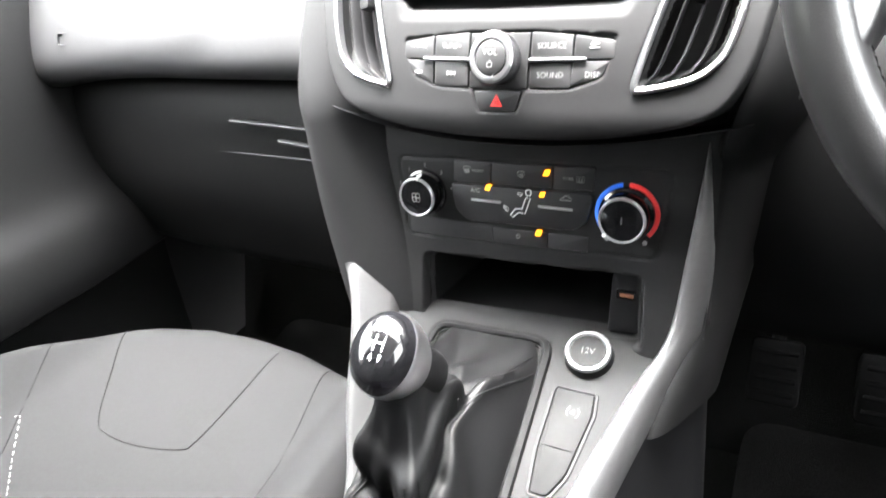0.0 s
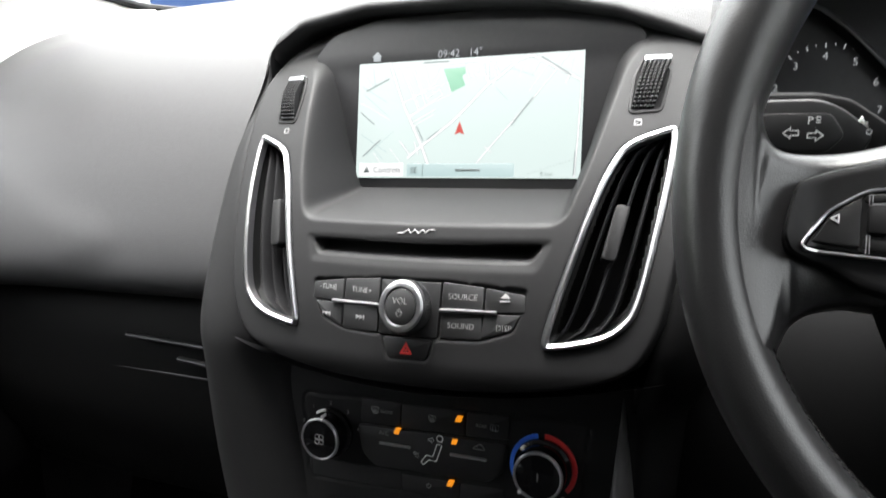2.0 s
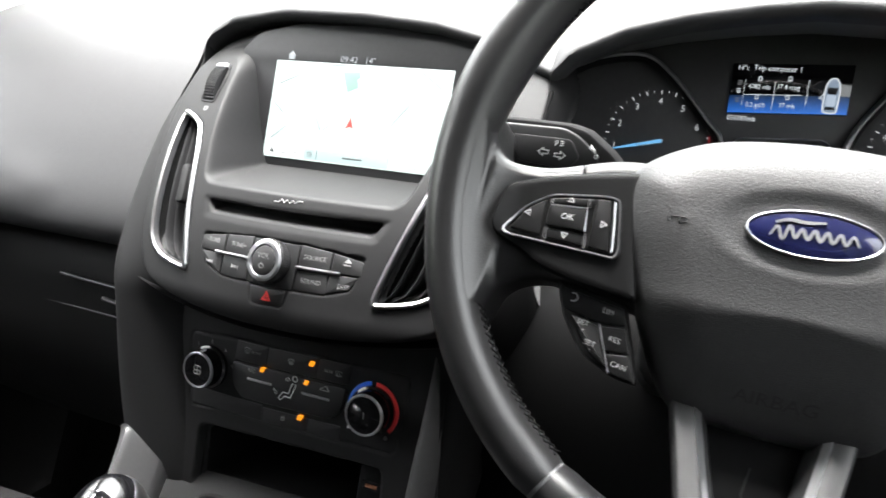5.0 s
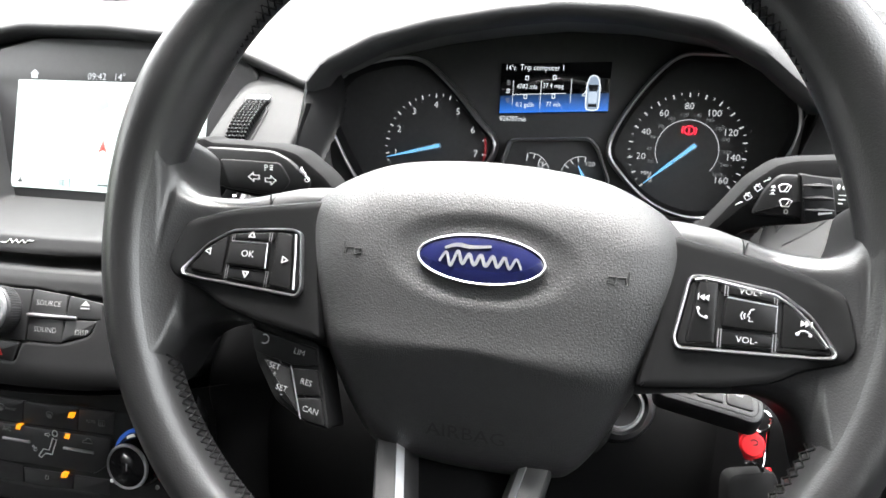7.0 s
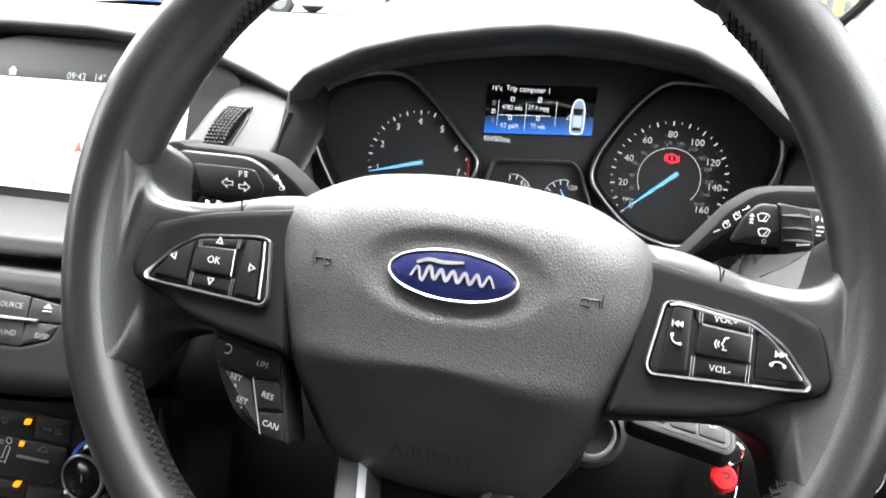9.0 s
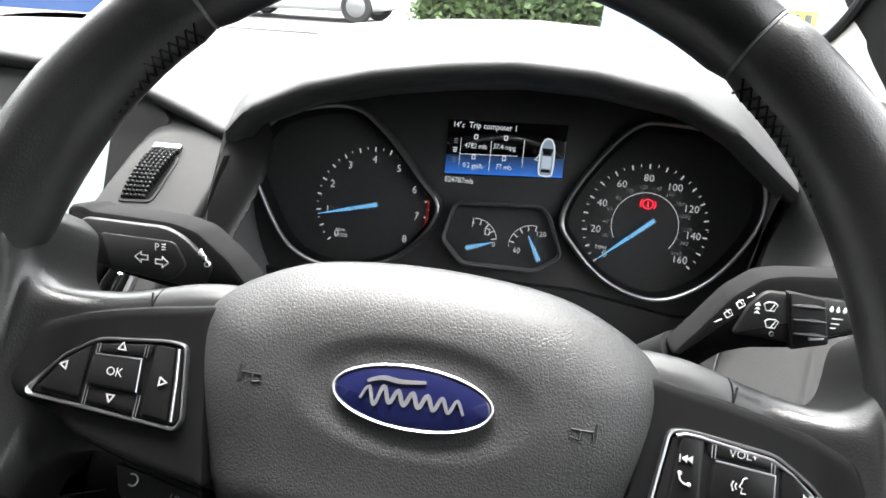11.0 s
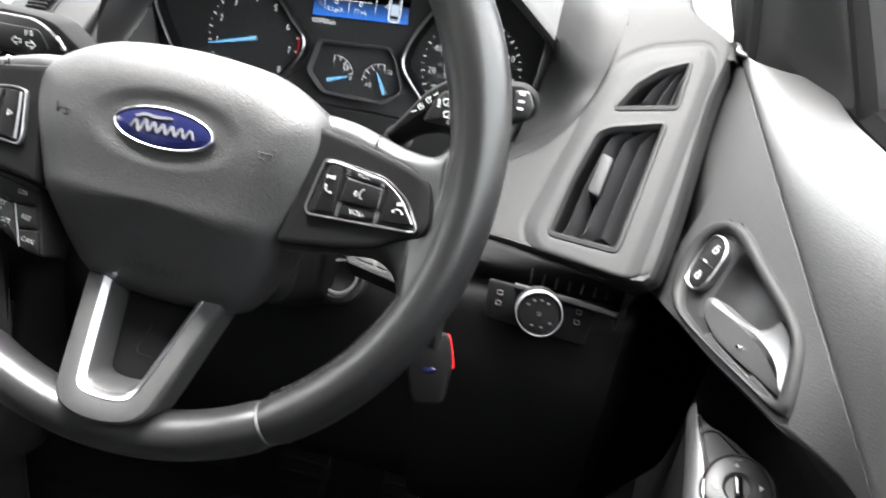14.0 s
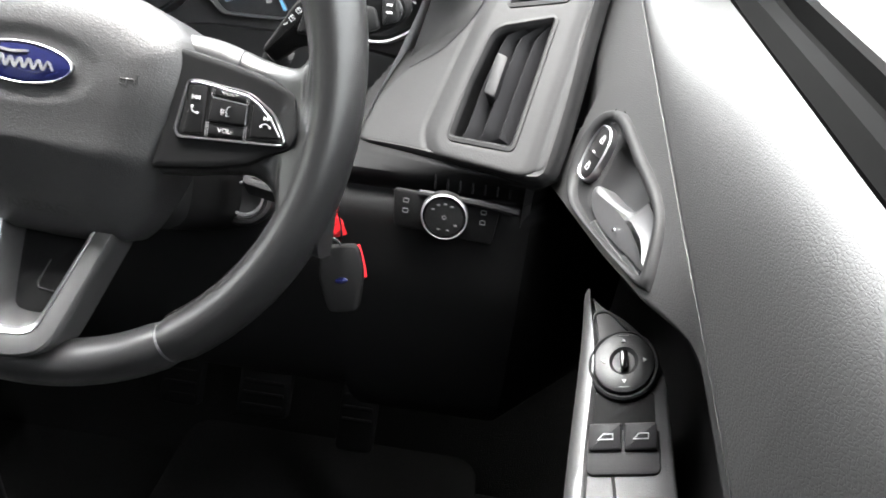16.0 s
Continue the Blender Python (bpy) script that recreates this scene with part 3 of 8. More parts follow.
    for s in (-1, 1):
        rows = []
        for z, xi, yi, xm, ym, xo, yo in spline(st if s < 0 else st[:8], 5, False):
            ring = [(xi, yi + 0.03), (xi, yi), (xm, ym), (xo - 0.006, yo - 0.022), (xo, yo), (xo, 0.62)]
            if s > 0:
                # beside the column it meets the fascia's edge and ends at the instrument side panel
                xe = float(np.interp(z, (0.655, 0.725, 0.785, 0.83, 0.852, 0.875, 0.90, 0.93, 0.99, 1.045), (0.105, 0.128, 0.133, 0.132, 0.135, 0.141, 0.147, 0.153, 0.166, 0.170)))
                ye = float(np.interp(z, (0.655, 0.725, 0.785, 0.83, 0.852, 0.875, 0.90, 0.93, 0.99, 1.045), (0.400, 0.460, 0.470, 0.472, 0.462, 0.456, 0.462, 0.475, 0.5135, 0.556)))
                xp = max(xe + 0.001, float(np.interp(z, (0.655, 0.76, 0.83, 0.86, 0.90, 0.955, 1.01, 1.061), (0.145, 0.160, 0.178, 0.190, 0.185, 0.174, 0.1705, 0.167))))
                yp = float(np.interp(z, (0.655, 0.76, 0.83, 0.86, 0.90, 0.955, 1.01, 1.061), (0.480, 0.520, 0.525, 0.525, 0.505, 0.502, 0.529, 0.560)))
                ring = [(xe - 0.004, ye + 0.016), (xe + 0.0005, ye + 0.005), (xe + 0.3 * (xp - xe) + 0.001, ye + 0.004 + 0.12 * (yp - ye)), (xe + 0.7 * (xp - xe) + 0.001, ye + 0.002 + 0.55 * (yp - ye)), (xp, yp), (xp - 0.013, yp + 0.03), (xp - 0.034, yp + 0.09)]
            ring = spline(ring, 4, False)
            rows.append([Vector((s * x, y, z)) for x, y in ring])
        # Driver-side flank gets a darker material: the shade there is in the colour.
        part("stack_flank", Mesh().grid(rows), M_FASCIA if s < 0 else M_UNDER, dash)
    return dash


DASH = build_dashboard()


def vent(outline, F, name, label, group, slats, knob, chrome=True, depth=0.045, lean=0.0):
    """An air vent: chrome or plain ring, duct, upright slats and a thumb slider."""
    v = thing(name, label, "air vent", group)
    poly = ccw(outline)
    m = Mesh()
    m.rings([[F(a, b, w) for a, b in inset(poly, o)] for o, w in ((0.001, 0.0), (0.003, -0.012), (0.004, -depth))], True, False, True)
    part("duct", m, M_BLACK, v, sharp=60)
    if chrome:
        part("ring", Mesh().band(poly, F, [(-0.0004, -0.003), (-0.0008, 0.001), (0.0002, 0.0026), (0.0016, 0.0030), (0.0030, 0.0018), (0.0034, -0.003)]), M_CHROME, v, "satin chrome ring")
    else:
        part("lip", Mesh().band(poly, F, [(-0.0022, -0.0030), (-0.0016, -0.0002), (0.0002, 0.0004), (0.0016, -0.0010), (0.0024, -0.0045)]), M_DASH_SHADED, v)
    vs = [p[1] for p in poly]
    v0, v1 = min(vs), max(vs)
    for s in slats:
        # each slat follows the slant of the outline between its own sides
        line = []
        for t in np.linspace(0.015, 0.985, 14):
            h = v0 + (v1 - v0) * t
            cut = []
            for i in range(len(poly)):
                (a0, b0), (a1, b1) = poly[i - 1], poly[i]
                if (b0 - h) * (b1 - h) < 0:
                    cut.append(a0 + (a1 - a0) * (h - b0) / (b1 - b0))
            if len(cut) >= 2:
                line.append((min(cut) + (max(cut) - min(cut)) * s, h))
        m = Mesh()
        for k in range(len(line) - 1):
            (a0, h0), (a1, h1) = line[k], line[k + 1]
            q = []
            for a, h in ((a0, h0), (a1, h1)):
                q.append([F(a - 0.0011, h, -0.006), F(a, h, -0.0045), F(a + 0.0011, h, -0.006), F(a + 0.0011 + lean, h, -0.026), F(a - 0.0011 + lean, h, -0.026)])
            m.rings(q, True, k == 0, k == len(line) - 2)
        part("slat", m, M_DARK, v)
    (a, b), hgt, wid, tilt = knob
    c, sn = math.cos(radians(tilt)), math.sin(radians(tilt))
    pl = [(a + x * c - y * sn, b + x * sn + y * c) for x, y in rect(0, 0, wid, hgt, wid * 0.3)]
    part("slider", Mesh().plate(pl, F, -0.012, 0.0015, 0.0012), M_FASCIA if chrome else M_DARK, v, "grey thumb slider")
    return v


def build_stack():
    st = thing("centre_fascia", "dark grey satin plastic centre fascia of the dashboard", "dashboard panel")
    raw = lambda u, v, w: Vector((u, fascia_y(u, v) - w, v))
    inner = [inset(ccw(p), 0.0045) for p in (VENT_R, VENT_L)]
    hole = lambda U, V: (sdf(U, V, inner[0]) < 0) | (sdf(U, V, inner[1]) < 0) | (sdf(U, V, STACK_POLY) > 0.011)
    part("fascia_shell", Mesh().field(raw, -0.184, 0.184, 0.842, 1.112, 0.00125, fascia_w, hole), M_FASCIA, st, sharp=70, solid=False)
    # under lip of the fascia
    rows = []
    for x in np.linspace(-0.15, 0.15, 30):
        zb = 0.853 + 0.6 * x * x
        rows.append([Vector((x, fascia_y(x, zb) + 0.004, zb - 0.001)), Vector((x, 0.45 + 0.9 * x * x, zb - 0.006)), Vector((x, 0.49, zb - 0.004))])
    part("under_lip", Mesh().grid(rows), M_DARK, st)
    # emblem lettering stands as plain strokes
    part("emblem_stroke", Mesh().tube([F_FASCIA(u, v, 0.0004) for u, v in ((-0.0130, 0.9476), (-0.0085, 0.9478), (-0.0060, 0.9500), (-0.0035, 0.9478), (-0.0012, 0.9500), (0.0015, 0.9478), (0.0040, 0.9500), (0.0062, 0.9482), (0.0085, 0.9500), (0.0125, 0.9500))], 0.0004, n=6), M_PRINT, st)

    vent(VENT_R, F_FASCIA, "air_vent", "tall slanted air vent with chrome ring and black slats", "centre air vents", (0.28, 0.52, 0.76), ((0.1195, 0.949), 0.030, 0.0085, -12))
    vent(VENT_L, F_FASCIA, "air_vent", "tall slanted air vent with chrome ring and black slats", "centre air vents", (0.24, 0.48, 0.72), ((-0.113, 0.949), 0.030, 0.0085, 12))

    # thumb wheels that shut the vents
    for s, fl in ((1, 0.97), (-1, 0.97)):
        t = thing("vent_wheel", "knurled black thumb wheel with a silver stripe, above an air vent", "vent control", "vent wheels")
        c = (s * 0.1315, 1.032)
        hood = rpoly([(s * 0.121, 1.0155), (s * 0.139, 1.016), (s * 0.143, 1.04), (s * 0.1265, 1.0485), (s * 0.122, 1.036)], 0.003)
        part("well", Mesh().plate(hood, F_FASCIA, -0.002, 0.0004, 0.0003), M_BLACK, t)
        part("well_rim", Mesh().band(hood, F_FASCIA, [(-0.0018, -0.002), (-0.0010, 0.0008), (0.0002, 0.0010), (0.0010, -0.002)]), M_FASCIA, t)
        m = Mesh()
        for j in range(14):
            for i in range(6):
                du, dv = (i - 2.5) * 0.0025 * (1 - 0.010 * (7 - j)), (j - 7) * 0.0020
                arc = 0.006 * (1 - (dv / 0.017) ** 2)
                m.plate(rect(c[0] + du + s * dv * 0.22, c[1] + dv, 0.0020, 0.0018, 0.0003, 2), F_FASCIA, -0.002, 0.0002 + arc, 0.0006)
        tagged(part("grip", m, M_DARK, t), kind="stuff")
        dv = (fl - 0.5) * 0.030
        part("stripe", Mesh().plate(rect(c[0] + s * dv * 0.22, c[1] + dv, 0.0160, 0.0030, 0.0006), F_FASCIA, -0.001, 0.0014 + 0.006 * (1 - (dv / 0.017) ** 2), 0.0005), M_CHROME, t)
        part("mark", Mesh().band(rect(s * 0.1265, 1.0095, 0.0045, 0.0036, 0.0004), F_FASCIA, [(0, 0), (0, 0.0003), (0.0006, 0.0003), (0.0006, 0)]), M_GREYP, t)
        part("mark", Mesh().tube([F_FASCIA(s * 0.1265 - 0.0018, 1.0082, 0.0004), F_FASCIA(s * 0.1265 + 0.0018, 1.0108, 0.0004)], 0.0002, n=5), M_GREYP, t)


build_stack()
FAR_VENT = rpoly([(-0.785, 0.890), (-0.700, 0.893), (-0.668, 0.945), (-0.755, 0.962)], 0.008, 4)
vent(FAR_VENT, lambda u, v, w: Vector((u, 0.572 + 0.25 * (u + 0.42) ** 2 - w, v)), "air_vent", "dark end air vent with a pale rim beside the passenger door", "side air vents", (0.25, 0.5, 0.75), ((-0.725, 0.925), 0.02, 0.007, -12))


def build_radio():
    r = thing("radio_panel", "black radio button panel with a silver-rimmed volume knob", "radio controls")
    cols = [(-0.0710, -0.0470), (-0.0462, -0.0205), (0.0215, 0.0475), (0.0483, 0.0722)]
    mid = 0.9045
    def top(x):
        return 0.9212 - 0.55 * max(0, abs(x) - 0.018) ** 1.6 * 1.2
    texts = {(0, 0): ("-TUNE", 0.0046), (1, 0): ("TUNE+", 0.0046), (2, 0): ("SOURCE", 0.0048), (2, 1): ("SOUND", 0.0048), (3, 1): ("DISP", 0.0048)}
    for i, (a, b) in enumerate(cols):
        outer = a < -0.06 or b > 0.06
        for j in (0, 1):
            if j == 0:
                pl = [(a, mid + 0.0004), (b, mid + 0.0004), (b, top(b)), (a, top(a))]
            elif i == 0:
                pl = [(a + 0.0020, mid - 0.0004), (-0.0635, 0.8955), (b, 0.8895), (b, mid - 0.0004)]
            elif i == 3:
                pl = [(a, mid - 0.0004), (a - 0.002, 0.8895), (0.0655, 0.8955), (b - 0.0022, mid - 0.0004)]
            else:
                pl = [(a, mid - 0.0004), (a, 0.8888), (b, 0.8888), (b, mid - 0.0004)]
            btn = part("button", Mesh().plate(rpoly(pl, 0.0014, 3), F_FASCIA, -0.003, 0.0003, 0.0007), M_BUTTON, r)
            cx, cy = (a + b) / 2, (mid + 0.0086 if j == 0 else mid - 0.0078)
            if (i, j) in texts:
                letters(texts[i, j][0], F_FASCIA, cx, cy, texts[i, j][1], 0.0005, M_GREYP, btn, fine=0.010)
            elif (i, j) == (3, 0):
                part("mark", Mesh().plate([(cx - 0.003, cy), (cx + 0.003, cy), (cx, cy + 0.003)], F_FASCIA, 0.0002, 0.0006, 0.0001), M_GREYP, btn)
                part("mark", Mesh().plate(rect(cx, cy - 0.0016, 0.006, 0.0009, 0.0001), F_FASCIA, 0.0002, 0.0006, 0.0001), M_GREYP, btn)
            else:
                s = -1 if i == 0 else 1
                for k in (0, 0.0026):
                    part("mark", Mesh().plate([(cx + s * (k - 0.003), cy + 0.0015), (cx + s * (k - 0.003), cy - 0.0015), (cx + s * (k - 0.0004), cy)], F_FASCIA, 0.0002, 0.0006, 0.0001), M_GREYP, btn)
                part("mark", Mesh().plate(rect(cx + s * 0.0028, cy, 0.0006, 0.003, 0.0001), F_FASCIA, 0.0002, 0.0006, 0.0001), M_GREYP, btn)
    part("centre_plate", Mesh().plate(rpoly([(-0.0197, 0.8885), (0.0197, 0.8885), (0.0207, 0.9205), (-0.0197, 0.9205)], 0.001), F_FASCIA, -0.003, 0.0001, 0.0006), M_BUTTON, r)
    for a, b in ((-0.0545, -0.0170), (0.0205, 0.0560)):
        part("strip", Mesh().plate(rpoly([(a, 0.9040), (b, 0.9040), (b, 0.9062), (a, 0.9062)], 0.0009), F_FASCIA, 0.0, 0.0024, 0.0009), M_CHROME, r, "satin chrome strip")
    k = lambda u, v, w: F_FASCIA(0.0, 0.9055, 0) + (F_FASCIA(u, 0.9055 + v, w) - F_FASCIA(0.0, 0.9055, 0))
    knob = part("volume_knob", Mesh().lathe([(0.0152, 0.0), (0.0152, 0.009), (0.0146, 0.0105), (0.0125, 0.0112)], k, 48), M_MID, r)
    m = Mesh()
    for i in range(60):
        a = 6.28319 * i / 60
        m.tube([k(0.0153 * math.cos(a), 0.0153 * math.sin(a), 0.001), k(0.0153 * math.cos(a), 0.0153 * math.sin(a), 0.009)], 0.0004, n=4)
    part("knurl", m, M_MID, knob)
    part("rim", Mesh().lathe([(0.0140, 0.0105), (0.0142, 0.0116), (0.0130, 0.0126), (0.0108, 0.0126), (0.0100, 0.0112)], k, 48), M_CHROME, knob, "satin chrome rim")
    part("cap", Mesh().lathe([(0.0102, 0.010), (0.0100, 0.0118), (0.0090, 0.0124), (0.004, 0.0128), (0.0005, 0.0129)], k, 40), M_BUTTON, knob)
    letters("VOL", k, 0, 0.0032, 0.0050, 0.0134, M_GREYP, knob, fine=0.010)
    part("mark", Mesh().tube([k(0.0017 * math.cos(radians(a)), -0.0036 + 0.0017 * math.sin(radians(a)), 0.0134) for a in range(120, 425, 15)], 0.0002, n=5), M_GREYP, knob)
    part("mark", Mesh().tube([k(0, -0.0030, 0.0134), k(0, -0.0012, 0.0134)], 0.0002, n=5), M_GREYP, knob)
    hz = part("hazard_button", Mesh().plate(rpoly([(-0.0165, 0.8870), (-0.0128, 0.8745), (0.0128, 0.8745), (0.0165, 0.8870)], 0.0025), F_FASCIA, -0.003, 0.0004, 0.0008), M_BUTTON, r, "black hazard button with red triangle")
    tri = [(-0.0042, 0.8775), (0.0042, 0.8775), (0.0, 0.8850)]
    part("triangle", Mesh().band(tri, F_FASCIA, [(0, 0.0003), (0, 0.0007), (0.0013, 0.0007), (0.0013, 0.0003)]), M_RED, hz)
    part("triangle", Mesh().plate(inset(ccw(tri), 0.0019), F_FASCIA, 0.0003, 0.0007, 0.0001), M_RED, hz)


build_radio()


def build_display():
    d = thing("navigation_screen", "lit navigation touch screen showing a pale street map", "car display")
    x0, x1, z0, z1 = -0.0865, 0.0865, 0.971, 1.056
    part("lens", Mesh().plate(rpoly([(-0.094, 0.9635), (0.094, 0.9635), (0.112, 1.050), (0.128, 1.062), (0.112, 1.079), (0.07, 1.089), (-0.07, 1.089), (-0.112, 1.079), (-0.128, 1.062), (-0.112, 1.050)], 0.006), F_SCR, -0.006, 0.0, 0.001), M_SURROUND, d, "black screen surround")
    part("map", Mesh().plate([(x0, z0), (x1, z0), (x1, z1), (x0, z1)], F_SCR, 0.0, 0.0008, 0.0001), M_SCREEN, d, "pale green map picture")
    rnd = random.Random(5)
    def P(a, b):
        return (x0 + (x1 - x0) * a, z1 + (z0 - z1) * b)
    def road(pts, w, m, h=0.0010):
        mm = Mesh()
        for p, q in zip(pts[:-1], pts[1:]):
            a, b = Vector(P(*p)), Vector(P(*q))
            n = Vector((-(b - a).y, (b - a).x)).normalized() * w
            mm.add([F_SCR(*(a + n), h), F_SCR(*(b + n), h), F_SCR(*(b - n), h), F_SCR(*(a - n), h)], [(0, 1, 2, 3)])
        part("road", mm, m, d, solid=False)
    main = [[(0.15, 0.0), (0.225, 0.38), (0.264, 0.53), (0.32, 0.75), (0.37, 0.99)], [(0.25, 0.83), (0.32, 0.72), (0.455, 0.525), (0.556, 0.33), (0.607, 0.227), (0.596, 0.01)], [(0.607, 0.227), (0.652, 0.175), (0.736, 0.04), (0.79, 0.015), (0.99, 0.23)]]
    lanes = [[(0.52, 0.99), (0.612, 0.77), (0.815, 0.32), (0.94, 0.01)], [(0.99, 0.23), (0.985, 0.67), (0.975, 0.99)], [(0.16, 0.045), (0.50, 0.035), (0.735, 0.045)], [(0.607, 0.227), (0.575, 0.08), (0.587, 0.01)]]
    side = [[(0.205, 0.05), (0.295, 0.42)], [(0.26, 0.04), (0.33, 0.40)], [(0.315, 0.04), (0.345, 0.245)], [(0.225, 0.35), (0.385, 0.215)], [(0.245, 0.48), (0.405, 0.30), (0.39, 0.255)], [(0.33, 0.33), (0.39, 0.255)], [(0.264, 0.53), (0.375, 0.42)], [(0.50, 0.05), (0.52, 0.165), (0.575, 0.135)], [(0.565, 0.04), (0.575, 0.13)], [(0.63, 0.05), (0.655, 0.17)], [(0.825, 0.05), (0.79, 0.17)], [(0.945, 0.20), (0.925, 0.245)], [(0.21, 0.68), (0.26, 0.80)], [(0.39, 0.04), (0.375, 0.12), (0.36, 0.16)], [(0.60, 0.74), (0.63, 0.79)], [(0.28, 0.69), (0.30, 0.80)]]
    faint = [[(0.03, 0.27), (0.16, 0.48)], [(0.07, 0.04), (0.085, 0.22)], [(0.02, 0.20), (0.14, 0.34)], [(0.02, 0.62), (0.15, 0.78)], [(0.08, 0.74), (0.13, 0.84)], [(0.64, 0.26), (0.69, 0.36)], [(0.69, 0.10), (0.80, 0.18)], [(0.05, 0.80), (0.18, 0.60)]]
    for pts in main:
        road(pts, 0.00125, M_ROADG, 0.0009)
        road(pts, 0.0009, M_ROAD, 0.0010)
    for pts in lanes:
        road(pts, 0.00075, M_ROADG, 0.00085)
        road(pts, 0.0005, M_ROAD, 0.00095)
    for pts in side:
        road(pts, 0.0007, M_ROADG, 0.00083)
        road(pts, 0.00045, M_ROAD, 0.00093)
    for pts in faint:
        road(pts, 0.00022, M_BAR, 0.00082)
    # fine side streets
    for pts in (((0.205, 0.03), (0.265, 0.26), (0.305, 0.42)), ((0.250, 0.03), (0.290, 0.17), (0.340, 0.35)), ((0.292, 0.03), (0.330, 0.17), (0.370, 0.30)), ((0.220, 0.36), (0.300, 0.28), (0.370, 0.20), (0.390, 0.12)), ((0.255, 0.48), (0.340, 0.38), (0.440, 0.30)), ((0.395, 0.23), (0.425, 0.20), (0.440, 0.29)), ((0.540, 0.03), (0.555, 0.16), (0.585, 0.14)), ((0.610, 0.07), (0.640, 0.17), (0.625, 0.25)), ((0.570, 0.04), (0.575, 0.12)), ((0.165, 0.75), (0.215, 0.86)), ((0.300, 0.86), (0.330, 0.95)), ((0.010, 0.34), (0.080, 0.41), (0.160, 0.50)), ((0.030, 0.10), (0.070, 0.20)), ((0.085, 0.78), (0.130, 0.90)), ((0.870, 0.04), (0.830, 0.16), (0.780, 0.30)), ((0.760, 0.05), (0.735, 0.18)), ((0.955, 0.05), (0.930, 0.26)), ((0.275, 0.56), (0.370, 0.46))):
        road(pts, 0.00055, M_ROADF, 0.00082)
        road(pts, 0.00032, M_ROAD, 0.00092)
    for k in range(18):
        u, v = P(0.755 + 0.0125 * k, 0.985 - 0.0078 * k)
        part("dot", Mesh().plate(ell(u, v, 0.0004, n=6), F_SCR, 0.0, 0.0011, 0.00005), M_ROADG, d)
    letters("0.1mi", F_SCR, *P(0.865, 0.965), 0.0040, 0.0012, M_INK, d)
    part("park", Mesh().plate([P(0.405, 0.085), P(0.50, 0.075), P(0.505, 0.13), P(0.49, 0.15), P(0.505, 0.23), P(0.445, 0.28)], F_SCR, 0.0, 0.0011, 0.0001), M_PARK, d)
    c = P(0.487, 0.585)
    part("arrow", Mesh().plate([(c[0] - 0.0036, c[1] - 0.0045), (c[0], c[1] - 0.003), (c[0] + 0.0036, c[1] - 0.0045), (c[0], c[1] + 0.0050)], F_SCR, 0.0, 0.0014, 0.0001), M_ARROW, d)
    # street names as plain bars
    for a, b, w, turn in ((0.37, 0.02, 0.020, 0), (0.095, 0.19, 0.021, 24), (0.05, 0.48, 0.015, -38), (0.075, 0.74, 0.019, 40), (0.305, 0.62, 0.012, -62), (0.365, 0.64, 0.012, 35), (0.755, 0.46, 0.024, 51), (0.89, 0.11, 0.025, -33), (0.975, 0.88, 0.016, 88)):
        u, v = P(a, b)
        cs, sn = math.cos(radians(turn)), math.sin(radians(turn))
        pl = [(u + x * cs - y * sn, v + x * sn + y * cs) for x, y in rect(0, 0, w, 0.0011, 0.0002)]
        part("street_name", Mesh().plate(pl, F_SCR, 0.0, 0.0012, 0.00005), M_ROADG, d)
    part("button", Mesh().plate(rect(*P(0.125, 0.93), 0.037, 0.0095, 0.0006), F_SCR, 0.0, 0.0013, 0.0003), M_ROAD, d)
    letters("Controls", F_SCR, *P(0.155, 0.93), 0.0064, 0.0016, M_INK, d, fine=-0.010)
    part("mark", Mesh().plate([(P(0.04, 0)[0], P(0, 0.955)[1]), (P(0.07, 0)[0], P(0, 0.955)[1]), (P(0.055, 0)[0], P(0, 0.90)[1])], F_SCR, 0.0, 0.0016, 0.0001), M_INK, d)
    part("button", Mesh().plate(rect(*P(0.49, 0.935), 0.083, 0.0092, 0.0006), F_SCR, 0.0, 0.0013, 0.0003), M_BAR, d)
    letters("SE", F_SCR, *P(0.285, 0.935), 0.0064, 0.0016, M_INK, d, fine=-0.010)
    part("mark", Mesh().plate(rect(*P(0.325, 0.935), 0.0004, 0.0085, 0.0001), F_SCR, 0.0, 0.0016, 0.0001), M_INK, d)
    part("town_name", Mesh().plate(rect(*P(0.53, 0.935), 0.019, 0.0016, 0.0003), F_SCR, 0.0, 0.0016, 0.0001), M_INK, d)
    letters("09:42", F_SCR, *P(0.425, -0.045), 0.0078, 0.0006, M_LIT, d)
    letters("14\u00b0", F_SCR, *P(0.545, -0.045), 0.0078, 0.0006, M_LIT, d)
    h = P(0.085, -0.055)
    part("home_mark", Mesh().plate([(h[0] - 0.003, h[1] - 0.0032), (h[0] + 0.003, h[1] - 0.0032), (h[0] + 0.003, h[1] + 0.0002), (h[0] + 0.0042, h[1] + 0.0002), (h[0], h[1] + 0.0038), (h[0] - 0.0042, h[1] + 0.0002), (h[0] - 0.003, h[1] + 0.0002)], F_SCR, 0.0, 0.0006, 0.0001), M_LIT, d)


build_display()


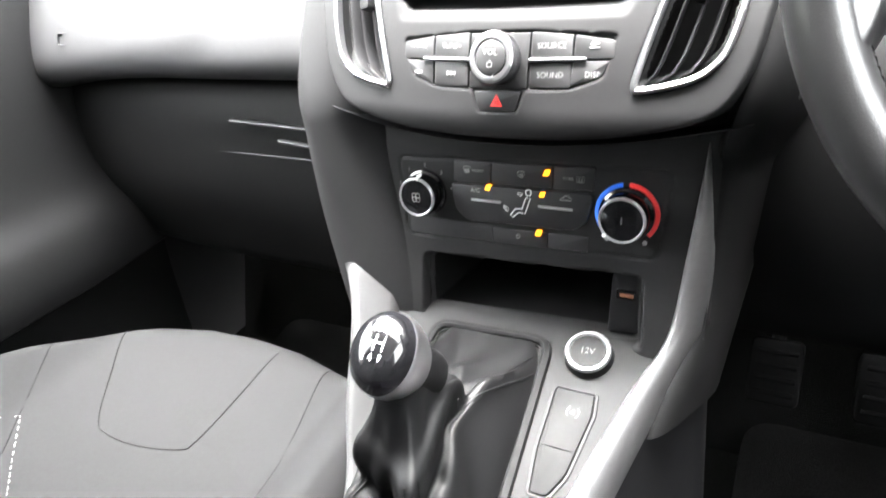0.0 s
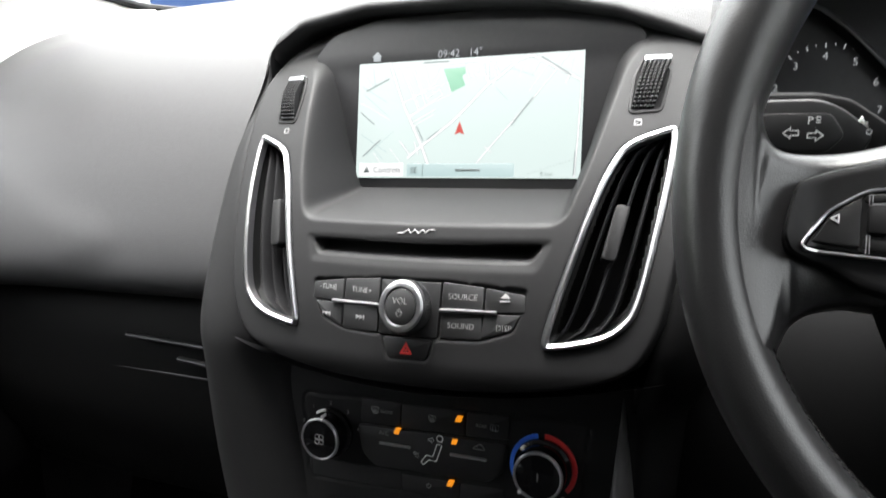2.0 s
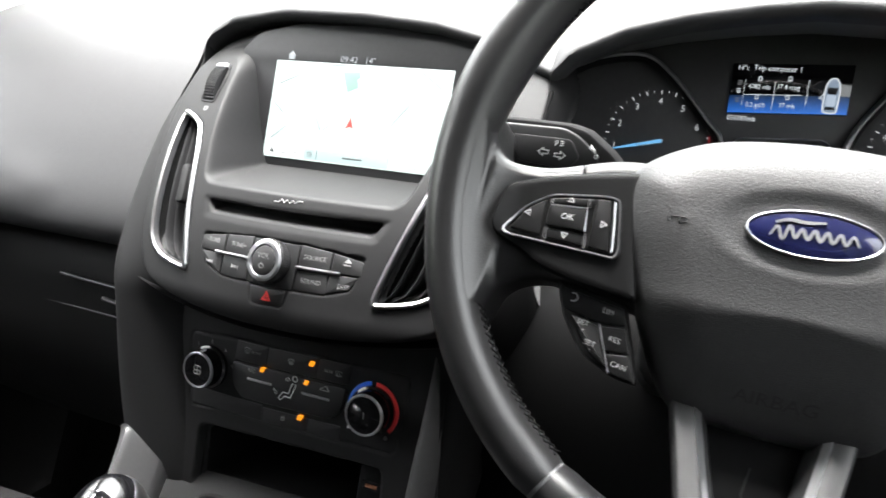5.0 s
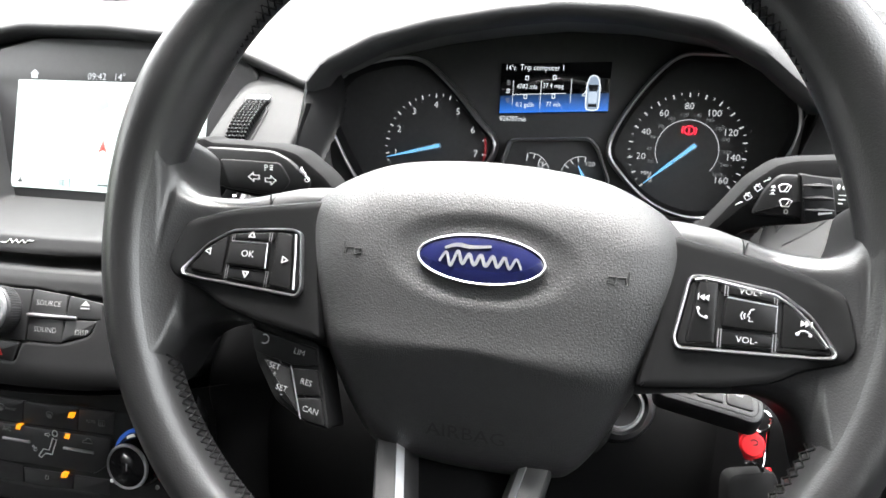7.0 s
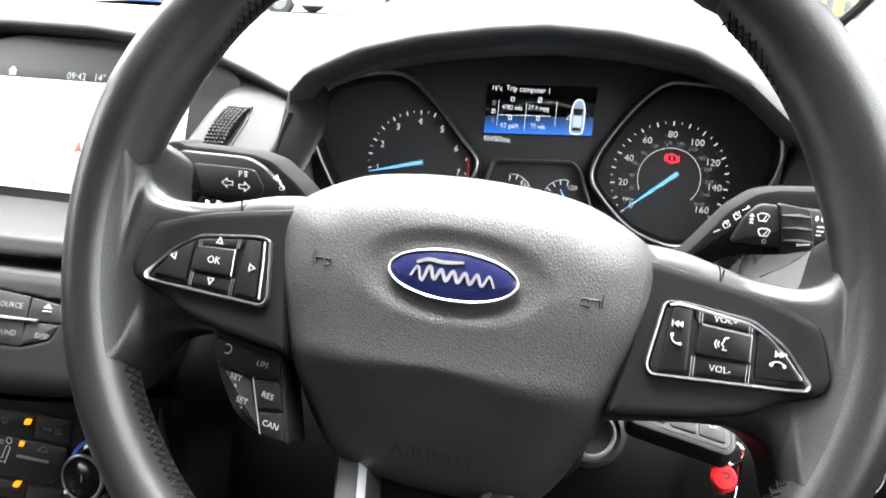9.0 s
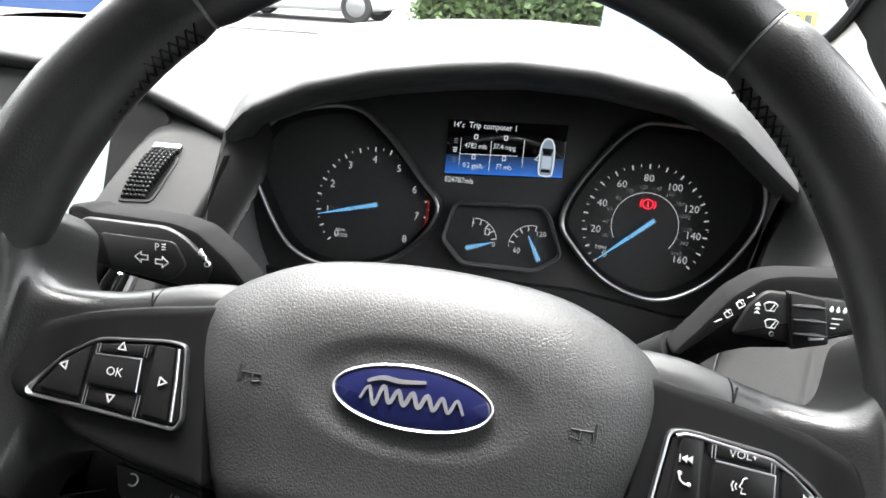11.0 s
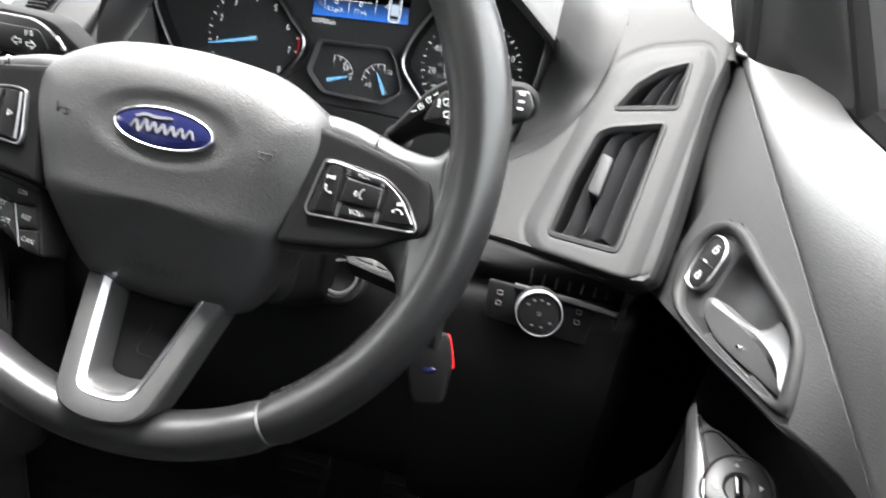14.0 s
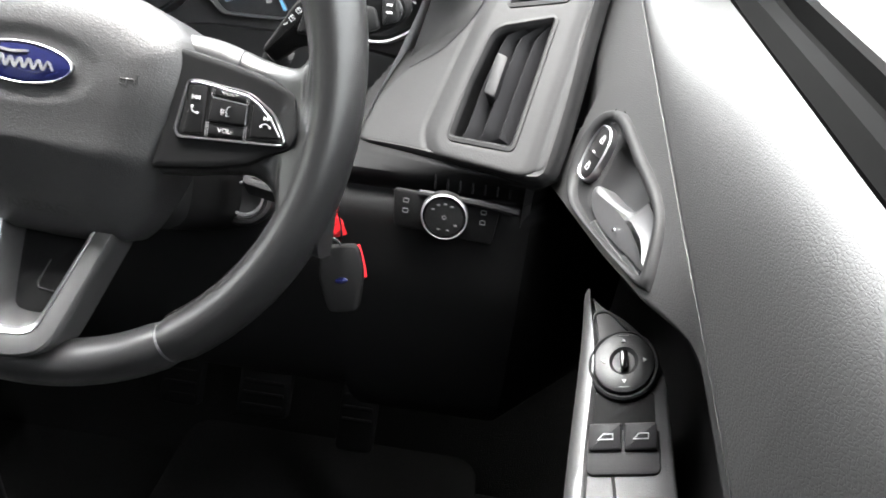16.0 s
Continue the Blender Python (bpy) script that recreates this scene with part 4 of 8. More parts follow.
def build_climate():
    c = thing("climate_panel", "black heater control panel with two round knobs and amber lamps", "climate controls")
    panel = rpoly([(-0.104, 0.8215), (-0.100, 0.758), (0.098, 0.763), (0.106, 0.826)], 0.006)
    binp = rpoly([(-0.088, 0.744), (-0.092, 0.684), (0.093, 0.688), (0.0905, 0.750)], 0.008)
    mouth = rpoly([(-0.092, 0.725), (-0.102, 0.655), (0.102, 0.655), (0.096, 0.730)], 0.008)
    raw = lambda u, v, w: Vector((u, climate_y(u, v) - w, v))
    def wf(U, V):
        d = sdf(U, V, panel)
        return -0.0014 * ss(0.0012, 0.0, np.abs(d)) - 0.010 * ss(0.0, 0.004, -sdf(U, V, binp)) - 0.007 * ss(0.004, 0.026, -sdf(U, V, mouth))
    inner = inset(ccw(binp), 0.0055)
    part("panel_shell", Mesh().field(raw, -0.128, 0.134, 0.680, 0.868, 0.0015, wf, lambda U, V: sdf(U, V, inner) < 0), M_FASCIA, c, sharp=70, solid=False)
    # The bin is coloured black to hold the shade inside it.
    m = Mesh()
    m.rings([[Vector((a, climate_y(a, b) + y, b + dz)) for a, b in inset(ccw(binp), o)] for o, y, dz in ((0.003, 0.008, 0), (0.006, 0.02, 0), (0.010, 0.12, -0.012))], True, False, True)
    part("storage_bin", m, M_BLACK, c, "open storage bin, coloured black for its inner shade", sharp=60)
    usb = part("usb_block", Mesh().plate(rpoly([(0.064, 0.694), (0.088, 0.696), (0.088, 0.744), (0.066, 0.742)], 0.003), raw, -0.05, -0.012, 0.0008), M_DARK, c)
    part("usb_socket", Mesh().band(rect(0.077, 0.727, 0.015, 0.0075, 0.001), raw, [(0, -0.013), (0, -0.0105), (0.0016, -0.0105), (0.0016, -0.014)]), M_BRIGHT, usb)
    part("usb_tongue", Mesh().plate(rect(0.077, 0.726, 0.010, 0.0022, 0.0004), raw, -0.014, -0.011, 0.0004), mat("copper_tongue", (0.30, 0.13, 0.07), 0.4, metal=0.6), usb)
    # buttons
    cells = [([(-0.0555, 0.8225), (-0.0565, 0.806), (-0.0255, 0.806), (-0.0245, 0.8225)]), ([(-0.0237, 0.8225), (-0.0247, 0.806), (0.0225, 0.807), (0.0235, 0.8235)]), ([(0.0243, 0.8235), (0.0233, 0.807), (0.053, 0.808), (0.054, 0.8245)]),
             ([(-0.0245, 0.772), (-0.0235, 0.760), (0.0185, 0.761), (0.0195, 0.773)]), ([(-0.098, 0.774), (-0.097, 0.760), (-0.0243, 0.760), (-0.0253, 0.7735)]), ([(0.0203, 0.773), (0.0193, 0.761), (0.050, 0.762), (0.050, 0.774)])]
    for pl in cells:
        part("button", Mesh().plate(rpoly(pl, 0.0012), F_CLIM, -0.001, 0.0006, 0.0006), M_BUTTON, c)
    mid = part("centre_button_block", Mesh().plate(rpoly([(-0.0585, 0.8045), (-0.055, 0.784), (-0.045, 0.7755), (0.040, 0.7775), (0.050, 0.786), (0.0535, 0.806), (0.0, 0.8055)], 0.004), F_CLIM, -0.001, 0.0026, 0.0016), M_BUTTON, c)
    for a, b in ((-0.0405, -0.0160), (0.013, 0.039)):
        part("strip", Mesh().plate(rect((a + b) / 2, 0.7935, b - a, 0.0019, 0.0008), F_CLIM, 0.002, 0.0042, 0.0008), M_SILVER, mid, "silver strip")
    for u, v in ((-0.0268, 0.8035), (0.0190, 0.8185), (0.0160, 0.8025), (0.0130, 0.7725)):
        part("lamp", Mesh().plate([(u - 0.0026, v - 0.0019), (u + 0.0012, v - 0.0019), (u + 0.0026, v + 0.0019), (u - 0.0012, v + 0.0019)], F_CLIM, 0.0, 0.0032, 0.0003), M_AMBER, c, "lit amber lamp")
    letters("A/C", F_CLIM, -0.037, 0.8010, 0.0048, 0.0029, M_GREYP, c)
    letters("FRONT", F_CLIM, -0.0355, 0.8155, 0.0030, 0.0009, M_GREYP, c)
    letters("REAR", F_CLIM, 0.0345, 0.8155, 0.0034, 0.0009, M_GREYP, c)
    def icon(paths, u, v, s, w):
        mm = Mesh()
        for p in paths:
            mm.tube([F_CLIM(u + a * s, v + b * s, w) for a, b in p], 0.0003, n=5)
        part("mark", mm, M_GREYP, c)
    screen = [[(-1, 0.5), (-0.5, 0.8), (0.5, 0.8), (1, 0.5), (0.7, -0.5), (-0.7, -0.5), (-1, 0.5)], [(-0.4, 0.3), (-0.4, -0.9)], [(0, 0.3), (0, -0.9)], [(0.4, 0.3), (0.4, -0.9)]]
    icon(screen, -0.0445, 0.8158, 0.0030, 0.0009)
    icon(screen, -0.001, 0.8155, 0.0028, 0.0009)
    icon([[(-1, -0.7), (-1, 0.7), (1, 0.7), (1, -0.7), (-1, -0.7)], [(-0.4, 0.3), (-0.4, -1)], [(0.3, 0.3), (0.3, -1)]], 0.0435, 0.8155, 0.0027, 0.0009)
    icon([[(-1.6, -0.3), (-1.2, 0.2), (-0.6, 0.3), (-0.2, 0.9), (0.8, 0.9), (1.2, 0.2), (1.6, 0), (1.6, -0.4), (-1.6, -0.4)]], 0.0335, 0.8010, 0.0026, 0.0029)
    icon([[(0.7 * math.cos(radians(a)), 0.7 * math.sin(radians(a))) for a in range(120, 425, 20)], [(0, 0.2), (0, 1)]], -0.0035, 0.7675, 0.0022, 0.0009)
    fig = Mesh()
    for path, r in (([(0.0055 + 0.0022 * math.cos(a / 3), 0.8030 + 0.0022 * math.sin(a / 3)) for a in range(20)], 0.00035), ([(0.0035, 0.7990), (0.0005, 0.7900), (-0.0045, 0.7900), (-0.0085, 0.7845), (-0.0065, 0.7830), (-0.0025, 0.7870), (0.0030, 0.7868), (0.0070, 0.7985), (0.0035, 0.7990)], 0.00035),
                    ([(-0.0030, 0.8020), (-0.0005, 0.8020), (-0.0005, 0.8032), (0.0012, 0.8012), (-0.0005, 0.7995), (-0.0005, 0.8005), (-0.0030, 0.8005), (-0.0030, 0.8020)], 0.0002), ([(-0.0135, 0.7915), (-0.0115, 0.7895), (-0.0105, 0.7905), (-0.0102, 0.7875), (-0.0130, 0.7878), (-0.0122, 0.7888), (-0.0142, 0.7905), (-0.0135, 0.7915)], 0.0002)):
        fig.tube([F_CLIM(a, b, 0.0029) for a, b in path], r, n=5)
    part("seated_figure_mark", fig, M_WHITE, c)
    # knobs
    for cx, cz, r, kind in ((-0.0815, 0.7945, 0.0150, "fan"), (0.0765, 0.7940, 0.0158, "heat")):
        k = lambda u, v, w, cx=cx, cz=cz: F_CLIM(cx + u, cz + v, w)
        kn = part("knob", Mesh().lathe([(r * 1.22, 0.0), (r * 1.20, 0.003), (r * 1.08, 0.004), (r * 1.05, 0.013), (r * 1.0, 0.0155), (r * 0.9, 0.016)], k, 40), M_GLOSS, c, "gloss black round knob")
        part("rim", Mesh().lathe([(r * 1.02, 0.0145), (r * 1.01, 0.0160), (r * 0.97, 0.0166), (r * 0.90, 0.0162), (r * 0.88, 0.0140)], k, 48), M_RINGP, kn, "brushed grey rim")
        part("cap", Mesh().lathe([(r * 0.89, 0.0140), (r * 0.86, 0.0150), (r * 0.80, 0.0154), (r * 0.74, 0.0150), (r * 0.70, 0.0153), (r * 0.3, 0.0157), (0.0003, 0.0158)], k, 48), M_GLOSS, kn)
        if kind == "fan":
            part("pointer", Mesh().plate(rect(0.002, r * 1.02, 0.0010, 0.004, 0.0003), k, 0.010, 0.0166, 0.0003), M_WHITE, kn)
            for i, t in enumerate("01234"):
                a = radians(165 - 38 * i)
                letters(t, k, r * 1.55 * math.cos(a), r * 1.45 * math.sin(a), 0.0042, 0.0006, M_GREYP, c)
            for i in range(4):
                a = radians(45 + 90 * i)
                part("mark", Mesh().tube([k(0.0022 * math.cos(a) + 0.0019 * math.cos(b / 2), 0.0022 * math.sin(a) + 0.0019 * math.sin(b / 2), 0.0163) for b in range(13)], 0.0003, n=5), M_GREYP, kn)
        else:
            letters("I", k, 0, 0, 0.0075, 0.0163, M_GREYP, kn)
            part("pointer", Mesh().plate(rect(-r * 0.72, -r * 0.72, 0.0022, 0.0022, 0.0004), k, 0.010, 0.0170, 0.0003), M_WHITE, kn)
            for a0, a1, m2, n2 in ((100, 222, M_BLUEP, "blue arc"), (-42, 88, M_RED, "red arc")):
                o, i = ell(0, 0, 0.0222, n=24, a0=a0, a1=a1), ell(0, 0, 0.0192, n=24, a0=a0, a1=a1)
                part("scale_arc", Mesh().plate(o + i[::-1], k, 0.0, 0.0012, 0.0002), m2, c, n2 + " round the temperature knob")
            for a, t in ((236, 0), (-56, 1)):
                part("mark", Mesh().plate(ell(0.0235 * math.cos(radians(a)), 0.0235 * math.sin(radians(a)), 0.0017, n=10), k, 0, 0.0008, 0.0002), M_GREYP, c)


build_climate()


# ---------------------------------------------------------------- centre console and gear lever
def build_console():
    co = thing("centre_console", "dark grey centre console with bright silver side trims", "console")
    top = [con(-0.125, 0.47), con(-0.10, 0.38), con(-0.085, 0.29), con(-0.08, 0.10), con(0.08, 0.10), con(0.085, 0.30), con(0.10, 0.40), con(0.118, 0.48)]
    part("deck", Mesh().plate(top[::-1], F_CON, -0.03, 0.0, 0.003), M_DECK, co)
    for outer, inner in (
        ([(0.1275, 0.470, 0.847), (0.1355, 0.459, 0.785), (0.130, 0.447, 0.725), (0.1145, 0.414, 0.694), (0.095, 0.345, 0.655), (0.075, 0.26, 0.615)], [(0.1255, 0.468, 0.844), (0.115, 0.457, 0.770), (0.107, 0.446, 0.712), (0.088, 0.412, 0.682), (0.066, 0.340, 0.648), (0.050, 0.26, 0.612)]),
        ([(-0.148, 0.432, 0.738), (-0.142, 0.426, 0.732), (-0.1115, 0.385, 0.724), (-0.100, 0.345, 0.672), (-0.086, 0.307, 0.619), (-0.072, 0.25, 0.600)], [(-0.109, 0.440, 0.7105), (-0.106, 0.432, 0.708), (-0.082, 0.384, 0.690), (-0.072, 0.345, 0.652), (-0.064, 0.313, 0.6225), (-0.052, 0.25, 0.598)])):
        o, i = spline(outer, 5, False), spline(inner, 5, False)
        s = 1 if outer[0][0] > 0 else -1
        rows = []
        for p, q in zip(o, i):
            p, q = Vector(p), Vector(q)
            q = q.lerp(p, 0.18 if s > 0 else 0.0)
            n = Vector((0, -0.35, 0.94))
            if s > 0:
                row = [q - n * 0.02, q] + [q.lerp(p, k) + n * h for k, h in ((0.08, 0.0030), (0.2, 0.0050), (0.35, 0.0048), (0.52, 0.0022), (0.68, -0.0026), (0.82, -0.0085), (0.92, -0.0150), (1.0, -0.0240))]
            else:
                row = [q - n * 0.02, q] + [q.lerp(p, k) + n * h for k, h in ((0.04, 0.0012), (0.30, 0.0085), (0.56, 0.0150), (0.62, 0.0158), (0.70, 0.0150), (0.86, 0.0080), (0.95, 0.0022), (1.0, -0.0060))]
            rows.append(row)
        part("side_trim", Mesh().grid(rows), M_TRIMS, co, "silver painted side trim", sharp=50)
        rows = [[Vector(p) + (Vector((-0.001, 0.0084, -0.0222)) if s > 0 else Vector((0.002, 0.002, -0.005))), Vector((s * (abs(p[0]) + 0.02), p[1], 0.30))] for p in o]
        part("side_wall", Mesh().grid(rows), M_DARK, co)
    # raised frame round the gaiter
    fr = rpoly([con(-0.074, 0.449), con(-0.072, 0.20), con(0.034, 0.20), con(0.024, 0.452)], 0.014)
    part("gaiter_frame", Mesh().band(fr, F_CON, [(-0.004, 0.0), (-0.003, 0.004), (0.001, 0.006), (0.003, 0.0045), (0.0036, 0.0015), (0.0052, 0.0022), (0.0065, -0.004)]), M_UNDER, co)
    # switch bank beside the lever
    sw = rpoly([con(0.038, 0.421), con(0.070, 0.421), con(0.0725, 0.405), con(0.066, 0.362), con(0.057, 0.345), con(0.042, 0.345), con(0.038, 0.376)], 0.004)
    part("switch_frame", Mesh().band(sw, F_CON, [(-0.001, 0.0), (-0.0005, 0.0012), (0.0012, 0.0012), (0.0018, 0.0)]), M_DARK, co)
    part("start_stop_switch", Mesh().plate(inset(ccw(sw), 0.002), F_CON, -0.002, 0.0022, 0.0014), M_DECK, co)
    part("switch_split", Mesh().tube([F_CON(*con(0.040, 0.378), 0.0023), F_CON(*con(0.068, 0.378), 0.0023)], 0.0004, n=5), M_DARK, co)
    letters("A", F_CON, *con(0.057, 0.404), 0.0050, 0.0026, M_PRINT, co, turn=-12, fine=0.010)
    cc = con(0.057, 0.404)
    for a0, a1 in ((130, 230), (-50, 50)):
        part("mark", Mesh().tube([F_CON(cc[0] + 0.0045 * math.cos(radians(a)), cc[1] + 0.0045 * math.sin(radians(a)), 0.0026) for a in range(a0, a1, 12)], 0.00022, n=5), M_PRINT, co)

    so = thing("power_socket", "round 12 volt socket with chrome ring and grey cap", "power socket")
    k = lambda u, v, w: F_CON(0.0560 + u, (0.447 - 0.33) * CON_K + v, w)
    part("collar", Mesh().lathe([(0.0185, 0.0), (0.0182, 0.004), (0.0172, 0.0075)], k, 40, False), M_DARK, so)
    part("ring", Mesh().lathe([(0.0172, 0.005), (0.0174, 0.0080), (0.0162, 0.0098), (0.0146, 0.0100), (0.0134, 0.0080)], k, 40, False), M_RINGP, so, "satin chrome ring")
    part("cap", Mesh().lathe([(0.0140, 0.007), (0.0132, 0.0090), (0.008, 0.0094), (0.0003, 0.0094)], k, 40), M_DECK, so)
    letters("12V", k, 0, 0, 0.0070, 0.0098, M_DIMP, so, turn=4, fine=0.010)


build_console()


def build_gear():
    g = thing("gear_lever", "gear lever with gloss black knob and folded leather gaiter", "gear lever")
    top, base = Vector((-0.024, 0.309, 0.764)), Vector((-0.024, 0.340, 0.640))
    ax = (top - base).normalized()
    # leather gaiter: folded cone
    neck = top - ax * 0.022
    def skin(a, t):
        """A place on the slack leather: four panels that sag, tuck and roll up round the neck."""
        sq = 1 / max(abs(math.cos(a)), abs(math.sin(a)))
        rx, ry = 0.050 * min(sq, 1.25), 0.122 * min(sq, 1.2)
        q = (1 - t) ** 1.35
        slack = math.sin(math.pi * min(1, t * 1.08)) ** 0.8
        panel = abs(math.cos(2 * a))
        ridge = math.exp(-((1 - abs(math.sin(2 * a))) / 0.02))
        tuck = math.exp(-((t - 0.50 - 0.07 * math.sin(2 * a + 0.5)) / 0.055) ** 2)
        roll = math.exp(-((t - 0.66 - 0.05 * math.sin(2 * a + 0.5)) / 0.07) ** 2)
        sag = 0.17 * math.sin(3 * a + 5 * t + 0.4) * panel + 0.10 * math.sin(7 * a - 9 * t)
        k = 1 + slack * (-0.16 * panel + 0.10 * ridge + 0.55 * sag) - 0.16 * tuck + 0.20 * roll * (0.6 + 0.4 * math.sin(a * 2 + 2.0))
        x, y = (0.0145 + (rx - 0.0145) * q) * k * math.cos(a), (0.0145 + (ry - 0.0145) * q) * k * math.sin(a)
        cx, cy = -0.0235 + (neck.x + 0.0235) * t, 0.328 + (neck.y - 0.328) * t
        zb = 0.632 + 0.45 * (cy + y - 0.33)
        z = zb * (1 - t) + neck.z * t + 0.013 * slack * (ridge * 0.5 + 0.5 * abs(math.sin(3 * a + 2 * t)) ** 0.6) * (1 - t) - 0.007 * tuck + 0.004 * roll
        return Vector((cx + x, cy + y, z))
    rows = [[skin(6.28319 * i / 120, t) for i in range(120)] for t in np.linspace(0, 1, 60)]
    part("gaiter", Mesh().rings(rows, True), M_GAITER, g, "soft folded black leather gaiter", sharp=80)
    for c in (45, 135, 225, 315):
        for d in (-3.5, 3.5):
            part("gaiter_seam", Mesh().tube([skin(radians(c + d * (1 + t)), t) + Vector((0, 0, 0.0003)) for t in np.linspace(0.03, 0.62, 26)], 0.0007, n=6), M_GAITER, g)
    # knob turned towards the driver seat
    n = Vector((-0.16, -0.64, 0.75)).normalized()
    u = Vector((1, 0, 0))
    v = n.cross(u).normalized()
    F1 = frame_of(top, v.cross(n), v)
    F = lambda a, b, w: F1(a * 0.93, b * 1.14, w * 0.95)
    part("collar", Mesh().lathe([(0.0125, -0.052), (0.0138, -0.044), (0.0142, -0.032), (0.0155, -0.026), (0.0165, -0.018)], F, 32), M_GAITER, g)
    part("skirt", Mesh().lathe([(0.0165, -0.024), (0.0200, -0.016), (0.0226, -0.006), (0.0232, 0.000), (0.0230, 0.003), (0.0222, 0.0045)], F, 48, False), M_CHROME, g, "chrome lower knob shell")
    cap = part("cap", Mesh().lathe([(0.0226, 0.003), (0.0220, 0.0085), (0.0205, 0.0130), (0.0178, 0.0168), (0.0138, 0.0200), (0.0085, 0.0222), (0.003, 0.0230), (0.0002, 0.0231)], F, 48), M_GLOSS, g, "gloss black cap with white gear pattern")
    dome = lambda a, b, w: F(a, b, 0.0233 - 0.0233 * (1 - math.sqrt(max(0, 1 - (a * a + b * b) / 0.00056))) * 0.98 + w)
    for x in (-0.0005, 0.0050, 0.0105):
        part("gate_line", Mesh().tube([dome(x, 0.0025 + y, 0.0002) for y in np.linspace(-0.0042, 0.0042, 7)], 0.0005, n=5), M_WHITE, cap)
    part("gate_line", Mesh().tube([dome(x, 0.0025, 0.0002) for x in np.linspace(-0.0005, 0.0105, 9)], 0.0005, n=5), M_WHITE, cap)
    for t, x, y in (("1", -0.0007, 0.0100), ("3", 0.0050, 0.0102), ("5", 0.0107, 0.0100), ("2", -0.0011, -0.0050), ("4", 0.0045, -0.0053), ("R", 0.0107, -0.0050)):
        letters(t, dome, x, y, 0.0052, 0.0006, M_WHITE, cap)


build_gear()


# ---------------------------------------------------------------- steering wheel
RIM_R, RIM_W, RIM_U, RIM_V, RIM_LEAN = 0.1613, -0.0099, -0.0052, 0.0036, 0.1211


def rim_at(rad, a, w):
    """A place on the rim, which leans a little against the spokes."""
    u, v = rad * math.cos(a), rad * math.sin(a)
    return F_WHEEL(u + RIM_U, v + RIM_V, RIM_W + w + 0.007 * u + RIM_LEAN * v)


def rim_r(d):
    """Half the rim's width at an angle, fuller at the thumb grips."""
    return 0.0133 + 0.0020 * sum(math.exp(-(((d - g + 180) % 360 - 180) / 16.0) ** 2) for g in (22, 158))


def rim_piece(a0, a1, grow=0.0):
    """A stretch of the rim: a thick rounded section."""
    rings = []
    n = max(4, int((a1 - a0) / 2.5))
    for i in range(n + 1):
        d = a0 + (a1 - a0) * i / n
        rr = rim_r(d) + grow - 0.0012 * max(0, 1 - min(i, n - i))
        ring = []
        for j in range(32):
            b = 6.28319 * j / 32
            ring.append(rim_at(RIM_R + rr * math.cos(b), radians(d), rr * 1.26 * math.sin(b)))
        rings.append(ring)
    return Mesh().rings(rings, True, True, True)


def F_SPOKE(u, v, w):
    """The wheel frame, rising towards the rim."""
    k = 1.02
    return F_WHEEL(u * k, v * k, w + 0.004 + 0.022 * float(ss(0.124, 0.156, abs(u))))


SPOKE_TOP = spline([(0.055, 0.0200), (0.070, 0.0285), (0.0867, 0.0284), (0.102, 0.0248), (0.111, 0.0222), (0.121, 0.0198), (0.1315, 0.0184), (0.1370, 0.0202), (0.1405, 0.0250), (0.1425, 0.0330), (0.1450, 0.0430), (0.156, 0.0500)], 6, False)
SPOKE_LOW = spline([(0.055, -0.0470), (0.0867, -0.0413), (0.109, -0.0385), (0.118, -0.0396), (0.1245, -0.0432), (0.1288, -0.0490), (0.1312, -0.0570), (0.1340, -0.0660), (0.140, -0.0720), (0.156, -0.0760)], 6, False)


def spoke_w(s, u, v):
    """Height of a spoke: level by the hub, then a smooth sweep up onto the rim's inner shoulder."""
    uu, vv = s * u - RIM_U, v - RIM_V
    rad, rr = math.hypot(uu, vv), rim_r(math.degrees(math.atan2(vv, uu)))
    base, x, r0, w0 = RIM_W + 0.007 * uu + RIM_LEAN * vv, 0.60, 0.116, -0.0150
    r1 = RIM_R - x * rr
    if rad <= r0:
        return w0
    if rad >= r1:
        return base + 1.26 * rr * math.sqrt(max(0.05, 1 - ((RIM_R - rad) / rr) ** 2)) - 0.0004
    w1, m1, t, h = base + 1.26 * rr * math.sqrt(1 - x * x) - 0.0004, 1.26 * x / math.sqrt(1 - x * x), (rad - r0) / (r1 - r0), r1 - r0
    return w0 * (2 * t ** 3 - 3 * t * t + 1) + w1 * (3 * t * t - 2 * t ** 3) + m1 * h * (t ** 3 - t * t)


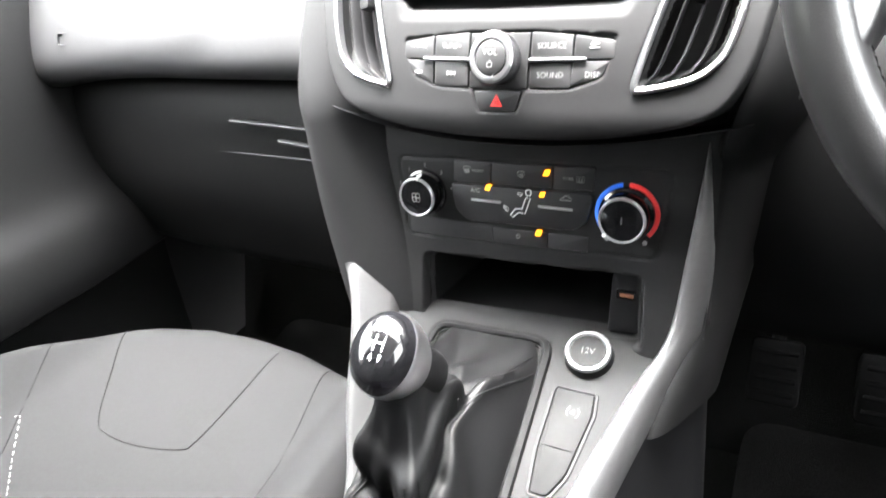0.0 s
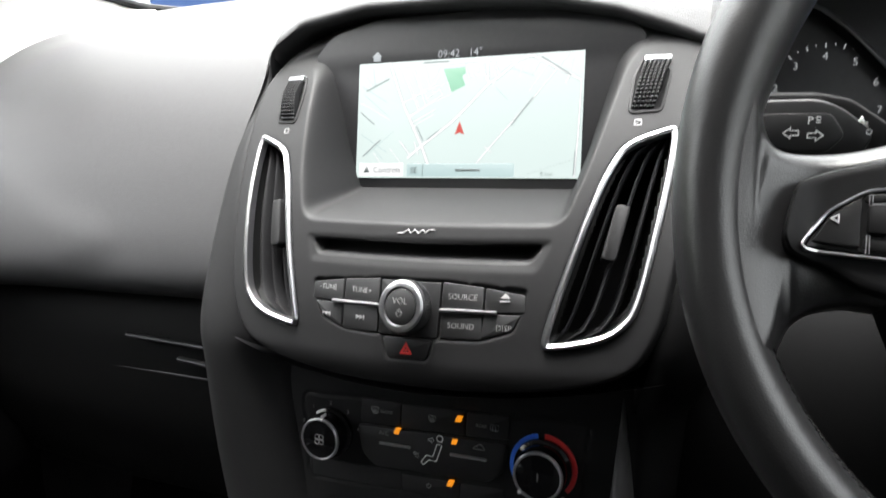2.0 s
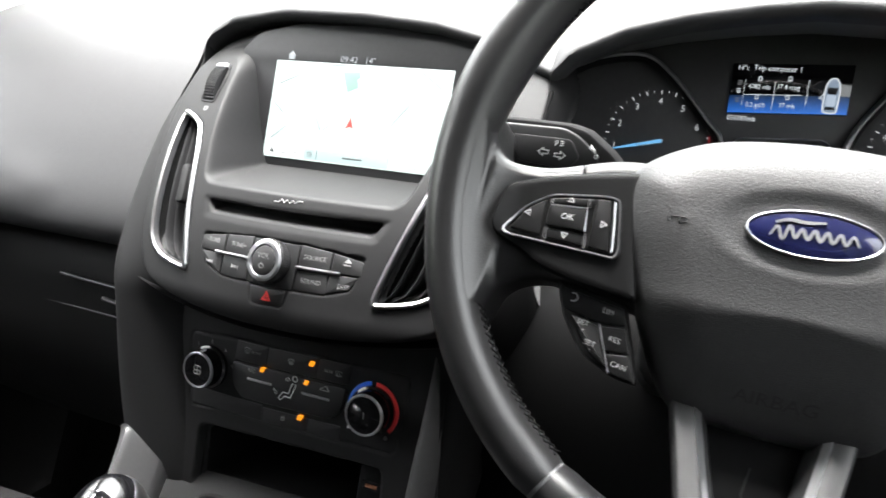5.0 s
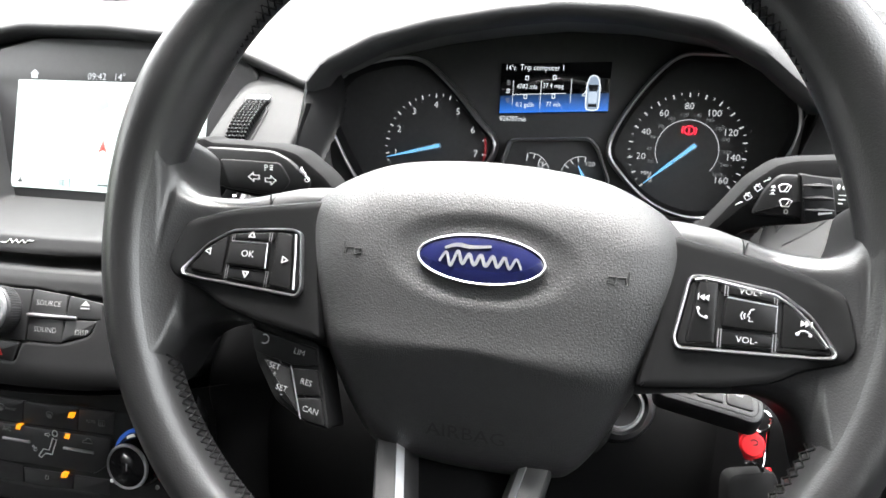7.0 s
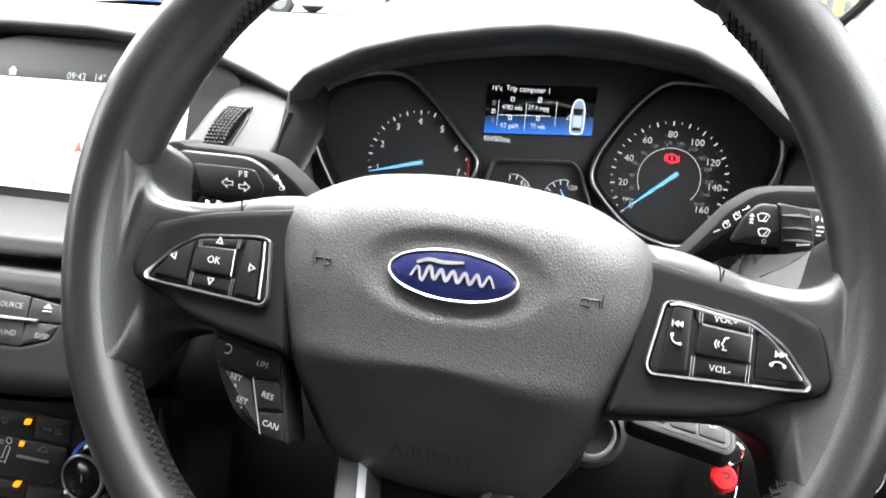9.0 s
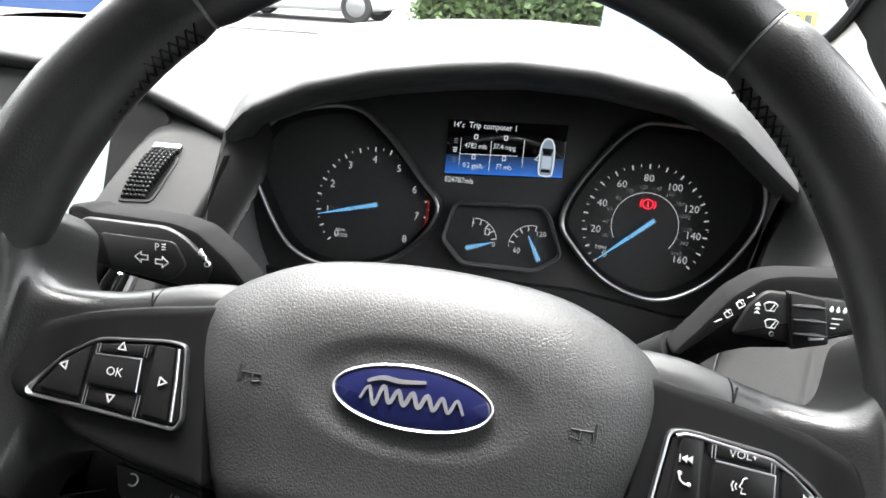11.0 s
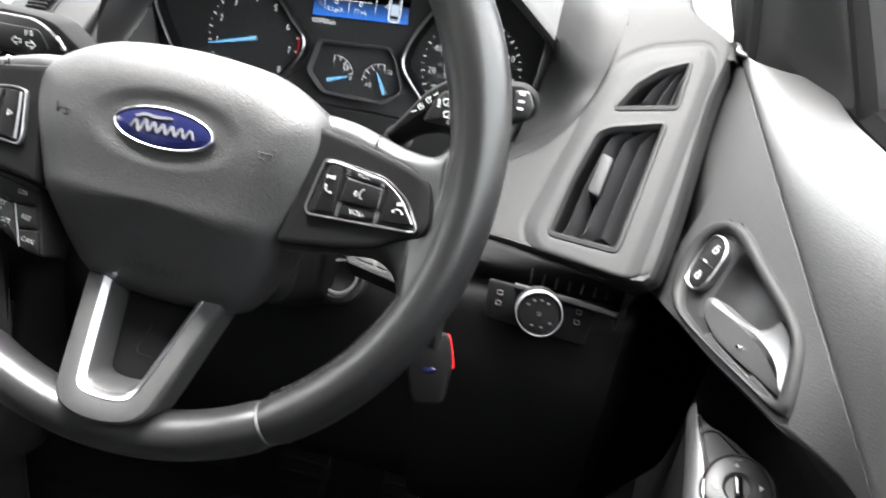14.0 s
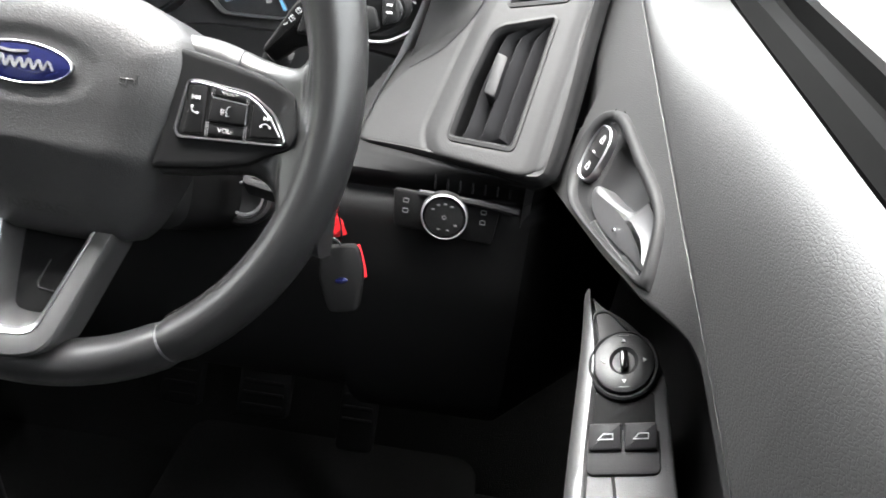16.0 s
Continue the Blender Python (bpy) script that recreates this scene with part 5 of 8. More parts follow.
def spoke_piece(s, u0, u1):
    """A stretch of a side spoke: a rounded bar that swells up into the rim."""
    tu, tv = np.array(SPOKE_TOP).T
    bu, bv = np.array(SPOKE_LOW).T
    rings = []
    for u in np.linspace(u0, u1, max(8, int((u1 - u0) / 0.0009))):
        k = u - (0.0075 * float(ss(0.112, 0.145, u)) if s < 0 else 0.0)
        vt, vb = np.interp(k, tu, tv), np.interp(k, bu, bv)
        st = (np.interp(k + 0.001, tu, tv) - np.interp(k - 0.001, tu, tv)) / 0.002
        sb = (np.interp(k + 0.001, bu, bv) - np.interp(k - 0.001, bu, bv)) / 0.002
        ring = [(vt, -0.046)]
        for q in 0.5 - 0.5 * np.cos(np.linspace(0, math.pi, 44)):
            v = vt + (vb - vt) * q
            w = spoke_w(s, u, v)
            for d, sl, rr in ((vt - v, st, 0.0090), (v - vb, sb, 0.0090)):
                d = min(d / math.sqrt(1 + sl * sl) / rr, 1.0)
                w -= 0.0115 * (1 - math.sqrt(max(0.0, 1 - (1 - d) ** 2)))
            ring.append((v, w))
        ring.append((vb, -0.046))
        rings.append([F_WHEEL(s * u, v, w) for v, w in (ring if s > 0 else ring[::-1])])
    return Mesh().rings(rings, True, True, True)


def build_wheel():
    sw = thing("steering_wheel", "black leather-wrapped steering wheel with silver-trimmed switch panels", "steering wheel")
    joints = (-58, 52, 128, 238)
    for a0, a1, m in ((-58, 52, M_LEATHER), (52, 128, M_LEATHER), (128, 238, M_LEATHER), (238, 302, M_LEATHER)):
        part("rim", rim_piece(a0 + 0.3, a1 - 0.3), m, sw, "smooth black leather rim wrap", sharp=60)
    for j in joints:
        part("rim_joint", rim_piece(j - 0.35, j + 0.35, -0.0012), M_DULL, sw)
    # stitched seam round the inner side
    for a0, a1 in ((130, 160), (200, 236), (-56, -20), (20, 50)):
        m = Mesh()
        for d in np.arange(a0, a1, 1.5):
            for s in (0, 1):
                p, q = [], []
                for k in (0, 1):
                    a = radians(d + 1.5 * k)
                    off = -0.0137 if (k ^ s) else -0.0125
                    ww = -0.0035 if (k ^ s) else 0.0045
                    rad = RIM_R + off - 0.0004
                    p.append(rim_at(rad, a, ww))
                m.tube(p, 0.0005, n=5)
        part("stitching", m, M_BLACK, sw, "black cross stitching")
    # airbag pad
    half = [(0.0390, 0.0432), (0.0615, 0.0355), (0.0775, 0.0243), (0.0820, 0.0105), (0.0778, -0.0120), (0.0690, -0.0385), (0.0565, -0.0670), (0.0460, -0.0825), (0.0345, -0.0875)]
    padp = spline([(0, 0.0462)] + half + [(0, -0.0900)] + mirror(half), 5)
    rim_w = -0.020
    oval = ell(0, 0, 0.0263, 0.0101, 48)
    def pad_w(U, V):
        d = -sdf(U, V, padp)
        w = rim_w + 0.020 * np.sqrt(np.clip(1 - (1 - np.clip(d / 0.030, 0, 1)) ** 2, 0, 1))
        # a fold across the middle, below which the cover falls away
        w -= 0.003 * ss(0.0, -0.036, V)
        fall = -0.0365 - 0.06 * np.abs(U) * (V < 0) - V
        w -= 0.52 * (np.sqrt(fall * fall + 0.0010 ** 2) + fall) / 2
        e = np.sqrt((U / 0.036) ** 2 + (V / 0.0170) ** 2)
        w -= 0.0018 * ss(1.2, 0.75, e)
        return w
    rings, c = [], np.array([0, -0.02])
    poly = ccw(padp)
    rows = []
    for s in list(np.linspace(1, 0.80, 14)) + list(np.linspace(0.77, 0.02, 46)):
        U, V = np.array([c[0] + (u - c[0]) * s for u, v in poly]), np.array([c[1] + (v - c[1]) * s for u, v in poly])
        Wd = pad_w(U, V)
        rows.append([F_WHEEL(a, b, w) for a, b, w in zip(U, V, Wd)])
    rows = [[F_WHEEL(u, v, -0.060) for u, v in poly]] + rows
    pad = part("airbag_pad", Mesh().rings(rows, True, False, True), M_PAD, sw, "grained dark grey airbag cover", sharp=70)
    # badge: blue oval with a plain pale flourish
    fb = lambda a, b, w: F_WHEEL(a, b, w - 0.0026)
    bd = part("badge", Mesh().plate(oval, fb, -0.004, 0.0030, 0.0015, dome=0.0008), M_BADGE, sw, "blue oval badge with chrome rim")
    part("badge_rim", Mesh().band(oval, fb, [(-0.0002, -0.002), (-0.0002, 0.0032), (0.0002, 0.0035), (0.0006, 0.0032), (0.0007, 0.0026)]), M_CHROME, bd)
    def ribbon(pts, half):
        """A flat pale ribbon of changing width along a rounded path."""
        P = [np.array(p) for p in spline(pts, 8, False)]
        lo, hi = [], []
        for k, p in enumerate(P):
            t = P[min(k + 1, len(P) - 1)] - P[max(k - 1, 0)]
            n = np.array([-t[1], t[0]]) / (np.linalg.norm(t) + 1e-9)
            q = half * (0.45 + 0.55 * math.sin(math.pi * (0.08 + 0.84 * k / (len(P) - 1))))
            lo.append(tuple(p - n * q))
            hi.append(tuple(p + n * q))
        m = Mesh()
        for k in range(len(P) - 1):
            m.rings([[fb(*c, w) for c, w in ((lo[i], 0.003), (lo[i], 0.0043), (hi[i], 0.0043), (hi[i], 0.003))] for i in (k, k + 1)], True, k == 0, k == len(P) - 2)
        return m
    wave = [(-0.0165 + 0.0024 * k, (-0.0032, 0.0020)[k % 2] * (1.2 if k in (2, 3) else 0.8)) for k in range(15)]
    for pts, h in (([(-0.0150, 0.0032), (-0.0100, 0.0050), (-0.0040, 0.0046), (0.0040, 0.0056)], 0.0008), (wave, 0.0007)):
        part("pale_stroke", ribbon(pts, h), M_SILVER, bd)
    # horn marks and embossed word: dark colour stands for the relief's shade
    for s in (-1, 1):
        def pf(a, b, w):
            return F_WHEEL(a, b, float(pad_w(np.array([a]), np.array([b]))[0]) + w)
        x = s * 0.0545
        part("horn_mark", Mesh().tube([pf(x - s * a, b - 0.001, 0.0001) for a, b in ((-0.0042, 0.0028), (-0.0042, -0.0022), (-0.0034, -0.0022), (-0.0030, 0.0002), (0.0036, 0.0002), (0.0040, -0.0020), (0.0010, -0.0026), (0.0006, 0.0002))], 0.00045, n=5), M_EMB, pad)
    letters("AIRBAG", pf, 0.0, -0.0715, 0.0080, 0.0003, M_EMB, pad, stretch=1.25)
    # spokes
    for s in (-1, 1):
        t = lambda pts: [(s * u, v) for u, v in pts]
        part("spoke", spoke_piece(s, 0.058, 0.1022), M_SPOKE, sw, "satin grey spoke", sharp=60)
        part("spoke_wrap", spoke_piece(s, 0.1028, 0.1550 if s > 0 else 0.1610), M_LEATHER, sw, "smooth black leather where spoke meets rim", sharp=60)
        face = [(0.072, 0.0200), (0.080, 0.0184), (0.096, 0.0158), (0.1116, 0.0125), (0.124, 0.0092), (0.134, 0.0042), (0.1362, -0.0060), (0.1378, -0.0160), (0.1355, -0.0215), (0.131, -0.0238), (0.122, -0.0268), (0.1132, -0.0325), (0.095, -0.0370), (0.064, -0.0415), (0.070, -0.015)]
        fp = part("switch_plate", Mesh().plate(rpoly(t(face), 0.004, 3), F_SPOKE, -0.03, -0.0125, 0.0025, dome="curved"), M_PLATE, sw, "satin black switch plate")
        bz = rpoly(t([(0.0795, 0.0046), (0.0860, 0.0054), (0.112, 0.0024), (0.1240, -0.0056), (0.1300, -0.0145), (0.1322, -0.0186), (0.1312, -0.0212), (0.1270, -0.0218), (0.0775, -0.0245), (0.0752, -0.0205)]), 0.0035, 3)
        part("trim_ring", Mesh().band(bz, F_SPOKE, [(0.0002, -0.0135), (0.0002, -0.0106), (0.0006, -0.0100), (0.0012, -0.0101), (0.0016, -0.0112)]), M_CHROME, fp, "satin chrome trim ring")
        part("key_pad", Mesh().plate(inset(ccw(bz), 0.0020), F_SPOKE, -0.014, -0.0108, 0.0004, dome="curved"), M_SWITCH, fp)
        keys = [[(0.0805, -0.0215), (0.0905, -0.0205), (0.0905, 0.0028), (0.0835, 0.0026)], [(0.0915, -0.0095 + 0.008), (0.1125, -0.0030), (0.1125, -0.0002), (0.0915, 0.0026)], [(0.0915, -0.0208), (0.1125, -0.0195), (0.1125, -0.0148), (0.0915, -0.0148)], [(0.1135, -0.0190), (0.1285, -0.0178), (0.1225, -0.0075), (0.1135, -0.0008)], [(0.0925, -0.0140), (0.1115, -0.0138), (0.1115, -0.0038), (0.0935, -0.0025)]]
        for i, kk in enumerate(keys):
            part("key", Mesh().plate(rpoly(t(kk), 0.0012, 2), F_SPOKE, -0.0112, -0.0098 if i < 4 else -0.0085, 0.0006), M_SWITCH, fp)
        fw = lambda a, b, w: F_SPOKE(a, b, w - 0.0094)
        edge = ((0.0822, 0.0026), (0.0806, -0.0080), (0.0792, -0.0212)) if s < 0 else ((0.0822, 0.0026), (0.0850, 0.0034), (0.0900, 0.0030), (0.1105, 0.0002), (0.1165, -0.0032), (0.1225, -0.0085), (0.1288, -0.0170))
        part("trim_edge", Mesh().tube([F_SPOKE(s * u, v, -0.0100) for u, v in edge], 0.0006, n=8), M_CHROME, fp, "satin chrome inner edge")
        for u, v0, v1 in ((0.0934, 0.0024, -0.0022), (0.1108, 0.0002, -0.0036), (0.0922, -0.0146, -0.0222), (0.1112, -0.0142, -0.0212)):
            for o in (-0.0005, 0.0005):
                part("key_joint", Mesh().tube([F_SPOKE(s * (u + o), v0, -0.0097), F_SPOKE(s * (u + o), v1, -0.0097)], 0.00016, n=5), M_DULL, fp)
        el = [(-0.1105, -0.0036), (-0.0938, -0.0028), (-0.0929, -0.0138)] if s < 0 else [(0.0939, -0.0028), (0.1112, -0.0042), (0.1112, -0.0136)]
        part("key_edge", Mesh().tube([F_SPOKE(u, v, -0.0086) for u, v in el], 0.0003, n=6), M_CHROME, fp, "thin silver key edge")
        if s < 0:
            letters("OK", fw, -0.1020, -0.0083, 0.0042, 0.0013, M_PRINT, fp)
            for u, v, a in ((-0.1020, 0.0003, 90), (-0.1020, -0.0172, -90), (-0.1215, -0.0090, 180), (-0.0850, -0.0090, 0)):
                ca, sa = math.cos(radians(a)), math.sin(radians(a))
                tri = [(u + x * ca - y * sa, v + x * sa + y * ca) for x, y in ((-0.0013, -0.0017), (0.0018, 0), (-0.0013, 0.0017))]
                part("mark", Mesh().band(tri, fw, [(0, 0), (0, 0.0003), (0.0004, 0.0003), (0.0004, 0)]), M_PRINT, fp)
        else:
            letters("VOL+", fw, 0.1020, 0.0002, 0.0034, 0.0003, M_PRINT, fp, fine=0.006)
            letters("VOL-", fw, 0.1016, -0.0178, 0.0034, 0.0003, M_PRINT, fp, fine=0.006)
            for u, v, d, a0, a1 in ((0.0862, -0.0088, 1, 165, 285), (0.1208, -0.0142, -1, 25, 155)):
                hook = [(u + 0.0024 * math.cos(radians(a)), v + 0.0024 * math.sin(radians(a))) for a in np.linspace(a0, a1, 9)]
                part("mark", Mesh().tube([fw(x, y, 0.0002) for x, y in hook], 0.00034, n=5), M_PRINT, fp)
                for x, y in (hook[0], hook[-1]):
                    part("mark", Mesh().plate(ell(x, y, 0.0007, n=8), fw, 0, 0.0004, 0.0001), M_PRINT, fp)
                for q in (0, 0.0016):
                    part("mark", Mesh().plate([(u + d * (q - 0.0012) * -1, v + 0.0038), (u + d * (q + 0.0006) * -1, v + 0.0050), (u + d * (q - 0.0012) * -1, v + 0.0062)][::-d], fw, 0, 0.0003, 0.0001), M_PRINT, fp)
                part("mark", Mesh().plate(rect(u - d * 0.0026, v + 0.0050, 0.0004, 0.0024, 0.0001), fw, 0, 0.0003, 0.0001), M_PRINT, fp)
            for path in (((0.1032, -0.0062), (0.1020, -0.0066), (0.1016, -0.0080), (0.1010, -0.0090), (0.1018, -0.0094), (0.1016, -0.0108), (0.1030, -0.0108)), ((0.1002, -0.0080), (0.0998, -0.0090), (0.1002, -0.0100)), ((0.0993, -0.0076), (0.0987, -0.0090), (0.0993, -0.0104))):
                part("mark", Mesh().tube([fw(x, y, 0.0013) for x, y in path], 0.00024, n=5), M_PRINT, fp)
        jt = [(0.1015, 0.0205), (0.1005, 0.0150), (0.1005, 0.0115)]
        part("spoke_joint", Mesh().tube([F_SPOKE(s * u, v, -0.0188) for u, v in jt], 0.0004, n=6), M_DARK, sw)
    # cruise switches hang below one spoke
    fc = lambda a, b, w: F_WHEEL(a - 0.0045, b - 0.0065, w - 0.018)
    cr = part("cruise_switch_block", Mesh().plate(rpoly([(-0.101, -0.0300), (-0.066, -0.0360), (-0.054, -0.0730), (-0.066, -0.0715), (-0.082, -0.0640), (-0.094, -0.0480)], 0.003), fc, -0.02, -0.001, 0.0015), M_UNDER, sw, "black cruise control switches with white lettering")
    for pl in ([(-0.0985, -0.0335), (-0.0655, -0.0390), (-0.0640, -0.0465), (-0.0760, -0.0475), (-0.0945, -0.0440)], [(-0.0900, -0.0466), (-0.0768, -0.0490), (-0.0692, -0.0675), (-0.0780, -0.0620)], [(-0.0752, -0.0490), (-0.0635, -0.0480), (-0.0600, -0.0590), (-0.0718, -0.0600)], [(-0.0714, -0.0615), (-0.0596, -0.0600), (-0.0560, -0.0715), (-0.0665, -0.0700)]):
        part("key", Mesh().plate(rpoly(pl, 0.0012, 2), fc, -0.002, 0.0008, 0.0006), M_UNDER, cr)
    for t2, u, v in (("LIM", -0.0730, -0.0415), ("SET", -0.0835, -0.0490), ("+", -0.0830, -0.0525), ("SET", -0.0785, -0.0580), ("-", -0.0780, -0.0605), ("RES", -0.0675, -0.0540), ("CAN", -0.0635, -0.0655)):
        letters(t2, fc, u, v, 0.0036, 0.0012, M_GREYP, cr, turn=-8)
    part("mark", Mesh().tube([fc(-0.0905 + 0.002 * math.cos(radians(a)), -0.0380 + 0.002 * math.sin(radians(a)), 0.0012) for a in range(-120, 140, 20)], 0.0003, n=5), M_PRINT, cr)
    part("split_line", Mesh().tube([fc(-0.0760, -0.0480, 0.0008), fc(-0.0675, -0.0700, 0.0008)], 0.0003, n=5), M_DULL, cr)
    # forked lower spoke: a satin cover over the rim, chamfered bright on its inner side
    def fork(a, b, w):
        return F_WHEEL(a - 0.0025, b, w - 0.030 + 0.43 * (-0.0915 - b))
    def along(pts, n=48):
        """Even steps along a rounded open path."""
        P = [np.array(p) for p in spline(pts, 8, False)]
        d = np.cumsum([0] + [np.linalg.norm(P[k + 1] - P[k]) for k in range(len(P) - 1)])
        return [np.array([np.interp(q, d, [p[c] for p in P]) for c in (0, 1)]) for q in np.linspace(0, d[-1], n)]
    def bar(left, sec):
        """A U-shaped bar between an outer and an inner path; sec: (share across, height)."""
        out, inn = (along(p + [(-u, v) for u, v in p[:-1][::-1]]) for p in left)
        return Mesh().rings([[fork(*(o + (q - o) * s), w) for s, w in sec] for o, q in zip(out, inn)], True, True, True)
    cover = [(-0.0455, -0.058), (-0.0383, -0.0891), (-0.0332, -0.1114), (-0.0284, -0.1323), (-0.0258, -0.1408), (-0.0200, -0.1470), (-0.0080, -0.1502), (0, -0.1506)]
    rail = [(-0.0350, -0.058), (-0.0265, -0.0936), (-0.0216, -0.1140), (-0.0170, -0.1318), (-0.0148, -0.1358), (-0.0105, -0.1380), (-0.0040, -0.1389), (0, -0.1390)]
    lip = [(-0.0318, -0.058), (-0.0235, -0.0930), (-0.0187, -0.1130), (-0.0143, -0.1298), (-0.0126, -0.1330), (-0.0090, -0.1350), (-0.0040, -0.1358), (0, -0.1359)]
    well = [(-0.0290, -0.058), (-0.0208, -0.0920), (-0.0162, -0.1110), (-0.0122, -0.1262), (-0.0104, -0.1292), (-0.0074, -0.1306), (-0.0034, -0.1312), (0, -0.1313)]
    lo = part("lower_spoke", bar((cover, rail), [(-0.10, -0.024), (-0.04, -0.006), (0.04, -0.0018), (0.16, -0.0003), (0.35, 0.0), (0.92, 0.0), (1.0, -0.0005), (1.0, -0.012)]), M_SPOKE, sw, "satin grey forked lower spoke")
    part("inlay", bar((rail, lip), [(0, -0.004), (0, 0.0003), (0.08, 0.0006), (1, -0.0024), (1, -0.006)]), M_CHROME, lo, "satin silver inlay")
    part("well_wall", bar((lip, well), [(0, -0.008), (0, -0.0026), (0.3, -0.0040), (1, -0.0200), (1, -0.024)]), M_SPOKE, lo)
    # Floor of the opening, coloured black for the shade down there.
    part("fork_web", Mesh().plate(rpoly([(-0.030, -0.060), (-0.0125, -0.1325), (0.0125, -0.1325), (0.030, -0.060)], 0.003), fork, -0.030, -0.019, 0.001), M_BLACK, lo)
    part("web_rib", Mesh().tube([fork(-0.0005, -0.1030, -0.0185), fork(-0.0030, -0.1160, -0.0185), fork(-0.0012, -0.1190, -0.0185), fork(0.0080, -0.1195, -0.0185)], 0.0005, n=6), M_DARK, lo)
    # hub and column shroud
    part("hub", Mesh().lathe([(0.030, -0.03), (0.048, -0.045), (0.052, -0.07), (0.045, -0.08)], lambda u, v, w: F_WHEEL(u, v - 0.02, w), 32), M_DARK, sw)


build_wheel()


def stalk_body(st, outline, y, depth, stem):
    """A moulded stalk paddle: domed front, deep rounded back, and its stem to the column."""
    F = lambda u, v, w: Vector((u, y - w, v))
    part("lever", Mesh().plate(rpoly(outline, 0.003, 3), F, -depth, 0.006, 0.0028), M_BLACK, st)
    part("stem", Mesh().tube(spline(stem, 5, False), 0.0085, n=18), M_DARK, st)


def build_column():
    c = thing("steering_column", "black plastic steering column shroud behind the wheel", "steering column")
    rows = []
    for w, sx, sy in ((-0.060, 0.050, 0.040), (-0.070, 0.062, 0.052), (-0.12, 0.066, 0.055), (-0.22, 0.066, 0.055)):
        rows.append([F_WHEEL(u * sx, v * sy - 0.028, w) for u, v in rpoly([(-1, -1), (1, -1), (1.0, 0.8), (0.7, 1), (-0.7, 1), (-1.0, 0.8)], 0.35, 4)])
    part("shroud", Mesh().rings(rows, True, True, False), M_UNDER, c)
    ig = Vector((0.402, 0.462, 0.883))
    F = frame_of(ig, (1, 0.25, 0), (0, 0.35, 1))
    part("ignition_barrel", Mesh().lathe([(0.021, -0.03), (0.0205, -0.002), (0.018, 0.002), (0.0150, 0.003), (0.0142, -0.002), (0.006, -0.003), (0.0003, -0.003)], F, 36), M_MID, c, "ignition lock")
    part("ignition_ring", Mesh().lathe([(0.0125, 0.0025), (0.0122, 0.0036), (0.0110, 0.0036), (0.0105, 0.001)], F, 36, False), M_DULL, c, "chrome ignition ring")

    st = thing("wiper_stalk", "black wiper stalk with white symbols and a ridged collar", "stalk")
    stalk_body(st, [(0.428, 0.992), (0.436, 1.0025), (0.4485, 1.0195), (0.459, 1.028), (0.468, 1.0302), (0.488, 1.0318), (0.503, 1.0332), (0.5105, 1.0290), (0.5130, 1.0225), (0.5115, 1.0165), (0.503, 1.0110), (0.474, 1.000), (0.458, 0.998), (0.448, 0.9945), (0.437, 0.985)], 0.4365, 0.012, [(0.418, 0.480, 0.966), (0.424, 0.464, 0.976), (0.434, 0.448, 0.989)])
    FW = lambda u, v, w: Vector((u, 0.4315 - w, v))
    part("face_block", Mesh().plate(rpoly([(0.4495, 1.0035), (0.4545, 1.0165), (0.4600, 1.0232), (0.4950, 1.0225), (0.4985, 1.0110), (0.4740, 1.0030)], 0.003), FW, -0.006, 0.0030, 0.0018), M_BUTTON, st)
    part("ridged_collar", Mesh().plate(rpoly([(0.4672, 1.0240), (0.4815, 1.0225), (0.4860, 1.0045), (0.4720, 1.0005)], 0.0015), FW, -0.010, 0.0045, 0.0012), M_DARK, st)
    for a in (0.22, 0.48, 0.74):
        v0 = 1.0235 - 0.0215 * a
        part("ridge", Mesh().tube([FW(0.4690 + 0.0045 * a, v0, 0.0047), FW(0.4755 + 0.0045 * a, v0 + 0.0004, 0.0054), FW(0.4810 + 0.0042 * a, v0 + 0.0002, 0.0047)], [0.0004, 0.0011, 0.0004], n=6), M_MID, st)
    part("mark", Mesh().plate(rpoly([(0.4778, 1.0056), (0.4832, 1.0066), (0.4832, 1.0078), (0.4777, 1.0068)], 0.0003), FW, 0.004, 0.0052, 0.0001), M_WHITE, st)
    for u, v, c in ((0.4625, 1.0168, 1), (0.4638, 1.0100, 1)):
        part("wiper_mark", Mesh().tube([FW(u + a, v + b, 0.0032) for a, b in ((-0.0026, 0.0010), (-0.0012, 0.0019), (0.0012, 0.0019), (0.0026, 0.0010), (0.0015, -0.0016), (-0.0015, -0.0016), (-0.0026, 0.0010))], 0.00025, n=5), M_WHITE, st)
        part("wiper_mark", Mesh().tube([FW(u, v - 0.0014, 0.0032), FW(u + 0.0014, v + 0.0012, 0.0032)], 0.00022, n=5), M_WHITE, st)
    part("mark", Mesh().band(ell(0.4645, 1.0060, 0.0009, 0.0011, 14), FW, [(0, 0.0028), (0, 0.0034), (0.0003, 0.0034), (0.0003, 0.0028)]), M_GREYP, st)
    for v in (1.0142, 1.0158, 1.0174):
        part("mark", Mesh().plate([(0.4566, v - 0.0006), (0.4590, v - 0.0006), (0.4578, v + 0.0007)], FW, 0.002, 0.0033, 0.0001), M_WHITE, st)
    for u in (0.4848, 0.4872, 0.4896):
        part("drop_mark", Mesh().plate(spline([(u, 1.0200), (u + 0.0007, 1.0182), (u, 1.0174), (u - 0.0007, 1.0182)], 4), FW, 0.002, 0.0033, 0.0001), M_WHITE, st)
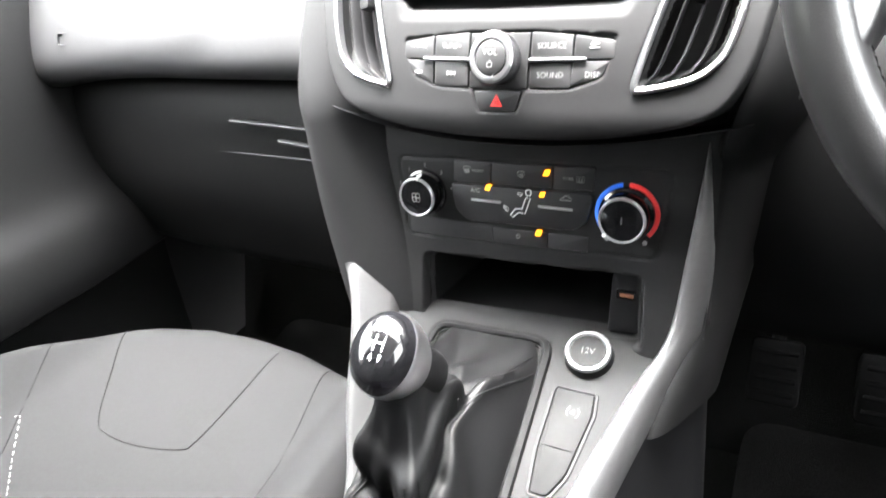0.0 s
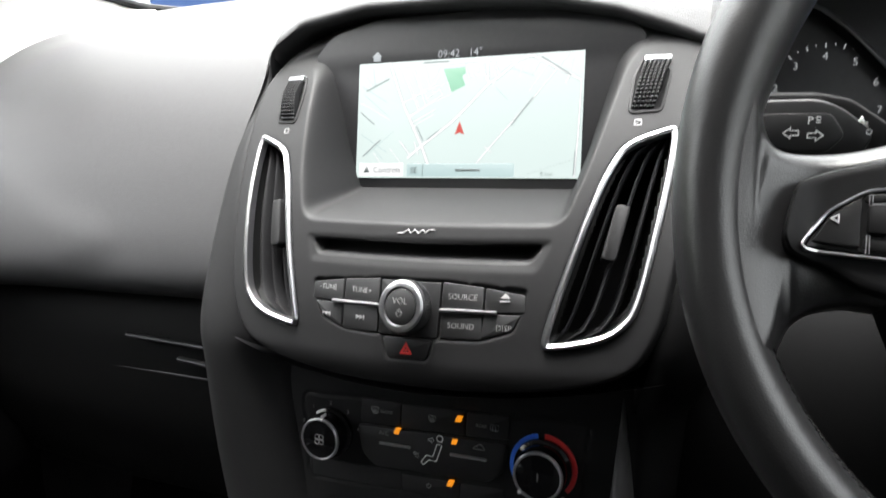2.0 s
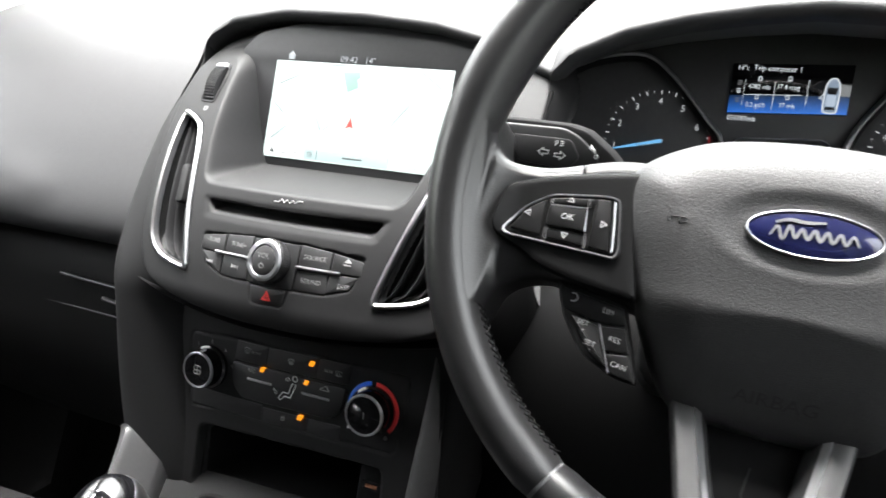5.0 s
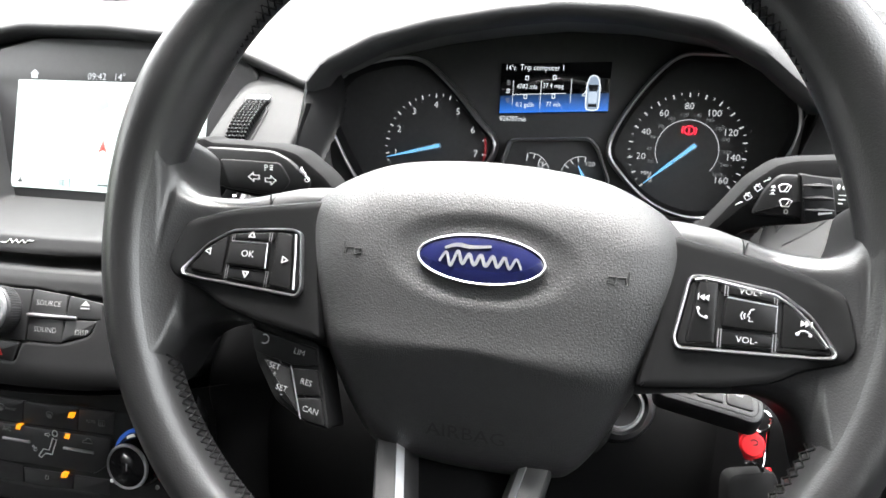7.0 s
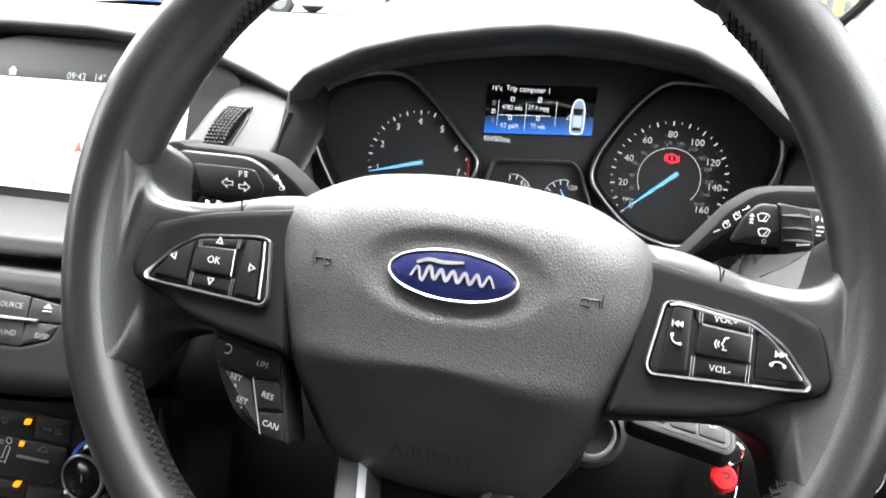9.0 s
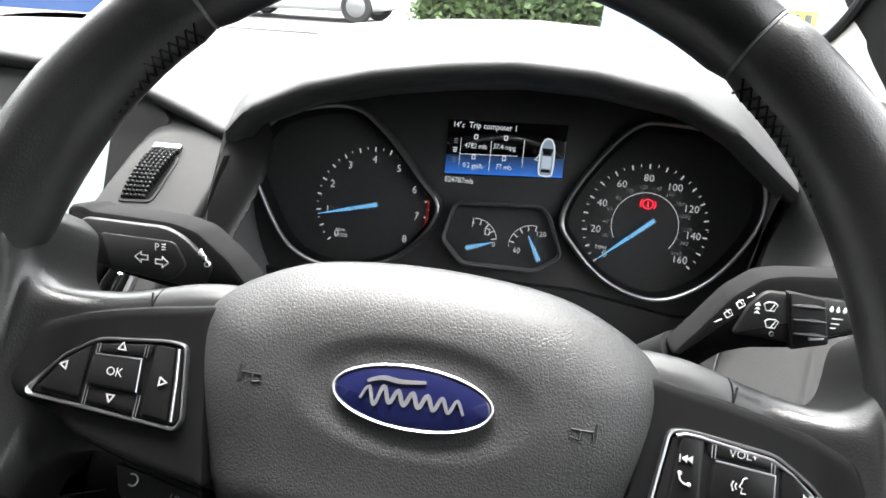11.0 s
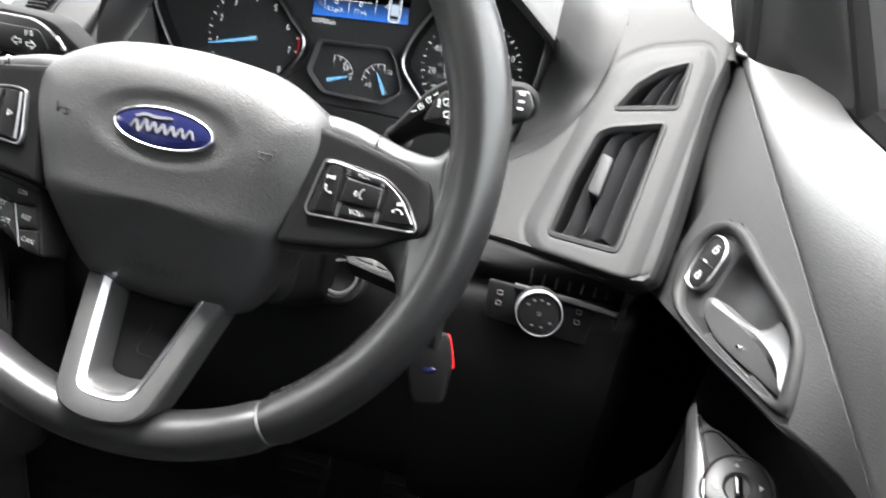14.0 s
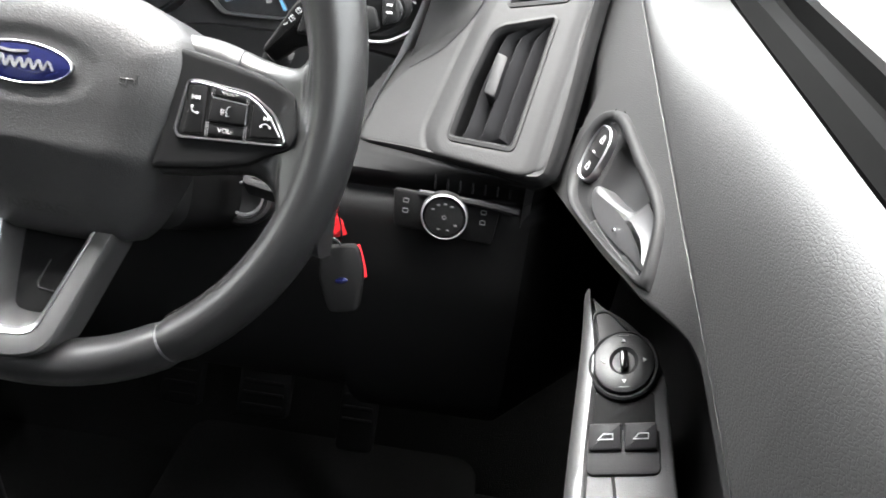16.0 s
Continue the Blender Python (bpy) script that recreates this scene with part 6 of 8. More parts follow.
    for v, w2 in ((1.0150, 0.0040), (1.0130, 0.0030), (1.0112, 0.0020)):
        part("mark", Mesh().plate(rect(0.4855 + w2 / 2, v, w2, 0.0004, 0.0001), FW, 0.002, 0.0033, 0.0001), M_WHITE, st)
    part("end_cap", Mesh().plate(rpoly([(0.4985, 1.0300), (0.5065, 1.0305), (0.5108, 1.0225), (0.5085, 1.0160), (0.4990, 1.0130)], 0.002), FW, -0.008, 0.0026, 0.0016), M_MID, st, "dark grey stalk end")
    for v in (1.0285, 1.0245, 1.0205):
        part("mark", Mesh().plate(rect(0.5030, v, 0.0034, 0.0013, 0.0004), FW, 0.002, 0.0029, 0.0001), M_WHITE, st)
    FS = lambda u, v, w: Vector((u, 0.4295 - w, v))
    for u, v in ((0.4475, 1.0120), (0.4515, 1.0165)):
        q = [(-0.0016, -0.0002), (-0.0002, -0.0020), (0.0018, -0.0004), (0.0006, 0.0018), (-0.0016, -0.0002)]
        part("wiper_mark", Mesh().tube([FS(u + a, v + b, 0.0001) for a, b in q], 0.00022, n=5), M_WHITE, st)
        part("wiper_mark", Mesh().tube([FS(u - 0.0010, v + 0.0014, 0.0001), FS(u + 0.0008, v - 0.0002, 0.0001)], 0.0002, n=5), M_WHITE, st)
    for u, v, k in ((0.4440, 1.0085, -1), (0.4550, 1.0200, 1)):
        part("arrow_mark", Mesh().tube([FS(u - 0.0014, v - 0.0008, 0.0001), FS(u + 0.0014, v + 0.0008, 0.0001), FS(u + 0.0014 * k - 0.0010 * k, v + 0.0008 * k + 0.0006, 0.0001)], 0.0002, n=5), M_WHITE, st)

    st = thing("indicator_stalk", "black indicator stalk with white arrow symbols", "stalk")
    stalk_body(st, [(0.1618, 1.0095), (0.1618, 1.0255), (0.164, 1.0275), (0.170, 1.0280), (0.1735, 1.0262), (0.194, 1.0258), (0.213, 1.0250), (0.224, 1.0222), (0.2390, 1.0110), (0.2500, 0.9990), (0.2450, 0.9900), (0.225, 0.9925), (0.184, 0.9990), (0.170, 1.0040)], 0.428, 0.013, [(0.262, 0.480, 0.966), (0.255, 0.462, 0.976), (0.243, 0.444, 0.991)])
    FI = lambda u, v, w: Vector((u, 0.4225 - w, v))
    part("face_block", Mesh().plate(rpoly([(0.1660, 1.0065), (0.1670, 1.0185), (0.1720, 1.0232), (0.2110, 1.0228), (0.2200, 1.0190), (0.2330, 1.0080), (0.2280, 0.9965), (0.1840, 1.0010)], 0.004), FI, -0.006, 0.0030, 0.0018), M_BUTTON, st)
    part("face_pad", Mesh().plate(rpoly([(0.1800, 1.0175), (0.2160, 1.0170), (0.2220, 1.0070), (0.2150, 0.9995), (0.1860, 1.0020)], 0.003), FI, 0.0, 0.0040, 0.0012), M_BUTTON, st)
    FA = lambda u, v, w: FI(u, v, w + 0.0040)
    for d in (-1, 1):
        ax, az = 0.2055 + 0.0046 * d, 1.0080 - 0.0006 * d
        arr = [(ax - d * 0.0030, az - 0.0012), (ax + d * 0.0002, az - 0.0012), (ax + d * 0.0002, az - 0.0027), (ax + d * 0.0036, az), (ax + d * 0.0002, az + 0.0027), (ax + d * 0.0002, az + 0.0012), (ax - d * 0.0030, az + 0.0012)]
        part("arrow_mark", Mesh().band(arr[::d], FA, [(0, -0.0002), (0, 0.0003), (0.0004, 0.0003), (0.0004, -0.0002)]), M_WHITE, st)
    letters("P", FA, 0.2080, 1.0140, 0.0046, 0.0003, M_WHITE, st)
    for k in (0, 1, 2):
        part("mark", Mesh().plate(rect(0.2110, 1.0152 - k * 0.0011, 0.0018, 0.0004, 0.0001), FA, -0.001, 0.0003, 0.0001), M_WHITE, st)
    FB = lambda u, v, w: FI(u, v, w + 0.0030)
    part("mark", Mesh().plate([(0.2268, 1.0122), (0.2292, 1.0116), (0.2296, 1.0124), (0.2300, 1.0100), (0.2275, 1.0150), (0.2262, 1.0132)][::-1], FB, -0.001, 0.0003, 0.0001), M_WHITE, st)
    part("mark", Mesh().band(ell(0.2305, 1.0085, 0.0012, n=12), FB, [(0, -0.001), (0, 0.0003), (0.0003, 0.0003), (0.0003, -0.001)]), M_WHITE, st)
    part("chrome_sliver", Mesh().tube(spline([(0.176, 0.440, 0.994), (0.168, 0.445, 0.982), (0.163, 0.449, 0.968)], 5, False), 0.0010, n=6), M_BRIGHT, st)


build_column()


# ---------------------------------------------------------------- car key with tag
def build_key():
    k = thing("car_key", "black folding car key in the ignition with red tag", "key")
    F1 = frame_of((0.4405, 0.431, 0.9100), (1, -0.15, -0.12), (0, 0.80, 0.60))
    F = lambda u, v, w: F1(u * 0.86, v * 0.86, w * 0.9)
    part("fob", Mesh().plate(rpoly([(-0.030, -0.013), (0.026, -0.014), (0.031, -0.006), (0.030, 0.009), (0.020, 0.014), (-0.030, 0.012)], 0.005), F, -0.007, 0.007, 0.003), M_MID, k)
    for u in (-0.016, 0.001, 0.017):
        b = part("fob_button", Mesh().plate(rect(u, 0.001, 0.0145, 0.016, 0.002), F, 0.004, 0.0078, 0.0008), M_BUTTON, k)
        part("mark", Mesh().band(rect(u, 0.001, 0.0036, 0.0024, 0.0008), F, [(0, 0.0074), (0, 0.0082), (0.0004, 0.0082), (0.0004, 0.0074)]), M_PRINT, b)
    part("blade", Mesh().plate(rect(-0.038, 0, 0.02, 0.008, 0.001), F, -0.002, 0.001, 0.0005), M_BRIGHT, k)
    part("button_field", Mesh().band(rpoly([(-0.0270, -0.0095), (0.0245, -0.0105), (0.0280, -0.0050), (0.0272, 0.0075), (0.0190, 0.0115), (-0.0270, 0.0100)], 0.004), F, [(0, 0.0060), (0.0002, 0.0073), (0.0007, 0.0073), (0.0010, 0.0060)]), M_DARK, k)
    r = Vector((0.4700, 0.438, 0.8965))
    part("ring", Mesh().tube([r + Vector((0.0045 * math.cos(a), 0.001 * math.sin(a), 0.0055 * math.sin(a))) for a in np.arange(0, 6.28, 0.3)], 0.0007, True, 6), M_BRIGHT, k)
    tag = part("tag", Mesh().tube([Vector(p) for p in spline([(0.4655, 0.445, 0.8930), (0.4670, 0.449, 0.8850), (0.4695, 0.451, 0.8760), (0.4720, 0.452, 0.8690)], 5, False)], 0.0050, n=12, flat=0.5, up=(0, 1, 0)), M_TAG, k, "bright red plastic tag")
    FT = frame_of((0.4690, 0.4455, 0.8790), (1, 0, 0), (0, 0.4, 1))
    part("tag_disc", Mesh().lathe([(0.0062, -0.002), (0.0065, 0.0), (0.0055, 0.0016), (0.0003, 0.0020)], FT, 28), M_TAG, tag)
    part("tag_mark", Mesh().tube([FT(0.0006 + 0.0018 * math.cos(radians(a)), 0.0014 + 0.0014 * math.sin(radians(a)), 0.0021) for a in range(150, -120, -25)], 0.0003, n=5), M_DARK, tag)
    part("tag_strap", Mesh().tube(spline([(0.4815, 0.461, 0.858), (0.4845, 0.459, 0.850), (0.4872, 0.457, 0.842), (0.4885, 0.456, 0.836)], 5, False), 0.0026, n=10, flat=0.5, up=(0, 1, 0)), M_TAG, tag)
    part("shackle", Mesh().tube([Vector((0.4735, 0.438, 0.8950)), Vector((0.4750, 0.441, 0.8820)), Vector((0.4755, 0.443, 0.8685))], 0.0008, n=8), M_BRIGHT, k)
    part("shackle", Mesh().tube([Vector((0.4660, 0.442, 0.8700)), Vector((0.4685, 0.440, 0.8725)), Vector((0.4725, 0.441, 0.8705)), Vector((0.4750, 0.443, 0.8660))], 0.0010, n=8), M_BRIGHT, k)
    F3 = frame_of((0.4745, 0.449, 0.8385), (1, 0.2, 0.12), (-0.15, 0.3, 1))
    part("second_fob", Mesh().plate(rpoly([(-0.013, 0.022), (0.013, 0.022), (0.016, 0.002), (0.011, -0.026), (-0.011, -0.026), (-0.016, 0.002)], 0.006), F3, -0.006, 0.006, 0.0035), M_BLACK, k, "second black key fob hanging below")
    part("second_fob_badge", Mesh().plate(ell(0, -0.002, 0.0045, 0.0022, 16), F3, 0.005, 0.0065, 0.0003), M_BADGE, k)


build_key()


# ---------------------------------------------------------------- instruments
def build_cluster():
    c = thing("instrument_cluster", "black instrument cluster with two dials and lit trip display", "instrument cluster")
    face = rpoly([(0.132, 0.955), (0.132, 1.06), (0.17, 1.10), (0.335, 1.125), (0.50, 1.10), (0.538, 1.06), (0.538, 0.955), (0.47, 0.90), (0.20, 0.90)], 0.02)
    part("back_panel", Mesh().plate(face, F_CLUS, -0.02, -0.006, 0.001), M_DIAL, c)
    rings = {"tach": [(0.1495, 1.037), (0.1620, 1.0655), (0.190, 1.0785), (0.226, 1.0815), (0.252, 1.064), (0.280, 1.034), (0.2945, 1.016), (0.286, 0.994), (0.262, 0.972), (0.220, 0.962), (0.184, 0.974), (0.160, 1.008)],
             "speed": [(0.385, 1.016), (0.398, 1.048), (0.427, 1.0835), (0.454, 1.0885), (0.498, 1.0815), (0.517, 1.058), (0.5195, 1.028), (0.500, 0.993), (0.475, 0.972), (0.450, 0.9655), (0.420, 0.975), (0.396, 0.996)]}
    for name, pts in rings.items():
        poly = spline(pts, 5)
        part("dial_face", Mesh().plate(poly, F_CLUS, -0.006, -0.004, 0.0005), M_DIAL, c)
        part("dial_ring", Mesh().band(poly, F_CLUS, [(-0.002, -0.004), (-0.0012, 0.007), (0.0002, 0.0082), (0.0014, 0.0075), (0.003, -0.004)]), M_CHROME, c, "thin grey metal dial ring")
        part("dial_ring_shade", Mesh().band(poly, F_CLUS, [(0.0015, -0.004), (0.0018, 0.0065), (0.0042, 0.0030), (0.0050, -0.004)]), M_DARK, c)
    small = rpoly([(0.306, 1.020), (0.370, 1.0235), (0.377, 1.016), (0.388, 0.988), (0.370, 0.975), (0.315, 0.975), (0.2985, 0.992)], 0.005)
    part("gauge_ring", Mesh().band(small, F_CLUS, [(-0.001, -0.004), (-0.0006, 0.004), (0.0004, 0.005), (0.0012, 0.004), (0.002, -0.004)]), M_DULL, c)

    def dial(cx, cz, r, n, long_every, a0, a1, labels, size, lr, skip=0):
        m1 = Mesh()
        for i in range(n + 1):
            a = radians(a0 + (a1 - a0) * i / n)
            l = 0.0034 if i % long_every == 0 else 0.0020
            wd = 0.00052 if i % long_every == 0 else 0.00028
            p, q = (cx + r * math.cos(a), cz + r * math.sin(a)), (cx + (r - l) * math.cos(a), cz + (r - l) * math.sin(a))
            nx, nz = -math.sin(a) * wd, math.cos(a) * wd
            m1.add([F_CLUS(p[0] + nx, p[1] + nz, -0.0030), F_CLUS(p[0] - nx, p[1] - nz, -0.0030), F_CLUS(q[0] - nx, q[1] - nz, -0.0030), F_CLUS(q[0] + nx, q[1] + nz, -0.0030)], [(0, 1, 2, 3)])
        part("scale_ticks", m1, M_DIALTXT, c, "white dial ticks", solid=False)
        for i, t in enumerate(labels):
            a = radians(a0 + (a1 - a0) * i / (len(labels) - 1))
            letters(t, F_CLUS, cx + lr * math.cos(a), cz + lr * math.sin(a), size, -0.0028, M_DIALTXT, c)

    def needle(cx, cz, deg, l, tail):
        a = radians(deg)
        F = lambda u, v, w: F_CLUS(cx + u * math.cos(a) - v * math.sin(a), cz + u * math.sin(a) + v * math.cos(a), w)
        nd = part("needle", Mesh().plate([(-tail, -0.0017), (l * 0.35, -0.0014), (l, -0.0002), (l, 0.0002), (l * 0.35, 0.0014), (-tail, 0.0017)], F, 0.001, 0.0024, 0.0005), M_NEEDLE, c, "pale blue needle")
        part("needle_cap", Mesh().band(rpoly([(-tail - 0.0004, -0.0022), (l * 0.35, -0.0017), (l * 0.35, 0.0017), (-tail - 0.0004, 0.0022)], 0.0012, 3), F, [(0, 0.0008), (0, 0.0026), (0.0006, 0.0026), (0.0006, 0.0008)]), M_GREYP, nd)

    dial(0.2428, 1.0107, 0.0440, 32, 2, 221.8, -39, list("012345678"), 0.0078, 0.0351)
    needle(0.2428, 1.0109, 194, 0.0420, 0.0054)
    letters("rpm", F_CLUS, 0.2195, 0.9905, 0.0046, -0.0028, M_DIALTXT, c)
    letters("x1000", F_CLUS, 0.2205, 0.9862, 0.0040, -0.0028, M_DIALTXT, c)
    o, i = ell(0.2428, 1.0107, 0.0438, n=10, a0=-34, a1=12), ell(0.2428, 1.0107, 0.0422, n=10, a0=-34, a1=12)
    part("red_zone", Mesh().plate(o + i[::-1], F_CLUS, -0.004, -0.0027, 0.0001), mat("dial_red", (0.5, 0.02, 0.03), emit=0.22), c)
    dial(0.4440, 1.0167, 0.0442, 32, 2, 221.4, -38.2, ["0", "20", "40", "60", "80", "100", "120", "140", "160"], 0.0074, 0.0343)
    inner = ell(0.4441, 1.0170, 0.0234, n=48, a0=-39, a1=207)
    part("inner_scale_line", Mesh().tube([F_CLUS(u, v, -0.0028) for u, v in inner], 0.0003, n=4), M_DIALTXT, c)
    for k, t in enumerate(("20", "40", "60", "80", "100", "120", "140", "160", "180", "200", "220", "240")):
        a = radians(196.6 - 19.4 * k)
        letters(t, F_CLUS, 0.4448 + 0.0289 * math.cos(a), 1.0157 + 0.0289 * math.sin(a), 0.0042, -0.0028, M_DIALDIM, c)
    for k in range(25):
        a = radians(206.3 - 9.7 * k)
        ln = 0.0022 if k % 2 else 0.0014
        part("inner_tick", Mesh().tube([F_CLUS(0.4441 + r * math.cos(a), 1.0170 + r * math.sin(a), -0.0028) for r in (0.0234, 0.0234 + ln)], 0.00022, n=4), M_DIALDIM, c)
    letters("MPH", F_CLUS, 0.4153, 0.9982, 0.0040, -0.0028, M_DIALTXT, c)
    letters("km/h", F_CLUS, 0.4687, 1.0000, 0.0040, -0.0028, M_DIALDIM, c)
    needle(0.4445, 1.0170, 220.8, 0.0410, 0.0070)
    for rr, a0, a1 in ((0.0036, 0, 360), (0.0053, 140, 220), (0.0053, -40, 40)):
        part("brake_lamp", Mesh().tube([F_CLUS(0.4445 + rr * math.cos(radians(a)), 1.0325 + rr * 0.9 * math.sin(radians(a)), -0.0026) for a in range(a0, a1 + 1, 12)], 0.00055, n=5), M_REDLIT, c, "lit red brake lamp")
    part("brake_lamp", Mesh().plate(rect(0.4445, 1.0325, 0.0011, 0.0042, 0.0002), F_CLUS, -0.004, -0.0025, 0.0001), M_REDLIT, c)
    # trip display
    disp = part("trip_display", Mesh().plate([(0.2955, 1.0400), (0.3820, 1.0445), (0.3825, 1.0830), (0.2950, 1.0800)], F_CLUS, -0.005, -0.0034, 0.0003), M_LENS, c, "lit trip computer display")
    nb = 10
    for k in range(nb):
        t0, t1 = k / nb, (k + 1) / nb
        z0, z1 = 1.0405 + 0.014 * t0, 1.0405 + 0.014 * t1
        f = (1 - t0) ** 1.3
        mm = mat("lcd_blue_band", (0.004 + 0.014 * f, 0.015 + 0.10 * f, 0.04 + 0.42 * f), emit=1.0)
        part("blue_band", Mesh().plate([(0.2955, z0), (0.3820, z0 + 0.0045), (0.3820, z1 + 0.0045), (0.2955, z1)], F_CLUS, -0.004, -0.0033, 0.00001), mm, disp)
    L = lambda t, u, v, s: letters(t, F_CLUS, u, v, s, -0.0030, M_LIT, disp, turn=0, align="LEFT", stretch=0.86)
    L("14\u00b0c", 0.2985, 1.0770, 0.0056)
    L("Trip computer 1", 0.3105, 1.0775, 0.0062)
    L("4782 mls", 0.3085, 1.0625, 0.0053)
    L("37.4 mpg", 0.3295, 1.0635, 0.0053)
    L("0.2 gal/h", 0.3085, 1.0480, 0.0052)
    L("77 mls", 0.3330, 1.0490, 0.0052)
    for pl in ([(0.3280, 1.0455), (0.3284, 1.0455), (0.3284, 1.0670), (0.3280, 1.0670)], [(0.3060, 1.0555), (0.3480, 1.0575), (0.3480, 1.0579), (0.3060, 1.0559)], [(0.3520, 1.0500), (0.3524, 1.0500), (0.3524, 1.0700), (0.3520, 1.0700)], [(0.3055, 1.0470), (0.3058, 1.0470), (0.3058, 1.0675), (0.3055, 1.0675)]):
        part("line_mark", Mesh().plate(pl, F_CLUS, -0.004, -0.0030, 0.00001), M_LIT, disp)
    for u, v in ((0.3165, 1.0690), (0.3385, 1.0700), (0.3160, 1.0543), (0.3385, 1.0552)):
        part("pump_mark", Mesh().band(rect(u, v, 0.0028, 0.0036, 0.0005), F_CLUS, [(0, -0.0034), (0, -0.0030), (0.0006, -0.0030), (0.0006, -0.0034)]), M_LIT, disp)
    for v in (1.0650, 1.0585, 1.0510):
        for k in range(3):
            part("menu_mark", Mesh().plate(rect(0.3018, v + 0.0014 - k * 0.0014, 0.0030, 0.0006, 0.0001), F_CLUS, -0.004, -0.0030, 0.00001), M_LIT if v == 1.0585 else M_DIALDIM, disp)
    body = spline([(0.3645, 1.0485), (0.3645, 1.0640), (0.3665, 1.0705), (0.3695, 1.0720), (0.3725, 1.0705), (0.3745, 1.0640), (0.3745, 1.0485), (0.3725, 1.0455), (0.3665, 1.0455)], 4)
    cm = part("car_mark", Mesh().plate(body, F_CLUS, -0.004, -0.0031, 0.0002), mat("lcd_car_grey", (0.22, 0.28, 0.36), emit=0.8), disp, "small car seen from above with an open door")
    part("car_mark_outline", Mesh().tube([F_CLUS(u, v, -0.0028) for u, v in body], 0.00055, True, 5), M_LIT, cm)
    for z0, z1, q0, q1 in ((1.0600, 1.0650, 0.0031, 0.0040), (1.0478, 1.0500, 0.0036, 0.0030)):
        part("car_mark_window", Mesh().plate([(0.3695 - q0, z0), (0.3695 + q0, z0), (0.3695 + q1, z1), (0.3695 - q1, z1)], F_CLUS, -0.0032, -0.0026, 0.0001), mat("lcd_dark", (0.01, 0.012, 0.016), 0.5, vary=0.0), cm)
    part("car_mark_roof", Mesh().plate(rect(0.3695, 1.0550, 0.0066, 0.0085, 0.0010), F_CLUS, -0.0032, -0.0027, 0.0001), mat("lcd_roof", (0.42, 0.50, 0.60), emit=0.8), cm)
    part("open_door_mark", Mesh().tube([F_CLUS(0.3645, 1.0605, -0.0027), F_CLUS(0.3608, 1.0560, -0.0027), F_CLUS(0.3640, 1.0560, -0.0027)], 0.0004, n=5), M_LIT, cm)
    letters("024787mls", F_CLUS, 0.2960, 1.0365, 0.0058, -0.0030, M_LIT, c, align="LEFT", stretch=0.86)
    # fuel and temperature
    for cx, cz, t0, t1, nd in ((0.3230, 0.9930, "1", "0", 20), (0.3650, 0.9920, "60", "120", 118)):
        a0, a1 = (10, 100) if t0 == "1" else (80, 185)
        m = Mesh()
        m.tube([F_CLUS(cx + 0.0165 * math.cos(radians(a)), cz + 0.0165 * math.sin(radians(a)), -0.003) for a in range(a0, a1, 6)], 0.0003, n=4)
        for a in range(a0, a1 + 1, 22):
            m.tube([F_CLUS(cx + q * math.cos(radians(a)), cz + q * math.sin(radians(a)), -0.003) for q in (0.0125, 0.0165)], 0.0005, n=4)
        part("small_scale", m, M_DIALTXT, c)
    letters("1", F_CLUS, 0.3205, 1.0050, 0.0060, -0.0028, M_DIALTXT, c)
    letters("0", F_CLUS, 0.3375, 0.9920, 0.0056, -0.0028, M_DIALTXT, c)
    letters("120", F_CLUS, 0.3715, 1.0030, 0.0054, -0.0028, M_DIALTXT, c)
    letters("60", F_CLUS, 0.3550, 0.9895, 0.0056, -0.0028, M_DIALTXT, c)
    part("pump_mark", Mesh().band(rect(0.3320, 1.0005, 0.0040, 0.0050, 0.0005), F_CLUS, [(0, -0.004), (0, -0.0028), (0.0008, -0.0028), (0.0008, -0.004)]), M_DIALTXT, c)
    needle(0.3205, 0.9880, 18, 0.017, 0.003)
    needle(0.3700, 0.9870, 118, 0.016, 0.004)
    part("lower_cover", Mesh().plate([(0.132, 0.90), (0.538, 0.90), (0.538, 0.958), (0.47, 0.955), (0.40, 0.966), (0.30, 0.966), (0.20, 0.955), (0.132, 0.958)], F_CLUS, -0.02, 0.004, 0.004), M_DARK, c)


build_cluster()


# ---------------------------------------------------------------- driver side vent panel and light switch
LOW_VENT = rpoly([(0.5565, 0.9955), (0.564, 1.0005), (0.6015, 1.0110), (0.5815, 0.9315), (0.5355, 0.9295), (0.545, 0.965)], 0.004, 3)
UP_VENT = rpoly([(0.5655, 1.0135), (0.578, 1.032), (0.593, 1.0445), (0.6135, 1.0535), (0.6075, 1.0225)], 0.003, 3)
SIDE_FRAME = rpoly([(0.5645, 1.042), (0.585, 1.055), (0.6225, 1.064), (0.6265, 1.055), (0.5910, 0.9165), (0.530, 0.9190), (0.5215, 0.929), (0.5480, 1.005)], 0.010, 4)


